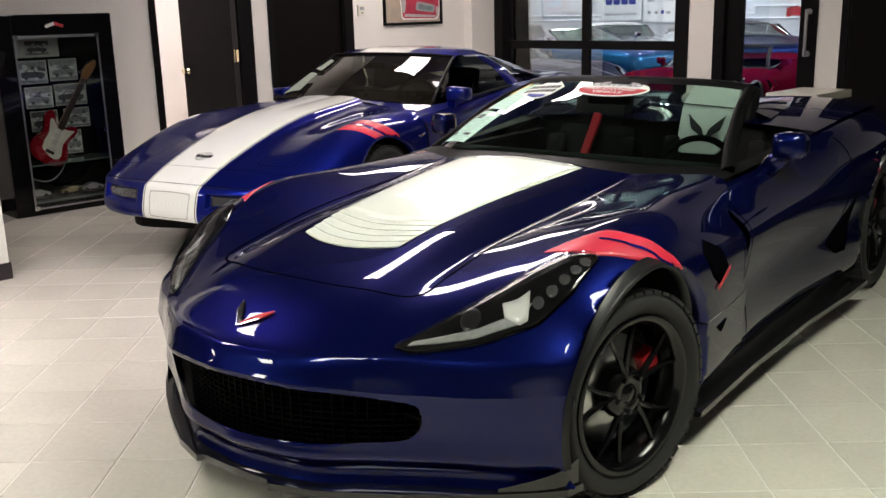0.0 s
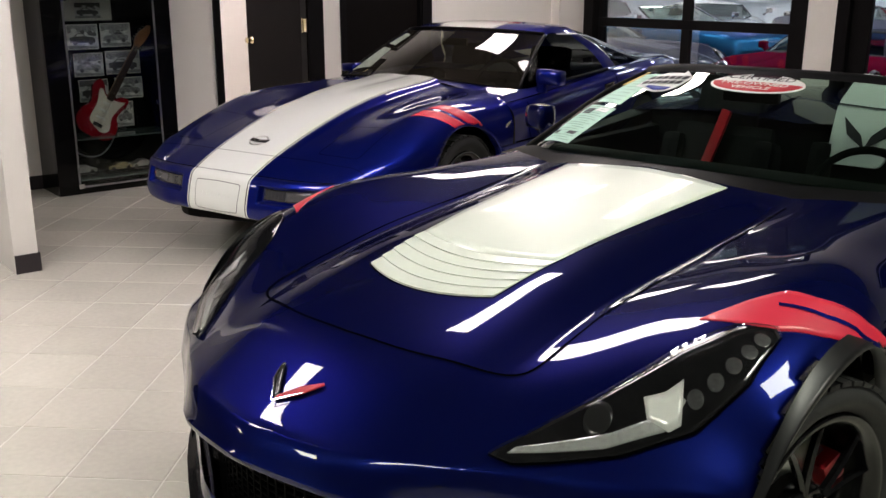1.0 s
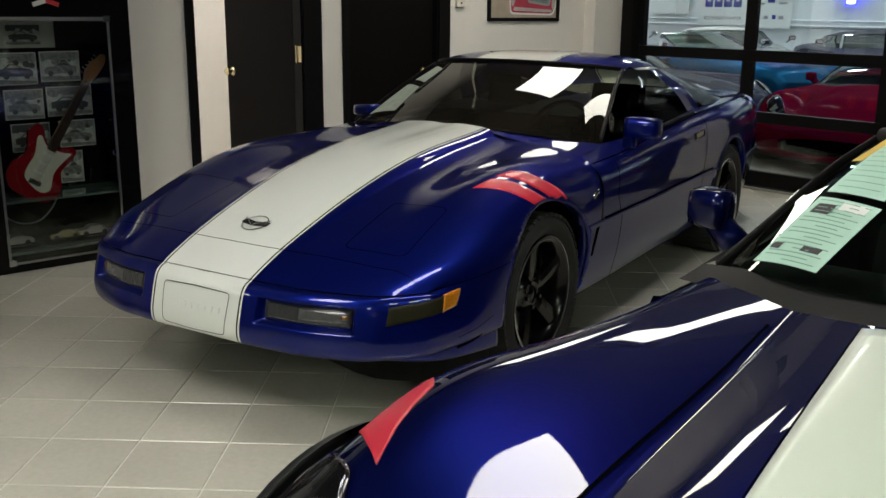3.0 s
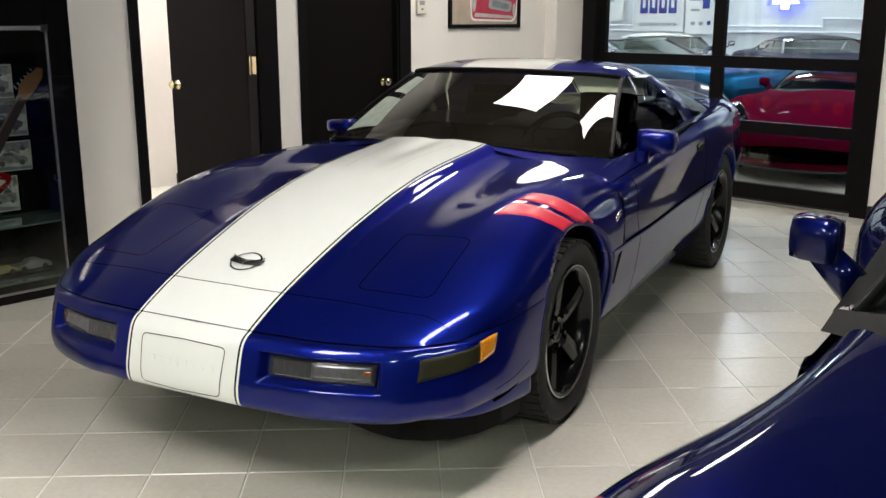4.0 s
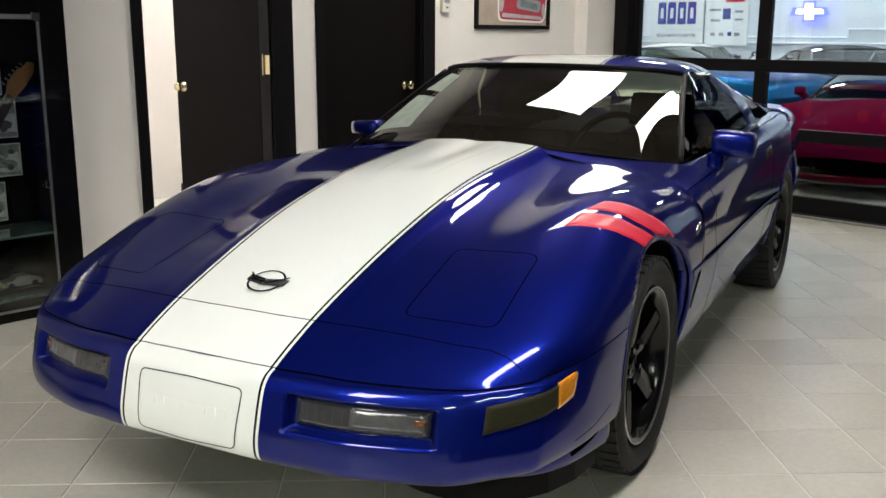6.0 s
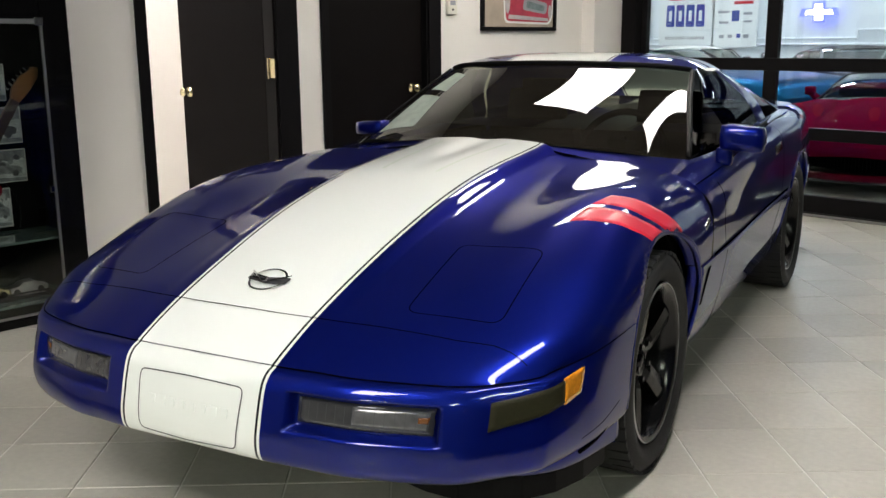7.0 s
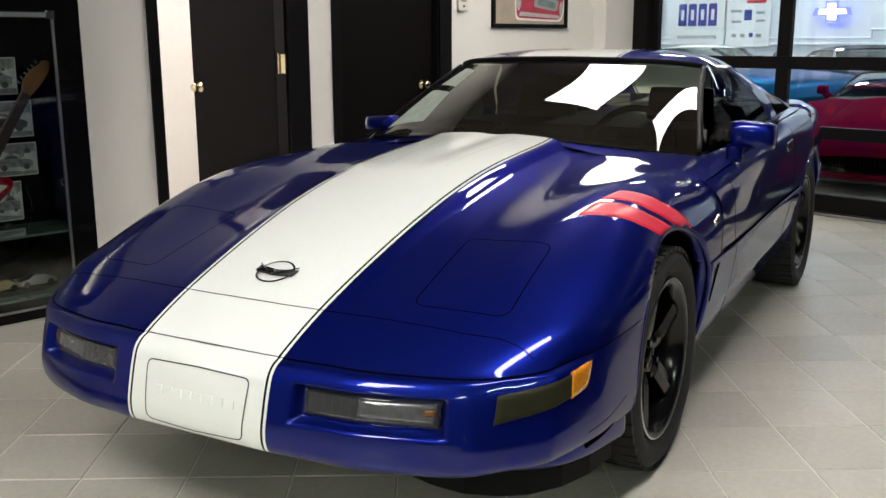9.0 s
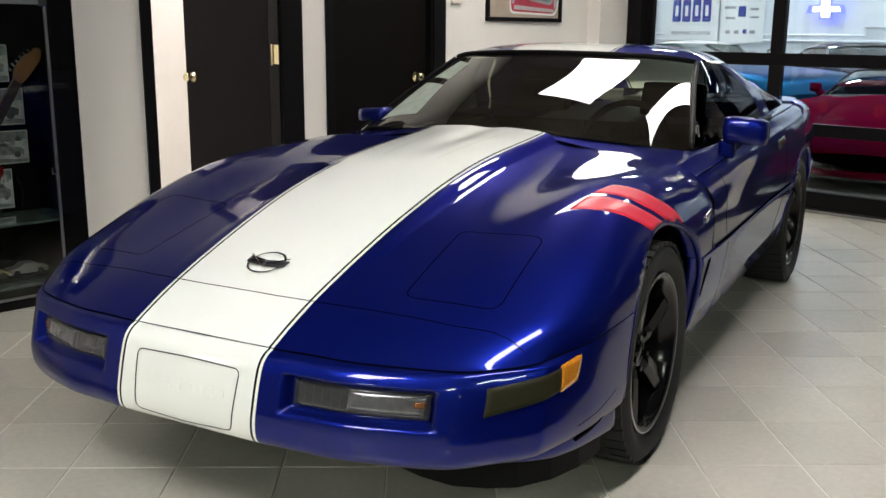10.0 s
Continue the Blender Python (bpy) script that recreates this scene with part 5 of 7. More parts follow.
        outline = [(0.86, 0.36), (0.965, 0.37), (0.955, 0.9), (0.965, 1.5), (1.005, 2.05), (1.01, 2.30), (0.86, 2.30)]
        add_prism(bm, [(s * x, y) for x, y in outline], 0.022, pose(0, 0, 0.12))
        part("side_skirt", bm, M["gloss_black"], car)
        bm = bmesh.new()
        add_box(bm, 0.86, 0.915, 0.38, 2.32, 0.13, 0.21, 0.01)
        for v in bm.verts:
            v.co.x *= s
        bmesh.ops.recalc_face_normals(bm, faces=bm.faces)
        part("sill", bm, M["black_plastic"], car)
        # mirror
        bm = bmesh.new()
        add_box(bm, 0.825, 0.945, 1.335, 1.45, 0.858, 0.962, 0.035)
        for v in bm.verts:
            v.co.y += 0.3 * (v.co.x - 0.87)
            v.co.x *= s
        bmesh.ops.recalc_face_normals(bm, faces=bm.faces)
        mir = part("door_mirror", bm, hood_ob.data.materials[0], car, smooth=True)
        bm = bmesh.new()
        add_rod(bm, (s * 0.775, 1.39, 0.79), (s * 0.872, 1.385, 0.885), 0.046, 12, 0.036)
        part("mirror_foot", bm, hood_ob.data.materials[0], mir, smooth=True)
    if not full:
        return
    white = M["white"]
    # white hood stripe with the louvred vent at its front
    def bow_line(y0, depth):
        """A bowed line across the hood, within the stripe's width at y0."""
        w = 0.228 + 0.084 * y0
        return [(w * q / 6, y0 - depth * (1 - (q / 6) ** 2)) for q in range(-6, 7)]
    hood.between("hood_stripe", bow_line(-0.055, 0.045), bow_line(0.742, -0.02), "z", white, car, 0.0015, 24, 20, "white painted hood stripe")
    # Vent bed in a greyer white, painting in the shade between the louvres.
    vent = hood.between("hood_vent", bow_line(-0.280, 0.054), bow_line(-0.052, 0.045), "z", M["vent_shade"], car, 0.001, 24, 8, "white louvred hood vent")
    for k in range(5):
        a, b = -0.280 + k * 0.0455, -0.280 + (k + 1) * 0.0455 - 0.006
        d0, d1 = 0.054 - 0.0018 * k, 0.054 - 0.0018 * (k + 1)
        lou = hood.between("louvre", bow_line(a, d0), bow_line(b, d1), "z", white, vent, 0.003, 24, 2)
        if lou:
            for v in lou.data.vertices:
                w = 0.228 + 0.084 * a
                v.co.z += 0.0034 * (1 - max(0, min(1, (v.co.y - a + d0 * (1 - (v.co.x / w) ** 2)) / 0.038))) - 0.0015
            lou.data.polygons.foreach_set("use_smooth", [False] * len(lou.data.polygons))
    hood.line("vent_edge", bow_line(-0.284, 0.055), "z", M["gap"], car, 0.004, 0.001)
    for s in (1, -1):
        hood.line("vent_edge", [(s * (0.231 + 0.084 * y), y) for y in (-0.283, -0.15, 0.0, 0.2, 0.4, 0.6, 0.74)], "z", M["gap"], car, 0.003, 0.001)
        # red fender marks
        lo = [(s * 0.652, -0.128), (s * 0.735, -0.118), (s * 0.805, -0.100), (s * 0.875, -0.030), (s * 0.938, 0.062), (s * 0.958, 0.135), (s * 0.972, 0.25)]
        hi = [(s * 0.655, -0.122), (s * 0.720, -0.02), (s * 0.768, 0.045), (s * 0.829, 0.066), (s * 0.922, 0.128), (s * 0.960, 0.200), (s * 0.974, 0.30)]
        if s < 0:
            lo = [(-0.715, -0.105), (-0.775, -0.065), (-0.845, -0.01), (-0.905, 0.10), (-0.955, 0.20), (-0.972, 0.27)]
            hi = [(-0.718, -0.098), (-0.755, -0.01), (-0.790, 0.115), (-0.850, 0.185), (-0.930, 0.24), (-0.972, 0.30)]
        hood.between("red_mark", lo, hi, "z", M["red_mark"], car, 0.0025, 30, 8, "red vinyl fender mark")
        if s > 0:
            hood.line("mark_slit", [(s * 0.777, -0.018), (s * 0.865, 0.028), (s * 0.941, 0.100), (s * 0.968, 0.19)], "z", M["blue"], car, 0.012, 0.0045)
    # winged nose badge
    badge = empty("badge", Matrix.Identity(4))
    badge.parent = car
    tagged(badge, "small black and red crossed-flags badge")
    hood.between("flag", [(-0.003, -0.768), (-0.052, -0.730), (-0.066, -0.690)], [(0.003, -0.758), (-0.030, -0.718), (-0.060, -0.686)], "z", M["gloss_black"], badge, 0.008, 10, 4)
    hood.between("flag", [(0.0, -0.770), (0.045, -0.744), (0.085, -0.700)], [(0.0, -0.760), (0.036, -0.724), (0.080, -0.696)], "z", M["red_ink"], badge, 0.008, 10, 4)
    hood.line("staff", [(-0.050, -0.722), (0.0, -0.776), (0.056, -0.735)], "z", M["chrome"], badge, 0.003, 0.011, 0.02)
    # grille badge and brake duct frames
    for s in (1, -1):
        bm = bmesh.new()
        add_box(bm, s * 0.47 - 0.09, s * 0.47 + 0.09, -0.60, -0.585, 0.365, 0.375, 0.003)
        add_box(bm, s * 0.47 - 0.09, s * 0.47 - 0.08, -0.60, -0.585, 0.30, 0.45, 0.003)
        part("duct_frame", bm, M["mesh_black"], car)
    # stickers and papers on the windscreen
    st = screen.oval("oval_sticker", (0.02, 1.508), 0.180, 0.098, "z", M["paper"], car, 0.002, "white and red oval sales sticker")
    n = 12
    arc = [(0.02 - 0.170 * math.cos(math.pi * k / n), 1.508 - 0.088 * math.sin(math.pi * k / n)) for k in range(n + 1)]
    screen.between("red_field", arc, [(x, 1.512 + 0.006 * math.sin(math.pi * k / n)) for k, (x, y) in enumerate(arc)], "z", M["red_ink"], st, 0.004, 20, 4)

    def sticker_word(text, x, y, size, mat, lift):
        curve = bpy.data.curves.new("sticker_word", "FONT")
        curve.body, curve.size, curve.align_x, curve.align_y, curve.extrude = text, size, "CENTER", "CENTER", 0.0004
        curve.materials.append(mat)
        at = screen.drop((x, y), "z", lift)
        up = Vector((0, 1, 0)) - at[1] * at[1].y
        right = up.normalized().cross(at[1]).normalized()
        o = new("sticker_word", curve)
        o.parent = st
        o.matrix_basis = Matrix.Translation(at[0]) @ Matrix((right, up.normalized(), at[1])).transposed().to_4x4()

    sticker_word("CERTIFIED", 0.02, 1.552, 0.056, M["ink"], 0.006)
    sticker_word("PRE-OWNED", 0.02, 1.488, 0.044, M["paper"], 0.0075)
    sticker_word("VEHICLE", 0.02, 1.447, 0.040, M["paper"], 0.0075)
    st2 = screen.between("badge_sticker", [(-0.468, 1.470), (-0.40, 1.425), (-0.35, 1.385), (-0.30, 1.385), (-0.268, 1.43)], [(-0.462, 1.575), (-0.42, 1.600), (-0.385, 1.645), (-0.33, 1.635), (-0.258, 1.545)], "z", M["paper"], car, 0.002, 16, 8, "white shield-shaped history sticker with black letter boxes")
    for row, (y, n) in enumerate(((1.535, 6), (1.480, 6))):
        for k in range(n):
            x = -0.452 + 0.031 * k
            screen.patch("letter_box", [(x, y - 0.010 * k * 0.4), (x + 0.025, y - 0.010 * k * 0.4), (x + 0.025, y + 0.038 - 0.010 * k * 0.4), (x, y + 0.038 - 0.010 * k * 0.4)], "z", M["ink"], st2, 0.004, 0.0, 2, 2)
    screen.between("blue_band", [(-0.41, 1.445), (-0.35, 1.397), (-0.30, 1.397)], [(-0.41, 1.462), (-0.35, 1.440), (-0.29, 1.425)], "z", M["blue_ink"], st2, 0.004, 8, 2)
    screen.patch("corner_label", [(-0.578, 1.545), (-0.548, 1.530), (-0.515, 1.672), (-0.540, 1.690)], "z", M["yellow_print"], car, 0.002, 0.0, 6, 8, "yellow label in the corner of the windscreen")
    sheet = screen.patch("window_sheet", [(-0.632, 1.072), (-0.460, 0.985), (-0.405, 1.225), (-0.575, 1.322)], "z", M["mint"], car, 0.0015, 0.0, 12, 12, "pale green price sheet on the windscreen")
    sheet2 = screen.patch("window_sheet", [(-0.568, 1.345), (-0.412, 1.262), (-0.415, 1.600), (-0.530, 1.650)], "z", M["mint"], car, 0.0015, 0.0, 12, 12, "pale green price sheet on the windscreen")
    for box_of in ([(-0.572, 1.245), (-0.522, 1.218), (-0.512, 1.255), (-0.562, 1.282)], [(-0.612, 1.115), (-0.585, 1.100), (-0.580, 1.120), (-0.607, 1.135)], [(-0.530, 1.075), (-0.480, 1.050), (-0.475, 1.068), (-0.525, 1.093)]):
        screen.patch("print_block", box_of, "z", M["ink"], sheet, 0.003, 0.0, 3, 3)
    screen.patch("print_block", [(-0.505, 1.235), (-0.435, 1.197), (-0.428, 1.228), (-0.498, 1.266)], "z", M["paper"], sheet, 0.003, 0.0, 4, 3)
    for k in range(17):
        t = (k + 1) / 18
        a = Vector((-0.632, 1.072)).lerp(Vector((-0.575, 1.322)), t)
        b = Vector((-0.460, 0.985)).lerp(Vector((-0.405, 1.225)), t)
        lo, hi = a.lerp(b, 0.08 if k % 3 else 0.4), a.lerp(b, 0.9 - 0.15 * (k % 2))
        screen.line("print_line", [lo, hi], "z", M["green_ink"], sheet, 0.0032, 0.003)
    for k in range(9):
        t = (k + 1) / 10
        a = Vector((-0.568, 1.345)).lerp(Vector((-0.530, 1.650)), t)
        b = Vector((-0.412, 1.262)).lerp(Vector((-0.415, 1.600)), t)
        screen.line("print_line", [a.lerp(b, 0.1), a.lerp(b, 0.85)], "z", M["green_ink"], sheet2, 0.0032, 0.003)
    steering(car, 0.45, 1.46, 0.735)
    box("rear_view_mirror", -0.11, 0.11, 1.50, 1.53, 1.03, 1.09, M["black_plastic"], car, 0.012)
    # folded-top fairings behind the seats
    for s in (1, -1):
        fair = [[(s * 0.18, 2.10, 0.93), (s * 0.36, 2.08, 1.0), (s * 0.56, 2.10, 0.93)], [(s * 0.20, 2.45, 0.95), (s * 0.36, 2.45, 0.99), (s * 0.53, 2.45, 0.95)], [(s * 0.24, 2.9, 0.935), (s * 0.36, 2.9, 0.945), (s * 0.48, 2.9, 0.935)]]
        part("fairing", panels([net(fair, 5, 5)], signs=(1,)), M["roadster"], car, smooth=True)


def flare(parent, y, z, r0, r1, x, taper=0.0, past=0.0):
    """A rolled wheel-arch edge."""
    n = 28
    s = 1 if x > 0 else -1
    prof = [(x - s * 0.035, r0), (x - s * 0.004, r0 + 0.004), (x + s * 0.004, r0 + 0.016), (x - s * 0.001, (r0 + r1) / 2), (x - s * 0.012, r1)]
    verts, faces = [], []
    for i in range(n + 1):
        a = math.pi * (0.03 + (0.94 + past) * i / n)
        for px, pr in prof:
            lower = max(0.0, math.sin(a) - 0.55) * 0.08 * (pr - r0) / (r1 - r0)
            verts.append((px - s * (lower + (0.042 + (taper if math.cos(a) < 0 else 0.0)) * abs(math.cos(a)) ** 2), y + pr * math.cos(a), z + pr * math.sin(a)))
    k = len(prof)
    for i in range(n):
        for j in range(k - 1):
            faces.append((i * k + j, (i + 1) * k + j, (i + 1) * k + j + 1, i * k + j + 1) if s > 0 else (i * k + j, i * k + j + 1, (i + 1) * k + j + 1, (i + 1) * k + j))
    link("arch_flare", verts, faces, M["flare_black"], parent, True)


M["pale_sheet"] = material("pale_grey_green_paper", (0.36, 0.42, 0.36), 0.7, vary=0.35, scale=18)
M["flare_black"] = material("satin_black_flare", (0.008, 0.008, 0.009), 0.38, spec=0.35, vary=0.2, scale=30)
M["green_ink"] = material("faded_green_ink", (0.17, 0.32, 0.25), 0.6)
M["yellow_print"] = material("yellow_print", (0.55, 0.36, 0.03), 0.5, vary=0.2, scale=20)
M["lamp_rib"] = material("lens_rib", (0.075, 0.075, 0.08), 0.2, coat=0.5)
M["lamp_bright"] = material("lens_over_reflector", (0.10, 0.10, 0.104), 0.12, coat=1.0, vary=0.6, scale=35)
M["dim_amber"] = material("dim_amber_lens", (0.16, 0.055, 0.01), 0.25, coat=0.6)
M["vent_shade"] = material("white_vent_shade", (0.70, 0.73, 0.66), 0.4)
M["lamp_module"] = material("dim_grey_lamp_module", (0.06, 0.06, 0.062), 0.25, coat=0.6, vary=0.5, scale=90)
M["lens_cover"] = glazing("clear_lens_cover", (0.95, 0.95, 0.95), 1.4)
M["headlamp_dark"] = material("dark_projector_lens", (0.012, 0.012, 0.013), 0.3, coat=0.3)
M["marker"] = material("dark_marker_lens", (0.020, 0.019, 0.010), 0.45, spec=0.1, vary=0.3, scale=150)
M["mint"] = material("pale_green_paper", (0.42, 0.66, 0.55), 0.6, vary=0.08, scale=15)
M["glint_white"] = material("white_glint_fin", (0.80, 0.80, 0.78), 0.15, coat=1.0)
M["lamp_grey"] = material("pale_lens", (0.42, 0.43, 0.42), 0.2, coat=1.0, vary=0.3, scale=90)
coupe_details(coupe_car, coupe_hood, coupe_fascia, coupe_screen)
roadster_details(roadster_car, roadster_hood, roadster_fascia, roadster_screen)
roadster_details(red_car, red_hood, red_fascia, red_screen, False)
roadster_details(navy_car, navy_hood, navy_fascia, navy_screen, False)
roadster_details(black_car, black_hood, black_fascia, black_screen, False)


# ---- doors of the west wall ----
def door_set(v0, v1, top, leaf_turn, hinge_at, name, label, knob_side):
    """Black casing round an opening and a black slab door; leaf_turn swings it into the next room about hinge_at."""
    frame = empty(name, room(WALL_U, 0), label, "door", "", "structure")
    bm = bmesh.new()
    for a, b in ((v0 - 0.055, v0), (v1, v1 + (0.15 if leaf_turn else 0.11))):
        add_box(bm, -0.005, 0.018, a, b, 0, top + 0.06, 0.003)
    add_box(bm, -0.005, 0.018, v0, v1, top, top + 0.06, 0.003)
    part("casing", bm, M["black_trim"], frame)
    bm = bmesh.new()
    for a, b in ((v0, v0 + 0.012), (v1 - 0.012, v1)):
        add_box(bm, -0.142, 0.0, a, b, 0, top)
    part("jamb", bm, M["black_trim"], frame)
    w = v1 - v0 - 0.03
    sign = 1 if hinge_at == "far" else -1
    hv = v1 - 0.014 if hinge_at == "far" else v0 + 0.014
    leaf_m = pose(-0.10 if leaf_turn else -0.045, hv, 0, 0, 0, -leaf_turn * sign)
    bm = bmesh.new()
    y0, y1 = (-w, 0) if sign > 0 else (0, w)
    add_box(bm, -0.04, 0.0, y0, y1, 0.008, top - 0.006, 0.003)
    leaf = part("door_leaf", bm, M["black_door"], frame, m=leaf_m)
    k = y0 + 0.07 if sign > 0 else y1 - 0.092
    prof = [(0.0, 0.0), (0.0, 0.032), (0.004, 0.032), (0.007, 0.014), (0.03, 0.012), (0.038, 0.024), (0.052, 0.029), (0.062, 0.022), (0.066, 0.0)]
    lathe("door_knob", prof, M["brass"], leaf, 20, m=pose(0.0, k, 0.955), label="polished brass door knob")
    lathe("door_knob", prof, M["brass"], leaf, 20, m=pose(-0.04, k, 0.955, 0, 0, 180), label="polished brass door knob")
    if leaf_turn:
        for z in (0.25, 1.11, 1.85):
            hinge = empty("hinge", pose(-0.060, hv + 0.002, z))
            hinge.parent = frame
            bm = bmesh.new()
            add_box(bm, 0.0, 0.070, -0.008, -0.0025, -0.055, 0.055, 0.001)
            part("plate", bm, M["brass"], hinge, "brass hinge plate")
            bm = bmesh.new()
            add_rod(bm, (0.012, -0.010, -0.06), (0.012, -0.010, 0.06), 0.008, 10)
            part("pin", bm, M["brass"], hinge)


door_set(DOOR_1[0], DOOR_1[1], 2.06, 82.5, "far", "door_1", "black slab door standing open into a corridor", -1)
door_set(DOOR_2[0], DOOR_2[1], 2.06, 0, "near", "door_2", "closed black slab door with a brass knob", 1)


def baseboard(name, u0, u1, v0, v1, mat="base"):
    bm = bmesh.new()
    add_box(bm, u0, u1, v0, v1, 0, 0.10, 0.004)
    structure(name, bm, M[mat], "dark vinyl baseboard", category="baseboard")


for a, b in ((-3.2, DOOR_1[0] - 0.056), (DOOR_1[1] + 0.151, DOOR_2[0] - 0.056), (DOOR_2[1] + 0.111, 4.128)):
    baseboard("baseboard", WALL_U + 0.0005, WALL_U + 0.010, a, b)
baseboard("baseboard", -3.9, -0.291, -1.741, -1.730)
baseboard("baseboard", -0.2995, -0.290, -1.859, -1.741)
baseboard("baseboard", 0.225, 0.485, GLASS_V - 0.010, GLASS_V - 0.0005)
baseboard("baseboard", 1.60, 1.70, GLASS_V - 0.010, GLASS_V - 0.0005)

# corridor behind the open door
bm = bmesh.new()
add_box(bm, -4.75, -4.60, -1.2, 4.2, 0, CEIL)
structure("wall_corridor", bm, M["wall"], "cream corridor wall", category="wall")
bm = bmesh.new()
add_box(bm, -4.60, WALL_U - 0.141, 1.85, 1.97, 0, CEIL)
structure("wall_corridor_end", bm, M["wall"], "cream corridor wall", category="wall")
baseboard("baseboard", -4.60, WALL_U - 0.145, 1.838, 1.849)
bm = bmesh.new()
add_box(bm, -4.60, WALL_U - 0.141, -1.3, -1.18, 0, CEIL)
structure("wall_corridor_far", bm, M["wall"], "cream corridor wall", category="wall")
troffer(-3.5, 0.6)


# ---- the glazed north side ----
def glazed_door():
    d = empty("overhead_door", room(0, GLASS_V + 0.03), "black-framed glazed overhead garage door, closed", "garage door", "", "structure")
    u0, u1 = -2.17, 0.10
    rails = [(0.0, 0.15), (0.545, 0.632), (1.030, 1.120), (1.60, 1.70), (2.12, 2.22), (2.52, 2.6)]
    for a, b in rails:
        box("rail", u0, u1, 0.0, 0.055, a, b, M["black_trim"], d, 0.004)
    for (a, b), (c, e) in zip(rails, rails[1:]):
        for x0, x1 in ((u0, u0 + 0.05), (-1.105, -1.008), (u1 - 0.06, u1)):
            box("mullion", x0, x1, 0.004, 0.051, b, c, M["black_trim"], d)
        for x0, x1 in ((u0 + 0.05, -1.105), (-1.008, u1 - 0.06)):
            box("pane", x0, x1, 0.024, 0.028, b, c, M["glass"], d)
    box("bottom_seal", u0, u1, -0.012, 0.06, 0.0, 0.03, M["rubber"], d, 0.005)
    box("track", u0, u1, -0.02, -0.005, 0.005, 0.02, M["steel"], d)


glazed_door()
bm = bmesh.new()
add_box(bm, -2.298, -2.17, GLASS_V - 0.06, GLASS_V + 0.16, 0, 2.7, 0.004)
add_box(bm, 0.10, 0.222, GLASS_V - 0.012, GLASS_V + 0.17, 0, 2.7, 0.004)
add_box(bm, -2.17, 0.10, GLASS_V - 0.012, GLASS_V + 0.17, 2.6, 2.7, 0.004)
structure("door_frame", bm, M["black_trim"], "black painted steel frame of the overhead door", category="frame")


def entry_door():
    d = empty("door_3", room(0, GLASS_V + 0.02), "black-framed glass door with a steel pull handle", "door", "", "structure")
    for n, a in (("jamb", (0.49, 0.60, -0.03, 0.13, 0, 2.3)), ("jamb", (1.482, 1.50, -0.03, 0.13, 0, 2.3)), ("head", (0.60, 1.482, -0.03, 0.13, 2.2, 2.3)),
                 ("stile", (0.605, 0.77, 0.01, 0.055, 0.01, 2.19)), ("stile", (1.32, 1.478, 0.01, 0.055, 0.01, 2.19)), ("bottom_rail", (0.77, 1.32, 0.01, 0.055, 0.01, 0.25)), ("top_rail", (0.77, 1.32, 0.01, 0.055, 2.07, 2.19))):
        box(n, *a, M["black_trim"], d, 0.003)
    box("pane", 0.77, 1.32, 0.030, 0.034, 0.25, 2.07, M["glass"], d)
    bm = bmesh.new()
    add_rod(bm, (1.405, -0.045, 1.0), (1.405, -0.045, 1.40), 0.014, 14)
    for z in (1.02, 1.38):
        add_rod(bm, (1.405, -0.045, z), (1.405, 0.012, z), 0.012, 10)
        add_rod(bm, (1.405, 0.004, z), (1.405, 0.012, z), 0.026, 14)
    part("pull_handle", bm, M["steel"], d, "brushed steel pull handle", smooth=False)


entry_door()


def black_closet_door():
    d = empty("door_4", room(0, GLASS_V), "closed flush black double door", "door", "", "structure")
    box("casing", 1.71, 1.78, -0.02, 0.0, 0, 2.2, M["black_trim"], d, 0.003)
    box("door_leaf", 1.785, 2.70, -0.012, -0.001, 0.01, 2.18, M["black_door"], d, 0.002)
    box("door_leaf", 2.705, 3.62, -0.012, -0.001, 0.01, 2.18, M["black_door"], d, 0.002)
    box("casing", 3.625, 3.69, -0.02, 0.0, 0, 2.2, M["black_trim"], d, 0.003)
    box("casing", 1.71, 3.69, -0.02, 0.0, 2.2, 2.26, M["black_trim"], d, 0.003)


black_closet_door()


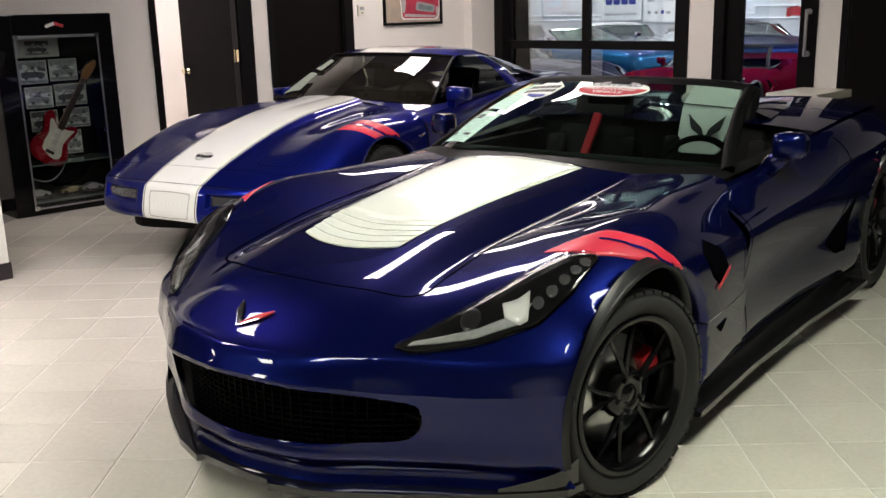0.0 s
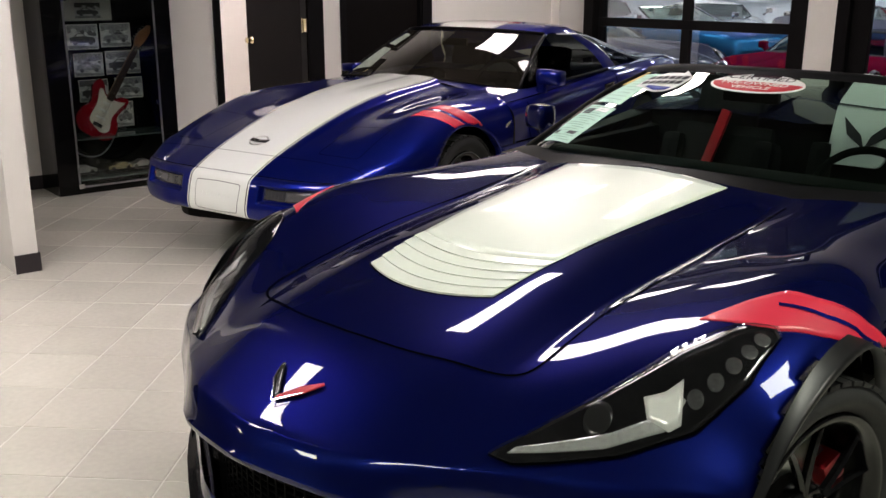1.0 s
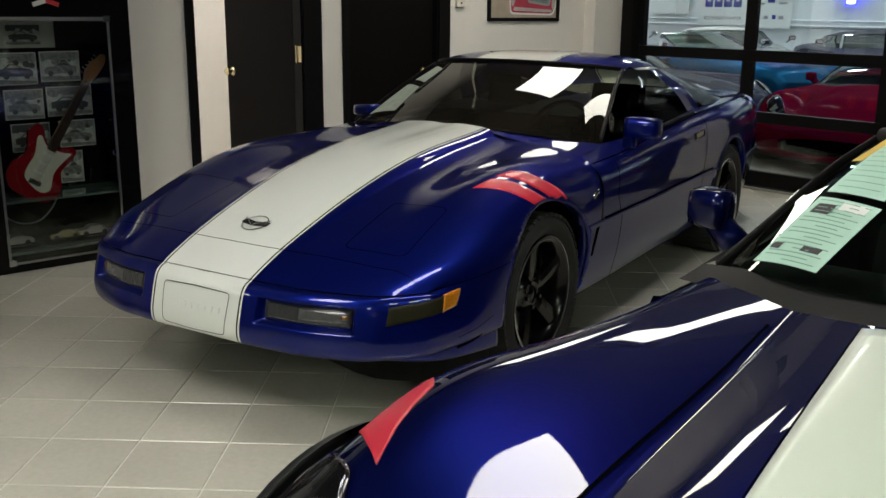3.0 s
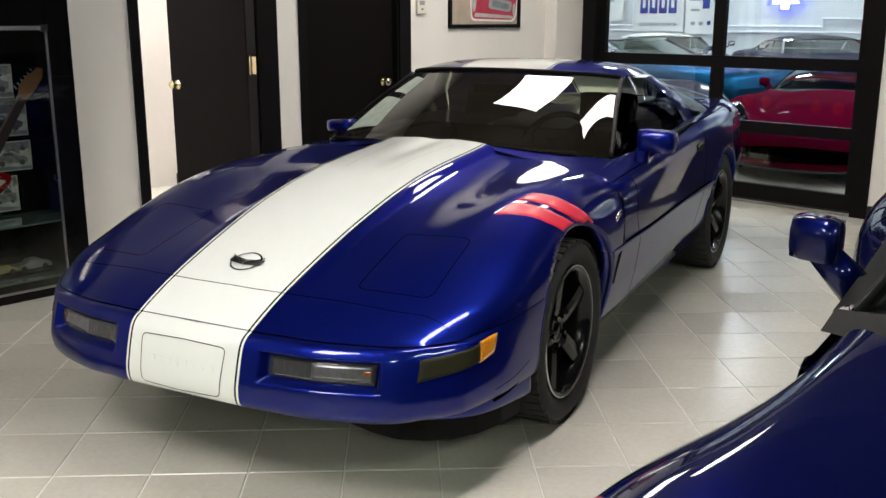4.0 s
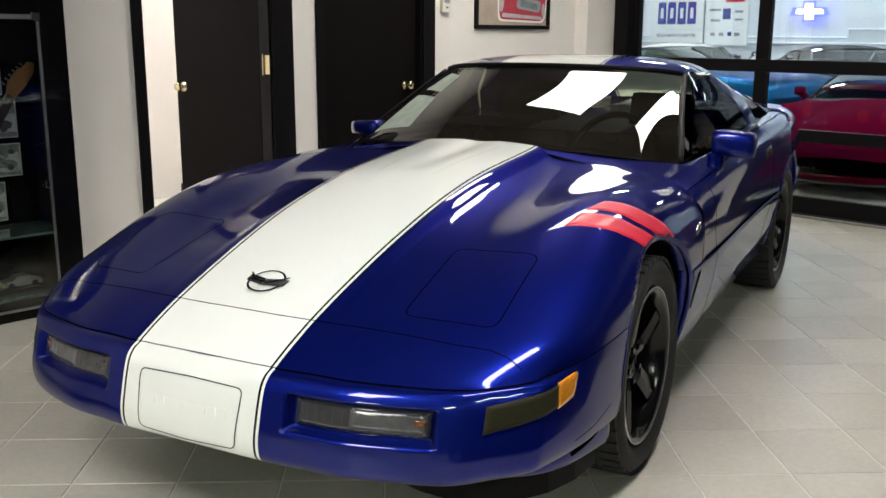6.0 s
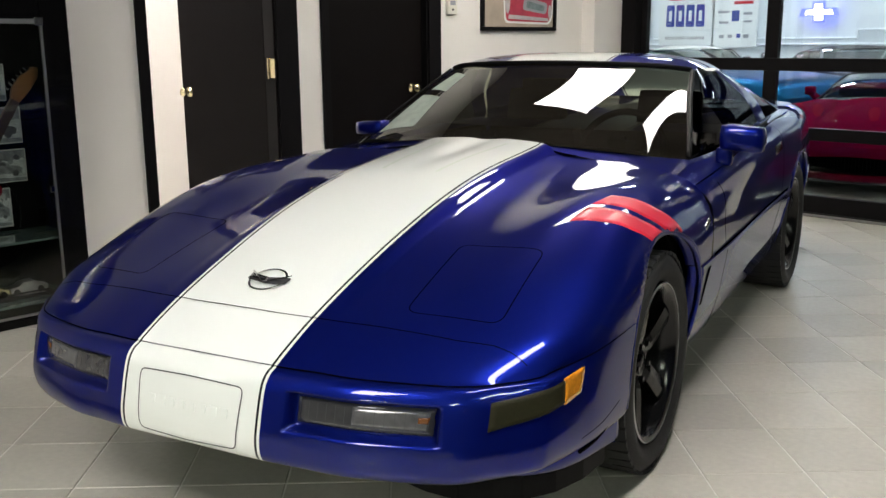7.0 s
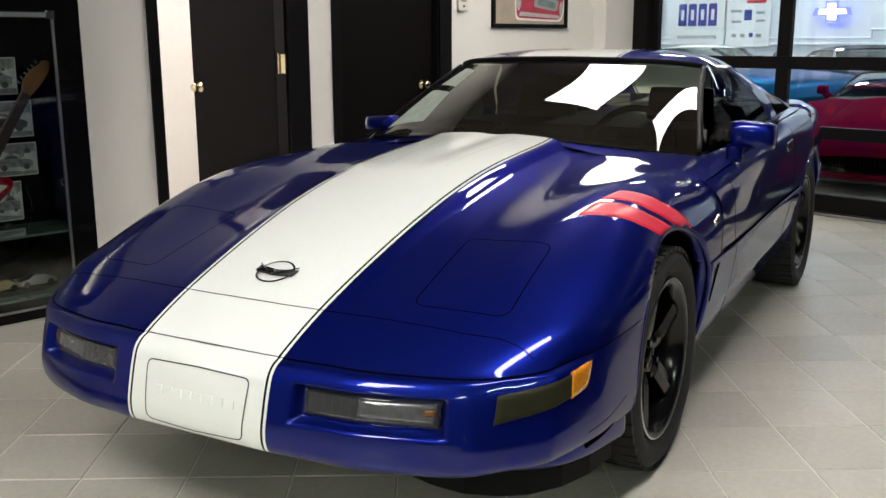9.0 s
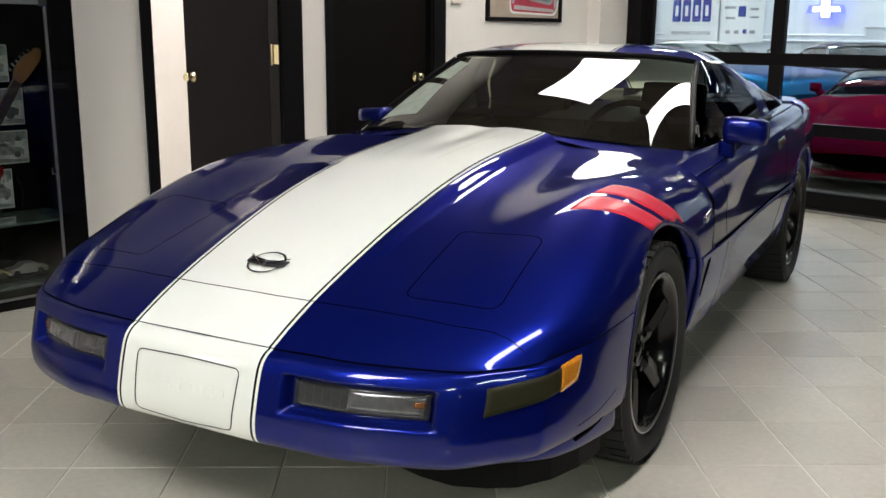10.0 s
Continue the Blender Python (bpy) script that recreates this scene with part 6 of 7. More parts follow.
# ---- wall things ----
M["print_red"] = material("printed_red", (0.42, 0.03, 0.06), 0.5, vary=0.5, scale=14)
M["pale_ink"] = material("pale_print", (0.45, 0.42, 0.42), 0.5, vary=0.3, scale=30)
M["teal_ink"] = material("printed_grey_green", (0.14, 0.20, 0.20), 0.5, vary=0.6, scale=40)
def picture():
    p = empty("framed_picture", room(WALL_U, 3.365, 1.328), "black-framed print of a red classic car front", "picture")
    w, h = 0.415, 0.56
    bm = bmesh.new()
    for a in ((-w, w, 0, 0.028), (-w, w, h - 0.028, h)):
        add_box(bm, 0.001, 0.024, a[0], a[1], a[2], a[3], 0.003)
    for a in ((-w, -w + 0.028), (w - 0.028, w)):
        add_box(bm, 0.001, 0.024, a[0], a[1], 0.028, h - 0.028, 0.003)
    part("frame", bm, M["black_trim"], p)
    box("print", 0.001, 0.008, -w + 0.028, w - 0.028, 0.028, h - 0.028, M["tan"], p)

    def flat(name, outline, mat, lift):
        bm = bmesh.new()
        add_prism(bm, outline, 0.001, Matrix(((0, 0, 1, lift), (1, 0, 0, 0), (0, 1, 0, 0), (0, 0, 0, 1))))
        part(name, bm, mat, p)

    flat("printed_outline", rounded([(-0.165, 0.055), (0.35, 0.045), (0.385, 0.12), (0.385, 0.52), (-0.11, 0.52), (-0.20, 0.38), (-0.175, 0.20)], 0.04), M["paper"], 0.0085)
    flat("printed_car", rounded([(-0.150, 0.07), (0.335, 0.06), (0.37, 0.13), (0.37, 0.505), (-0.10, 0.505), (-0.185, 0.375), (-0.16, 0.20)], 0.04), M["print_red"], 0.0100)
    flat("printed_hood", [(0.02, 0.30), (0.30, 0.28), (0.28, 0.50), (0.06, 0.50)], M["red_ink"], 0.0115)
    flat("printed_grille", rounded([(0.03, 0.15), (0.30, 0.12), (0.32, 0.20), (0.05, 0.245)], 0.03), M["grey_ink"], 0.0118)
    flat("printed_grille_mesh", rounded([(0.07, 0.165), (0.27, 0.14), (0.28, 0.18), (0.08, 0.215)], 0.015), M["teal_ink"], 0.0132)
    flat("printed_bumper", rounded([(-0.13, 0.085), (0.33, 0.07), (0.33, 0.092), (-0.12, 0.115)], 0.008), M["pale_ink"], 0.0118)
    n = 18
    for x, z, rx, rz, mat in ((-0.135, 0.24, 0.030, 0.12, "pale_ink"), (-0.02, 0.33, 0.035, 0.045, "pale_ink"), (0.345, 0.14, 0.02, 0.05, "pale_ink"), (0.16, 0.27, 0.012, 0.012, "paper")):
        flat("printed_lamp", [(x + rx * math.cos(2 * math.pi * k / n), z + rz * math.sin(2 * math.pi * k / n)) for k in range(n)], M[mat], 0.0120)


picture()


def thermostat():
    t = empty("thermostat", room(WALL_U, 2.655, 1.49), "small white wall thermostat", "thermostat")
    box("body", 0.001, 0.026, -0.045, 0.045, -0.055, 0.055, M["cream"], t, 0.006)
    box("display", 0.0262, 0.0275, -0.025, 0.025, 0.005, 0.035, M["grey_ink"], t)
    box("button", 0.0262, 0.030, -0.008, 0.008, -0.03, -0.018, M["ink"], t, 0.001)


thermostat()


# ---- the display case ----
def display_case():
    c = empty("display_case", room(-2.05, -0.625, 0), "glossy black display cabinet with a glass door and aluminium trim", "cabinet")
    hw, top, d = 0.455, 1.52, -0.36
    box("back_panel", d, d + 0.02, -hw, hw, 0.0, top, M["case_black"], c)
    for a, b, n in ((-hw, -hw + 0.04, "side_panel"), (hw - 0.04, hw, "side_panel")):
        box(n, d + 0.02, -0.02, a, b, 0.0, top, M["case_black"], c)
    for a, b, n in ((top - 0.05, top, "top"), (0.0, 0.04, "base")):
        box(n, d + 0.02, -0.02, -hw + 0.04, hw - 0.04, a, b, M["case_black"], c)
    # front frame
    for n, a in (("front_post", (-hw, -0.315, 0, top)), ("front_post", (0.335, hw, 0, top)), ("front_header", (-0.315, 0.335, 1.365, top)), ("front_foot", (-0.315, 0.335, 0, 0.045))):
        box(n, -0.02, 0.012, a[0], a[1], a[2], a[3], M["case_black"], c, 0.006)
    # glass door with thin aluminium rails
    door = empty("glass_door", pose(0.0, 0, 0))
    door.parent = c
    box("pane", 0.004, 0.010, -0.312, 0.332, 0.05, 1.36, M["glass"], door)
    for n, a in (("rail", (-0.315, 0.335, 1.345, 1.365)), ("rail", (-0.315, 0.335, 0.046, 0.058)), ("stile", (-0.315, -0.303, 0.058, 1.345)), ("stile", (0.323, 0.335, 0.058, 1.345))):
        box(n, 0.0125, 0.018, a[0], a[1], a[2], a[3], M["case_trim"], door)
    for y in (-0.30, 0.32):
        for z in (0.06, 1.355):
            box("pivot", 0.018, 0.026, y - 0.02, y + 0.02, z - 0.018, z + 0.018, M["chrome"], door, 0.003)
    box("lock", 0.018, 0.03, 0.30, 0.318, 0.60, 0.63, M["chrome"], door, 0.003)
    # header badge
    for y, m, tilt in ((-0.03, "paper", 18), (0.035, "red_ink", -18)):
        bm = bmesh.new()
        add_box(bm, 0.0, 0.003, -0.038, 0.038, -0.012, 0.012, 0.002, pose(0.0125, y, 1.44, tilt))
        part("header_badge", bm, M[m], c)
    box("glass_shelf", d + 0.02, -0.03, -hw + 0.04, hw - 0.04, 0.375, 0.385, M["shelf_glass"], c)
    box("glass_shelf", d + 0.02, -0.03, -hw + 0.04, hw - 0.04, 0.085, 0.095, M["shelf_glass"], c)
    return c


M["case_trim"] = material("dull_aluminium_trim", (0.34, 0.34, 0.35), 0.35, metal=1.0)
M["shelf_glass"] = material("green_glass_edge", (0.35, 0.45, 0.42), 0.1, transmit=0.6, coat=0.5)
display_case()


def in_case(y, z, x=-0.33):
    return room(-2.05 + x, -0.625 + y, z)


PHOTOS = [(-0.023, 1.265, 0.335, 0.135, 0.5), (-0.077, 1.078, 0.215, 0.168, 0.9), (0.167, 1.085, 0.215, 0.160, 1.3), (-0.051, 0.878, 0.205, 0.158, 1.8), (0.205, 0.885, 0.250, 0.160, 0.7), (0.235, 0.695, 0.200, 0.145, 2.0), (-0.030, 0.690, 0.205, 0.150, 0.6), (0.185, 0.500, 0.125, 0.175, 2.6)]
M["photo_border"] = material("aged_photo_border", (0.72, 0.70, 0.64), 0.5, vary=0.1, scale=12)
M["photo_dark"] = material("dark_photo_tone", (0.09, 0.09, 0.09), 0.35, vary=0.9, scale=60)
M["photo_mid"] = material("middle_photo_tone", (0.27, 0.27, 0.27), 0.35, vary=0.95, scale=45)
M["photo_light"] = material("light_photo_tone", (0.62, 0.62, 0.60), 0.35, vary=0.6, scale=22)
ON_WALL = Matrix(((0, 0, 1, 0), (1, 0, 0, 0), (0, 1, 0, 0), (0, 0, 0, 1)))


def photograph(y, z, w, h, tone):
    """A pinned print: trees above, pale ground, one car in side view with its windows and wheels."""
    p = empty("photograph", in_case(y, z), "black and white car photograph with a white border", "photograph", "photographs in the display case")
    box("paper", -0.001, 0.001, -w / 2 - 0.005, w / 2 + 0.005, -h / 2 - 0.005, h / 2 + 0.005, M["photo_border"], p)
    if w > 0.3:
        w, h = w * 0.55, h * 0.80
    box("print", 0.001, 0.002, -w / 2, w / 2, -h / 2, h / 2, M["photo_light"], p)
    rng = random.Random(int(tone * 100))

    def ink(name, pts, mat, lift):
        bm = bmesh.new()
        add_prism(bm, [(a * w, b * h) for a, b in pts], 0.0004, Matrix.Translation((lift, 0, 0)) @ ON_WALL)
        part(name, bm, M[mat], p)

    line = [(-0.5 + k / 14, 0.14 + 0.14 * rng.random()) for k in range(15)]
    ink("printed_trees", [(-0.5, 0.5)] + line + [(0.5, 0.5)], "photo_mid" if tone > 0.6 else "photo_dark", 0.0022)
    f = -1 if rng.random() < 0.5 else 1
    body = [(-0.42, -0.24), (0.40, -0.26), (0.43, -0.10), (0.34, -0.02), (0.14, 0.02), (0.02, 0.15), (-0.18, 0.16), (-0.30, 0.02), (-0.43, -0.02)]
    ink("printed_car", [(f * a, b) for a, b in body], "photo_dark" if tone < 1.15 else "photo_mid", 0.0028)
    ink("printed_window", [(f * a, b) for a, b in ((-0.24, 0.03), (0.09, 0.03), (0.0, 0.12), (-0.16, 0.13))], "photo_light" if tone < 1.15 else "photo_dark", 0.0034)
    for c in (-0.26, 0.26):
        ink("printed_wheel", [(c + 0.075 * math.cos(q * math.pi / 5), -0.25 + 0.075 * w / h * math.sin(q * math.pi / 5)) for q in range(10)], "photo_dark", 0.0034)
    for _ in range(5):
        a, b, r = rng.uniform(-0.40, 0.40), rng.uniform(-0.02, 0.40), rng.uniform(0.05, 0.11)
        ink("printed_bush", [(max(-0.5, min(0.5, a + r * (0.7 + 0.5 * rng.random()) * math.cos(q * 0.9))), max(-0.5, min(0.5, b + 1.3 * r * (0.6 + 0.5 * rng.random()) * math.sin(q * 0.9)))) for q in range(7)], rng.choice(("photo_dark", "photo_light", "photo_mid")), 0.0025)
    ink("printed_shadow", [(-0.5, -0.5), (0.5, -0.5), (0.5, -0.36 - 0.08 * rng.random()), (-0.5, -0.34)], "photo_mid", 0.0022)


for spot in PHOTOS:
    photograph(*spot)


def guitar():
    g = empty("electric_guitar", in_case(-0.155, 0.388, -0.15) @ Matrix.Rotation(radians(-32), 4, "X") @ Matrix.Scale(0.94, 4), "red electric guitar with white pickguard leaning in the case", "guitar")
    up = Matrix(((0, 0, 1, 0), (1, 0, 0, 0), (0, 1, 0, 0), (0, 0, 0, 1)))

    def slab(name, pts, depth, mat, lift, bevel=0.0):
        bm = bmesh.new()
        add_prism(bm, pts, depth, Matrix.Translation((lift, 0, 0)) @ up)
        if bevel:
            bmesh.ops.bevel(bm, geom=[e for e in bm.edges if abs((e.verts[0].co - e.verts[1].co).x) < 1e-5], offset=bevel, segments=2, affect="EDGES")
        return part(name, bm, mat, g, smooth=False)

    ctrl = [(0.0, 0.0), (-0.10, 0.01), (-0.165, 0.07), (-0.165, 0.16), (-0.125, 0.225), (-0.135, 0.29), (-0.165, 0.36), (-0.135, 0.425), (-0.085, 0.40), (-0.045, 0.345), (0.03, 0.335), (0.07, 0.37), (0.125, 0.385), (0.145, 0.345), (0.125, 0.27), (0.115, 0.215), (0.155, 0.15), (0.155, 0.06), (0.10, 0.01)]
    loop = ctrl + ctrl[:3]
    pts = [tuple(p) for p in spline(loop, np.linspace(1, len(ctrl) + 1, 73)[:-1])]
    slab("body", pts, 0.044, M["guitar_red"], 0.0, 0.007)
    guard = [(-0.06, 0.10), (0.05, 0.06), (0.10, 0.10), (0.075, 0.20), (0.10, 0.30), (0.115, 0.345), (0.06, 0.33), (-0.03, 0.325), (-0.085, 0.365), (-0.105, 0.345), (-0.075, 0.25), (-0.08, 0.16)]
    gl = guard + guard[:3]
    slab("pickguard", [tuple(p) for p in spline(gl, np.linspace(1, len(guard) + 1, 49)[:-1])], 0.003, M["cream"], 0.0445)
    for k, z in enumerate((0.15, 0.21, 0.27)):
        bm = bmesh.new()
        add_box(bm, 0.0478, 0.055, -0.042, 0.034, z, z + 0.018, 0.004)
        part("pickup", bm, M["paper"], g)
    bm = bmesh.new()
    add_box(bm, 0.046, 0.056, -0.04, 0.035, 0.085, 0.115, 0.003)
    part("bridge", bm, M["chrome"], g)
    slab("neck", [(-0.030, 0.31), (0.024, 0.31), (0.020, 0.78), (-0.022, 0.78)], 0.022, M["maple"], 0.030)
    slab("fretboard", [(-0.030, 0.31), (0.024, 0.31), (0.020, 0.78), (-0.022, 0.78)], 0.004, M["rosewood"], 0.0521)
    head = [(-0.022, 0.78), (0.020, 0.78), (0.030, 0.81), (0.040, 0.86), (0.045, 0.93), (0.025, 0.975), (-0.005, 0.965), (-0.005, 0.94), (-0.03, 0.90), (-0.04, 0.83)]
    slab("headstock", rounded(head, 0.010, 3), 0.015, M["maple"], 0.030)
    for k in range(6):
        bm = bmesh.new()
        add_rod(bm, (0.036, -0.045 + 0.006 * k, 0.815 + 0.025 * k), (0.036, -0.065 + 0.006 * k, 0.82 + 0.025 * k), 0.006, 8)
        part("tuning_peg", bm, M["chrome"], g)
    for k in range(6):
        bm = bmesh.new()
        add_rod(bm, (0.060, -0.022 + 0.0075 * k, 0.10), (0.0585, -0.018 + 0.006 * k, 0.80), 0.0006, 4)
        part("string", bm, M["black_trim"], g)


guitar()


def case_trinkets():
    for y, label, kind in ((-0.22, "small scale model car on a dark base", 0), (0.05, "small brass scale model on a stand", 1), (0.22, "small scale model car on a dark base", 0)):
        t = empty("model_car", in_case(y, 0.095, -0.17), label, "model", "models in the display case")
        box("stand", -0.05, 0.05, -0.11, 0.11, 0.0, 0.018, M["gloss_black"], t, 0.003)
        bm = bmesh.new()
        side = [(-0.09, 0.0), (0.09, 0.0), (0.092, 0.02), (0.06, 0.026), (0.035, 0.045), (-0.02, 0.046), (-0.045, 0.028), (-0.09, 0.024)]
        add_prism(bm, side, 0.07, Matrix(((0, 0, 1, -0.035), (1, 0, 0, 0), (0, 1, 0, 0.030), (0, 0, 0, 1))))
        part("body", bm, M["brass"] if kind else M["steel"], t)
        for sy in (-0.055, 0.055):
            for sx in (-0.038, 0.030):
                bm = bmesh.new()
                add_rod(bm, (sx, sy, 0.034), (sx + 0.008, sy, 0.034), 0.015, 12)
                part("wheel", bm, M["rubber"], t)


case_trinkets()
bm = bmesh.new()
add_tube(bm, [(-0.16, -0.30, 0.372), (-0.14, -0.28, 0.30), (-0.12, -0.20, 0.245), (-0.12, -0.10, 0.245), (-0.14, -0.02, 0.30), (-0.15, 0.03, 0.372)], 0.004, 8)
tagged(part("cable", bm, M["grey_ink"], None, m=room(-2.05, -0.625, 0), smooth=True), "grey cable hanging in a loop below the glass shelf", "cable")


# ---- table by the north wall ----
def low_table():
    t = empty("side_table", room(1.83, 3.80, 0), "white-topped table on black legs", "table")
    box("tabletop", -0.21, 0.21, -0.30, 0.30, 0.715, 0.775, M["cream"], t, 0.006)
    box("apron", -0.18, 0.18, -0.26, 0.26, 0.64, 0.714, M["black_trim"], t)
    for x in (-0.16, 0.16):
        for y in (-0.25, 0.25):
            box("leg", x - 0.025, x + 0.025, y - 0.025, y + 0.025, 0.004, 0.64, M["black_trim"], t, 0.003)


low_table()


# ---- the hall beyond the glass ----
FAR_V = 13.3
bm = bmesh.new()
add_box(bm, -12.0, 9.0, FAR_V, FAR_V + 0.15, 0, 4.2)
structure("wall_far", bm, M["white_wall"], "bluish white block wall of the car hall", category="wall")
for n, a in (("wall_hall_west", (-12.15, -12.0, GLASS_V + 0.16, FAR_V)), ("wall_hall_east", (9.0, 9.15, GLASS_V + 0.16, FAR_V))):
    bm = bmesh.new()
    add_box(bm, *a, 0, 4.2)
    structure(n, bm, M["white_wall"], "white hall wall", category="wall")
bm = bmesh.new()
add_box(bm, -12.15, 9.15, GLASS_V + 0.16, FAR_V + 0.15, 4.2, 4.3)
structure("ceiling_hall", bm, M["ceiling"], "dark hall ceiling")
bm = bmesh.new()
add_box(bm, -12.0, 9.0, GLASS_V + 0.16, GLASS_V + 0.20, CEIL, 4.2)
add_box(bm, -12.0, -2.57, GLASS_V + 0.165, GLASS_V + 0.20, 0, CEIL)
structure("wall_hall_south", bm, M["white_wall"], "white hall wall", category="wall")
bm = bmesh.new()
add_box(bm, -12.0, 9.0, FAR_V - 4.0, FAR_V, -0.10, -0.002)
structure("floor_hall", bm, M["hall_floor"], "grey sealed concrete hall floor")


def hall_light(u, v):
    t = empty("hall_light", room(u, v, 4.12), "short white high-bay hall light", "light", "hall lights")
    box("tube", -0.32, 0.32, -0.15, 0.15, -0.03, -0.005, M["cool_light"], t)
    box("housing", -0.37, 0.37, -0.19, 0.19, -0.005, 0.075, M["ceiling"], t, 0.005)


M["cool_light"] = material("cool_light_panel", (0.86, 0.94, 1.0), 0.5, emit=105.0)
for u in (-8.5, -4.5, -0.5, 3.5):
    for v in (6.6, 9.2, 11.9):
        hall_light(u, v)


def banner(u0, u1, z0, z1, label):
    b = empty("wall_banner", room((u0 + u1) / 2, FAR_V - 0.095, z0), label, "banner")
    box("sheet", -(u1 - u0) / 2, (u1 - u0) / 2, 0.0, 0.008, 0, z1 - z0, M["paper"], b)
    return b


def words(parent, text, size, x, z, mat, y=-0.003):
    cu = bpy.data.curves.new("lettering", "FONT")
    cu.body, cu.size, cu.align_x, cu.extrude = text, size, "CENTER", 0.001
    cu.materials.append(mat)
    o = new("lettering", cu)
    o.parent = parent
    o.matrix_basis = pose(x, y, z, 90)
    return o


def shape(parent, name, outline, mat, y=-0.004, depth=0.002):
    bm = bmesh.new()
    add_prism(bm, outline, depth, Matrix(((1, 0, 0, 0), (0, 0, -1, y), (0, 1, 0, 0), (0, 0, 0, 1))))
    return part(name, bm, mat, parent)


b = banner(-7.52, -6.46, 1.16, 2.75, "white club banner with dark blue lettering")
words(b, "SOUTHEAST CHAPTER", 0.078, 0, 0.10, M["ink"])
for k in range(4):
    x = -0.30 + k * 0.20
    shape(b, "logo_letter_shape", rounded([(x - 0.085, 0.32), (x + 0.085, 0.32), (x + 0.078, 0.70), (x - 0.078, 0.70)], 0.03), M["blue_ink"])
    shape(b, "logo_letter_hole", rounded([(x - 0.03, 0.42), (x + 0.03, 0.42), (x + 0.03, 0.60), (x - 0.03, 0.60)], 0.01), M["paper"], -0.0065, 0.001)
shape(b, "logo_flag", rounded([(-0.36, 0.78), (-0.04, 0.78), (-0.02, 1.10), (-0.38, 1.10)], 0.06), M["red_ink"])
shape(b, "logo_flag", rounded([(0.04, 0.78), (0.38, 0.78), (0.36, 1.10), (0.02, 1.10)], 0.06), M["ink"])
b = banner(-6.42, -5.62, 1.12, 2.8, "white sponsor banner with small logos")
for x, z, w, h, m in ((-0.3, 1.0, 0.34, 0.13, "ink"), (0.2, 1.02, 0.5, 0.07, "red_ink"), (0.2, 0.9, 0.5, 0.06, "red_ink"), (-0.32, 0.72, 0.3, 0.05, "grey_ink"), (0.0, 0.55, 0.2, 0.22, "blue_ink"), (0.32, 0.68, 0.22, 0.05, "grey_ink"),
                      (-0.3, 0.5, 0.25, 0.05, "grey_ink"), (0.33, 0.52, 0.22, 0.04, "grey_ink"), (-0.35, 0.2, 0.12, 0.07, "grey_ink"), (-0.12, 0.2, 0.12, 0.07, "grey_ink"), (0.1, 0.2, 0.1, 0.09, "blue_ink"), (0.3, 0.2, 0.14, 0.07, "grey_ink")):
    x, w = x * 0.7, w * 0.7
    shape(b, "logo_bar", [(x - w / 2, z * 0.8), (x + w / 2, z * 0.8), (x + w / 2, z * 0.8 + h * 0.8), (x - w / 2, z * 0.8 + h * 0.8)], M[m])
b = banner(-8.6, -7.75, 1.35, 2.7, "white notice banner on the far wall")
for x, z, w, h, m in ((0.0, 0.35, 0.06, 0.6, "grey_ink"), (0.12, 0.35, 0.2, 0.05, "grey_ink"), (-0.2, 0.6, 0.25, 0.2, "red_ink")):
    shape(b, "logo_bar", [(x - w / 2, z), (x + w / 2, z), (x + w / 2, z + h), (x - w / 2, z + h)], M[m])

# conduit along the far wall
c = empty("wall_conduit", room(0, FAR_V - 0.05, 0), "white painted conduit along the hall wall", "pipe")
bm = bmesh.new()
for a, d in (((-11, 0, 1.27), (-3.95, 0, 1.26)), ((-3.95, 0, 1.26), (-3.95, 0, 1.39)), ((-3.95, 0, 1.39), (8, 0, 1.39)), ((-11, 0, 1.17), (8, 0, 1.17))):
    add_rod(bm, a, d, 0.02, 8)
part("pipe", bm, M["white_wall"], c)

# neon sign as a plain crossed bar shape
n = empty("neon_sign", room(-4.57, FAR_V - 0.10, 1.66) @ Matrix.Scale(0.52, 4), "lit white and blue neon sign, a cross of two slanted bars", "sign")
shape(n, "outer_shape", [(-0.62, -0.10), (-0.20, -0.10), (-0.20, -0.30), (0.20, -0.30), (0.20, -0.10), (0.62, -0.10), (0.54, 0.14), (0.18, 0.14), (0.18, 0.34), (-0.22, 0.34), (-0.22, 0.14), (-0.54, 0.14)], M["neon_blue"], 0.0, 0.03)
shape(n, "inner_shape", [(-0.42, -0.05), (-0.12, -0.05), (-0.12, -0.22), (0.14, -0.22), (0.14, -0.05), (0.46, -0.05), (0.40, 0.09), (0.11, 0.09), (0.11, 0.26), (-0.14, 0.26), (-0.14, 0.09), (-0.38, 0.09)], M["neon"], -0.032, 0.02)

# flag
f = empty("wall_flag", room(-3.0, FAR_V - 0.05, 1.17) @ Matrix.Diagonal((0.70, 1, 1.05, 1)), "hanging red and white striped flag", "flag")
for k in range(7):
    verts, faces = [], []
    for i in range(13):
        x = -0.45 + 0.9 * i / 12
        y = 0.03 * math.sin(i * 1.1)
        z0, z1 = k * 0.16, (k + 1) * 0.16
        sag = 0.05 * math.sin(i * 0.5)
        verts += [(x, y, z0 + sag), (x, y, z1 + sag), (x, y + 0.006, z0 + sag), (x, y + 0.006, z1 + sag)]
        if i:
            a = 4 * (i - 1)
            faces += [(a, a + 4, a + 5, a + 1), (a + 2, a + 3, a + 7, a + 6)]
    link("stripe", verts, faces, M["red_ink"] if k % 2 == 0 else M["paper"], f, True)


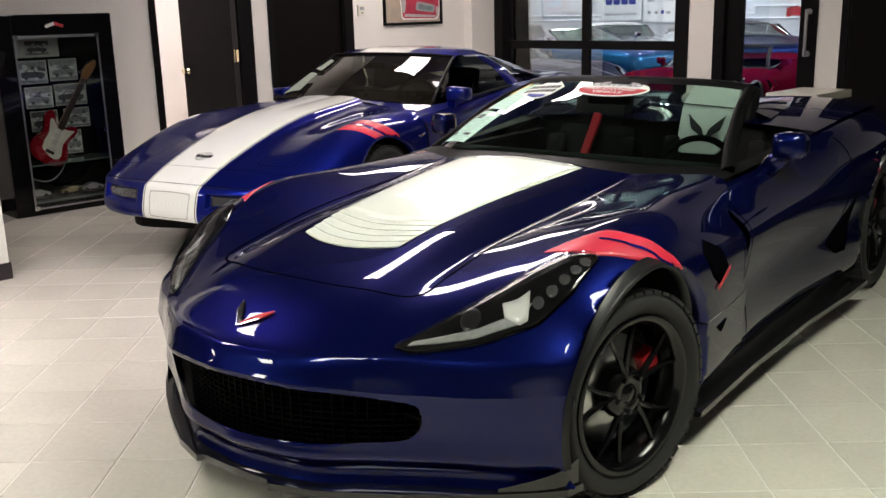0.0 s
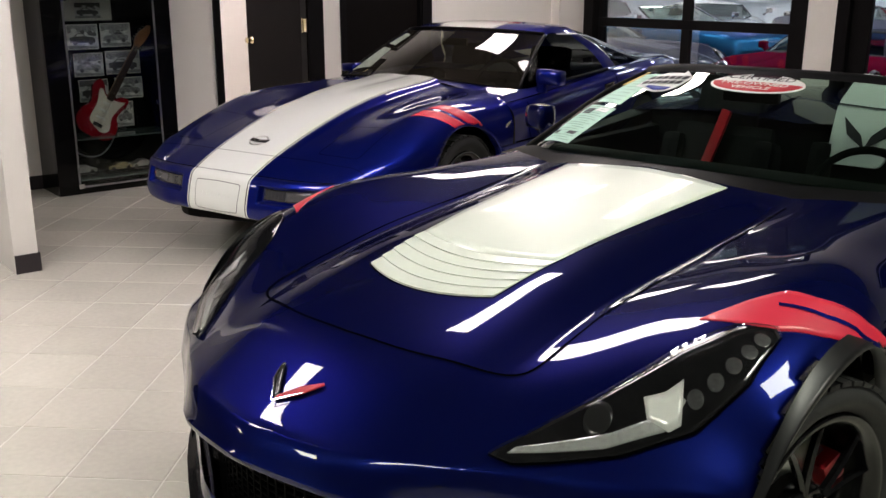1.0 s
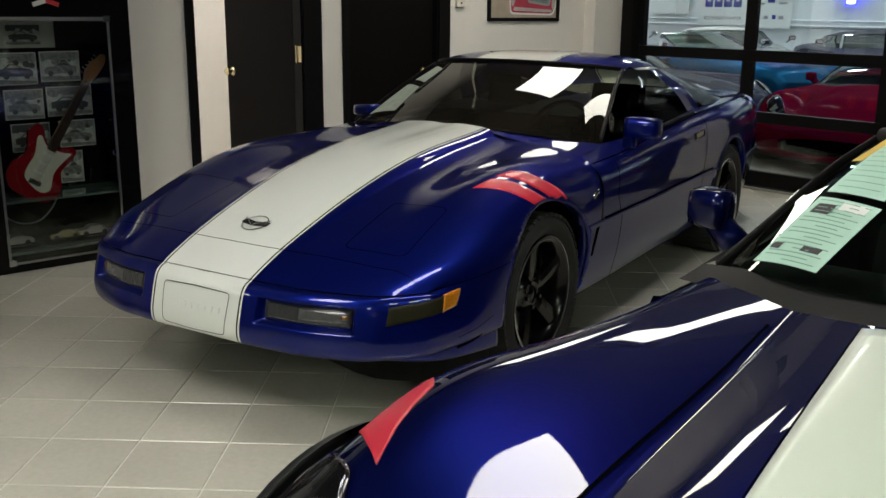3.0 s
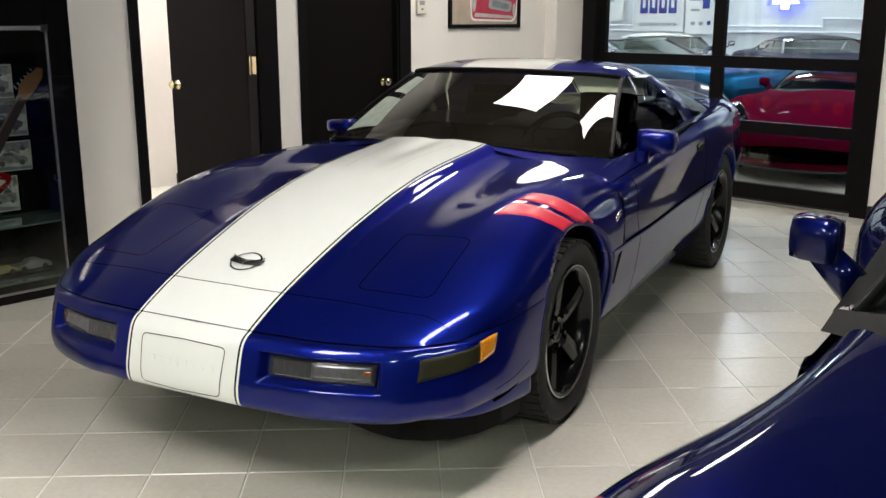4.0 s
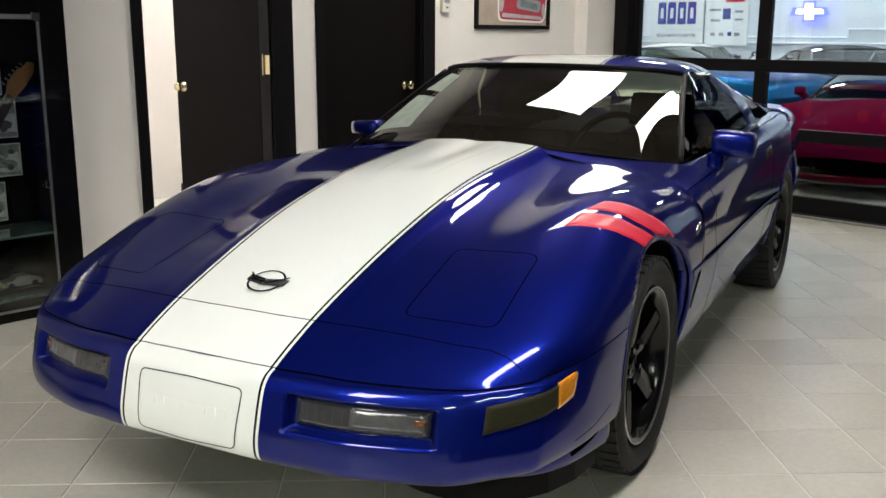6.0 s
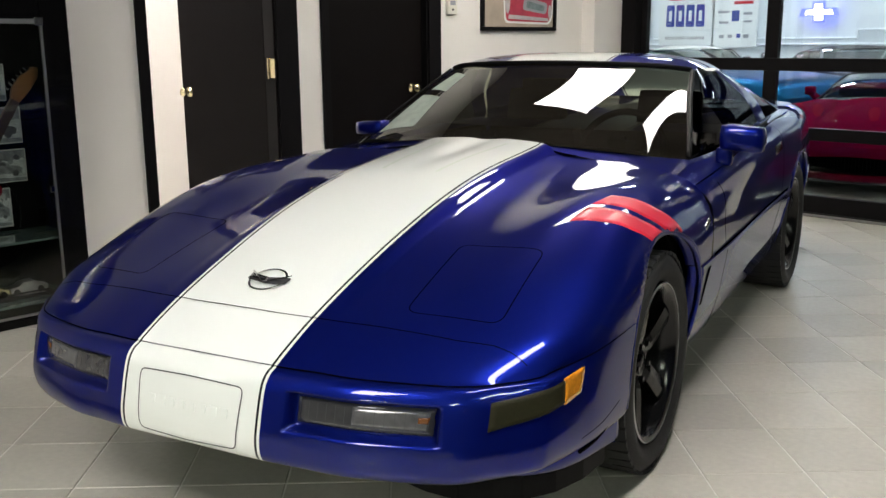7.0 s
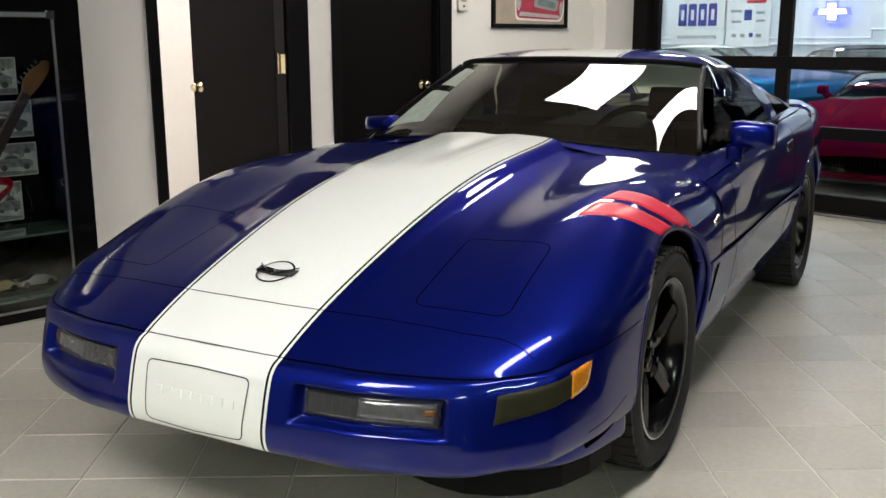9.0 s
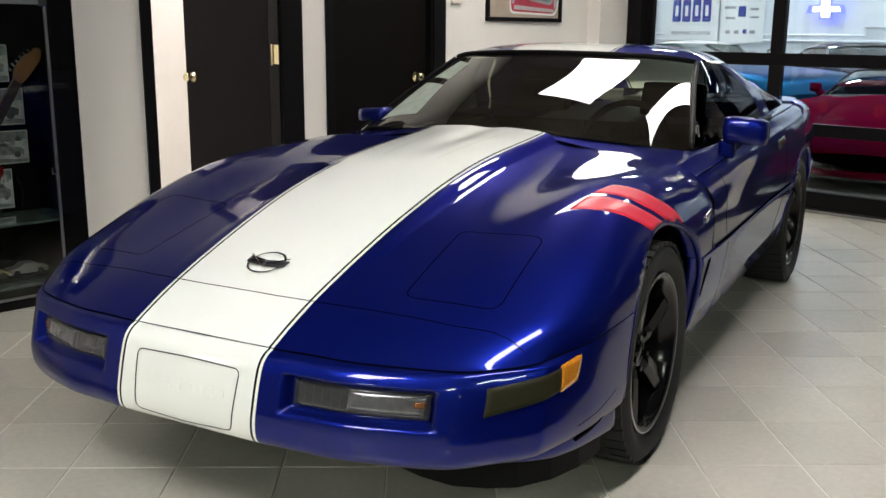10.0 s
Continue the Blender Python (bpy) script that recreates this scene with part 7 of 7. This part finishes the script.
# ---- cars in the hall ----
def classic(m, paint_mat, roof, label, length=4.7, height=1.33, open_top=False):
    """An older saloon or convertible: slab flanks, long hood and deck, upright cabin, chrome bumpers."""
    car = empty("classic_car", m, label, "car", "cars in the hall")
    L, W = length, 0.90
    ys = [0.0, 0.10, 0.5, 1.3, 1.75, 2.4, 3.2, 3.9, L - 0.1, L]
    zt = [0.62, 0.80, 0.86, 0.90, 0.92, 0.92, 0.92, 0.90, 0.84, 0.66]
    wd = [0.78, 0.86, 0.89, 0.90, 0.90, 0.90, 0.90, 0.89, 0.86, 0.80]
    net_rows = []
    for y, z, w in zip(ys, zt, wd):
        net_rows.append([(0, y, z + 0.03), (w * 0.5, y, z + 0.025), (w * 0.85, y, z + 0.01), (w * 0.97, y, z - 0.04), (w, y, z - 0.16), (w * 0.985, y, 0.42), (w * 0.93, y, 0.22)])
    arches = [(0.85, 0.33, 0.37, 0.5), (L - 1.0, 0.33, 0.37, 0.5)]
    part("body", panels([net(net_rows, 5, 4)], arches=arches), paint_mat, car, smooth=True)
    for y, s in ((0.0, -1), (L, 1)):
        nose = [[(x, y + s * 0.02, z) for x in (0, 0.3, 0.6, 0.79)] for z in (0.66, 0.5, 0.3)]
        part("end_panel", panels([net(nose, 3, 3)]), paint_mat, car, smooth=True)
        bm = bmesh.new()
        add_box(bm, -0.86, 0.86, y + s * 0.02 - 0.04, y + s * 0.02 + 0.08 * s + 0.04, 0.40, 0.50, 0.025)
        part("bumper", bm, M["chrome"], car, smooth=True)
    base = [(0, 1.45, 0.95), (0.4, 1.50, 0.94), (0.68, 1.62, 0.93)]
    top = [(0, 1.95, height - 0.03), (0.35, 1.97, height - 0.035), (0.56, 2.03, height - 0.06)]
    part("windscreen", panels([net([base, top], 4, 3, 0)]), M["tint"], car, smooth=True)
    bm = bmesh.new()
    for s in (1, -1):
        add_rod(bm, (s * 0.69, 1.61, 0.92), (s * 0.57, 2.03, height - 0.05), 0.018, 8)
    add_rod(bm, (-0.57, 2.03, height - 0.05), (0.57, 2.03, height - 0.05), 0.016, 8)
    part("windscreen_frame", bm, M["chrome"], car)
    if not open_top:
        rf = [[(0, 1.95, height - 0.02), (0.35, 1.97, height - 0.03), (0.57, 2.03, height - 0.06)], [(0, 2.4, height + 0.02), (0.38, 2.4, height), (0.60, 2.4, height - 0.06)], [(0, 3.0, height), (0.38, 3.0, height - 0.02), (0.60, 3.0, height - 0.08)], [(0, 3.45, height - 0.14), (0.42, 3.45, height - 0.16), (0.66, 3.42, height - 0.22)], [(0, 3.75, 0.95), (0.45, 3.72, 0.94), (0.74, 3.65, 0.93)]]
        part("roof", panels([net(rf, 4, 4)]), roof, car, smooth=True)
        side = [[(0.69, 1.66, 0.925), (0.71, 2.4, 0.925), (0.72, 3.1, 0.925)], [(0.575, 2.05, height - 0.07), (0.605, 2.4, height - 0.07), (0.61, 3.0, height - 0.09)]]
        both("side_window", [net(side, 3, 4, 0)], M["tint"], car)
        both("rear_pillar", [net([[(0.72, 3.1, 0.925), (0.74, 3.65, 0.925)], [(0.61, 3.0, height - 0.09), (0.68, 3.42, height - 0.24)]], 3, 3, 0)], roof, car)
    box("cabin", -0.66, 0.66, 1.6, 3.5, 0.3, 0.90, M["interior"], car)
    box("floor_pan", -0.7, 0.7, 0.2, L - 0.2, 0.18, 0.4, M["black_plastic"], car)
    for s in (1, -1):
        for y in (0.85, L - 1.0):
            w = empty("wheel", pose(s * 0.76, y, 0.33, 0, 0, 0 if s > 0 else 180))
            w.parent = car
            lathe("tyre", [(0.09, 0.21), (0.10, 0.26), (0.08, 0.325), (-0.08, 0.325), (-0.10, 0.26), (-0.09, 0.21)], M["rubber"], w, 32)
            lathe("hubcap", [(0.085, 0.21), (0.07, 0.18), (0.10, 0.08), (0.11, 0.0)], M["chrome"], w, 24)
        if not open_top:
            bm = bmesh.new()
            add_rod(bm, (s * 0.62, -0.02, 0.66), (s * 0.62, 0.03, 0.66), 0.085, 18)
            part("headlamp", bm, M["chrome"], car)
        bm = bmesh.new()
        add_rod(bm, (s * 0.88, 1.62, 0.95), (s * 0.97, 1.62, 1.02), 0.012, 6)
        add_box(bm, s * 0.97 - 0.05, s * 0.97 + 0.05, 1.60, 1.66, 0.99, 1.06, 0.015)
        part("door_mirror", bm, M["chrome"], car)
        bm = bmesh.new()
        add_box(bm, s * 0.905 - 0.006, s * 0.905 + 0.006, 0.4, L - 0.5, 0.70, 0.725)
        part("side_trim", bm, M["chrome"], car)
    return car


classic(room(-2.15, 8.05, 0, 84), M["teal_paint"], M["vinyl_black"], "bright turquoise classic convertible with chrome trim", 4.9, 1.18, True)
classic(room(-6.85, 9.55, 0, 40), M["dark_red"], M["vinyl_black"], "dark red classic coupe with a black roof", 3.9, 1.15)
classic(room(-4.25, 9.55, 0, 40), M["silver_paint"], M["vinyl_white"], "silver classic coupe with a pale vinyl roof", 3.9, 1.15)
classic(room(-1.65, 9.55, 0, 40), M["navy_paint"], M["vinyl_black"], "dark blue classic coupe with a black vinyl roof", 3.9, 1.15)
classic(room(0.95, 9.55, 0, 40), M["dark_red"], M["vinyl_black"], "dark red classic coupe with a black roof", 3.9, 1.15)
classic(room(4.9, 10.6, 0, 55), M["navy_paint"], M["vinyl_black"], "dark blue classic coupe with a black roof", 4.1, 1.22)
classic(room(3.4, 6.3, 0, 35), M["dark_red"], M["vinyl_black"], "dark red classic coupe beside the glass door", 4.3, 1.25)


# ---- floor tiles, the nearest as pieces of their own ----
def lay_tiles():
    turn = Matrix.Rotation(radians(TILE_TURN), 4, "Z")
    e, n_ = Vector((math.cos(radians(TILE_TURN)), math.sin(radians(TILE_TURN)), 0)), Vector((-math.sin(radians(TILE_TURN)), math.cos(radians(TILE_TURN)), 0))
    corner = Vector((0.99, 0.013, 0))
    ce, cn = corner.dot(e), corner.dot(n_)
    bm = bmesh.new()
    add_box(bm, 0.0027, TILE_E - 0.0027, 0.0027, TILE_N - 0.0027, -0.008, 0.0)
    bmesh.ops.bevel(bm, geom=[g for g in bm.edges if all(v.co.z > -0.001 for v in g.verts)], offset=0.0018, segments=1, affect="EDGES")
    me = bpy.data.meshes.new("tile")
    bm.to_mesh(me)
    bm.free()
    me.materials.append(M["tile"])
    back = ROOM.inverted()
    verts, faces = [], []
    base_v = [v.co.copy() for v in me.vertices]
    base_f = [tuple(p.vertices) for p in me.polygons]
    cells = []
    for i in range(-45, 60):
        for j in range(-45, 60):
            a, b = ce + i * TILE_E, cn + j * TILE_N
            mid = e * (a + TILE_E / 2) + n_ * (b + TILE_N / 2)
            r = back @ mid
            if not (-2.9 < r.x < 7.4 and -9.7 < r.y < 9.3):
                continue
            # the stretch of open floor round the two cars' noses and beside the coupe
            near = abs(mid.x - 0.7) / 2.6 + abs(mid.y - 0.6) / 4.0
            cells.append((near, a, b))
    cells.sort()
    for k, (near, a, b) in enumerate(cells):
        m = Matrix.Translation(e * a + n_ * b) @ turn @ Matrix.Translation((0, 0, random.uniform(-0.0004, 0.0)))
        if k < 290:
            o = new("tile", me)
            o.parent = floor
            o.matrix_basis = back @ m
        else:
            s = len(verts)
            verts += [back @ (m @ v) for v in base_v]
            faces += [tuple(q + s for q in f) for f in base_f]
    rest = link("tiles_beyond", verts, faces, M["tile"], floor)
    tagged(rest, "more of the same beige tiles", "", "", "stuff")


lay_tiles()
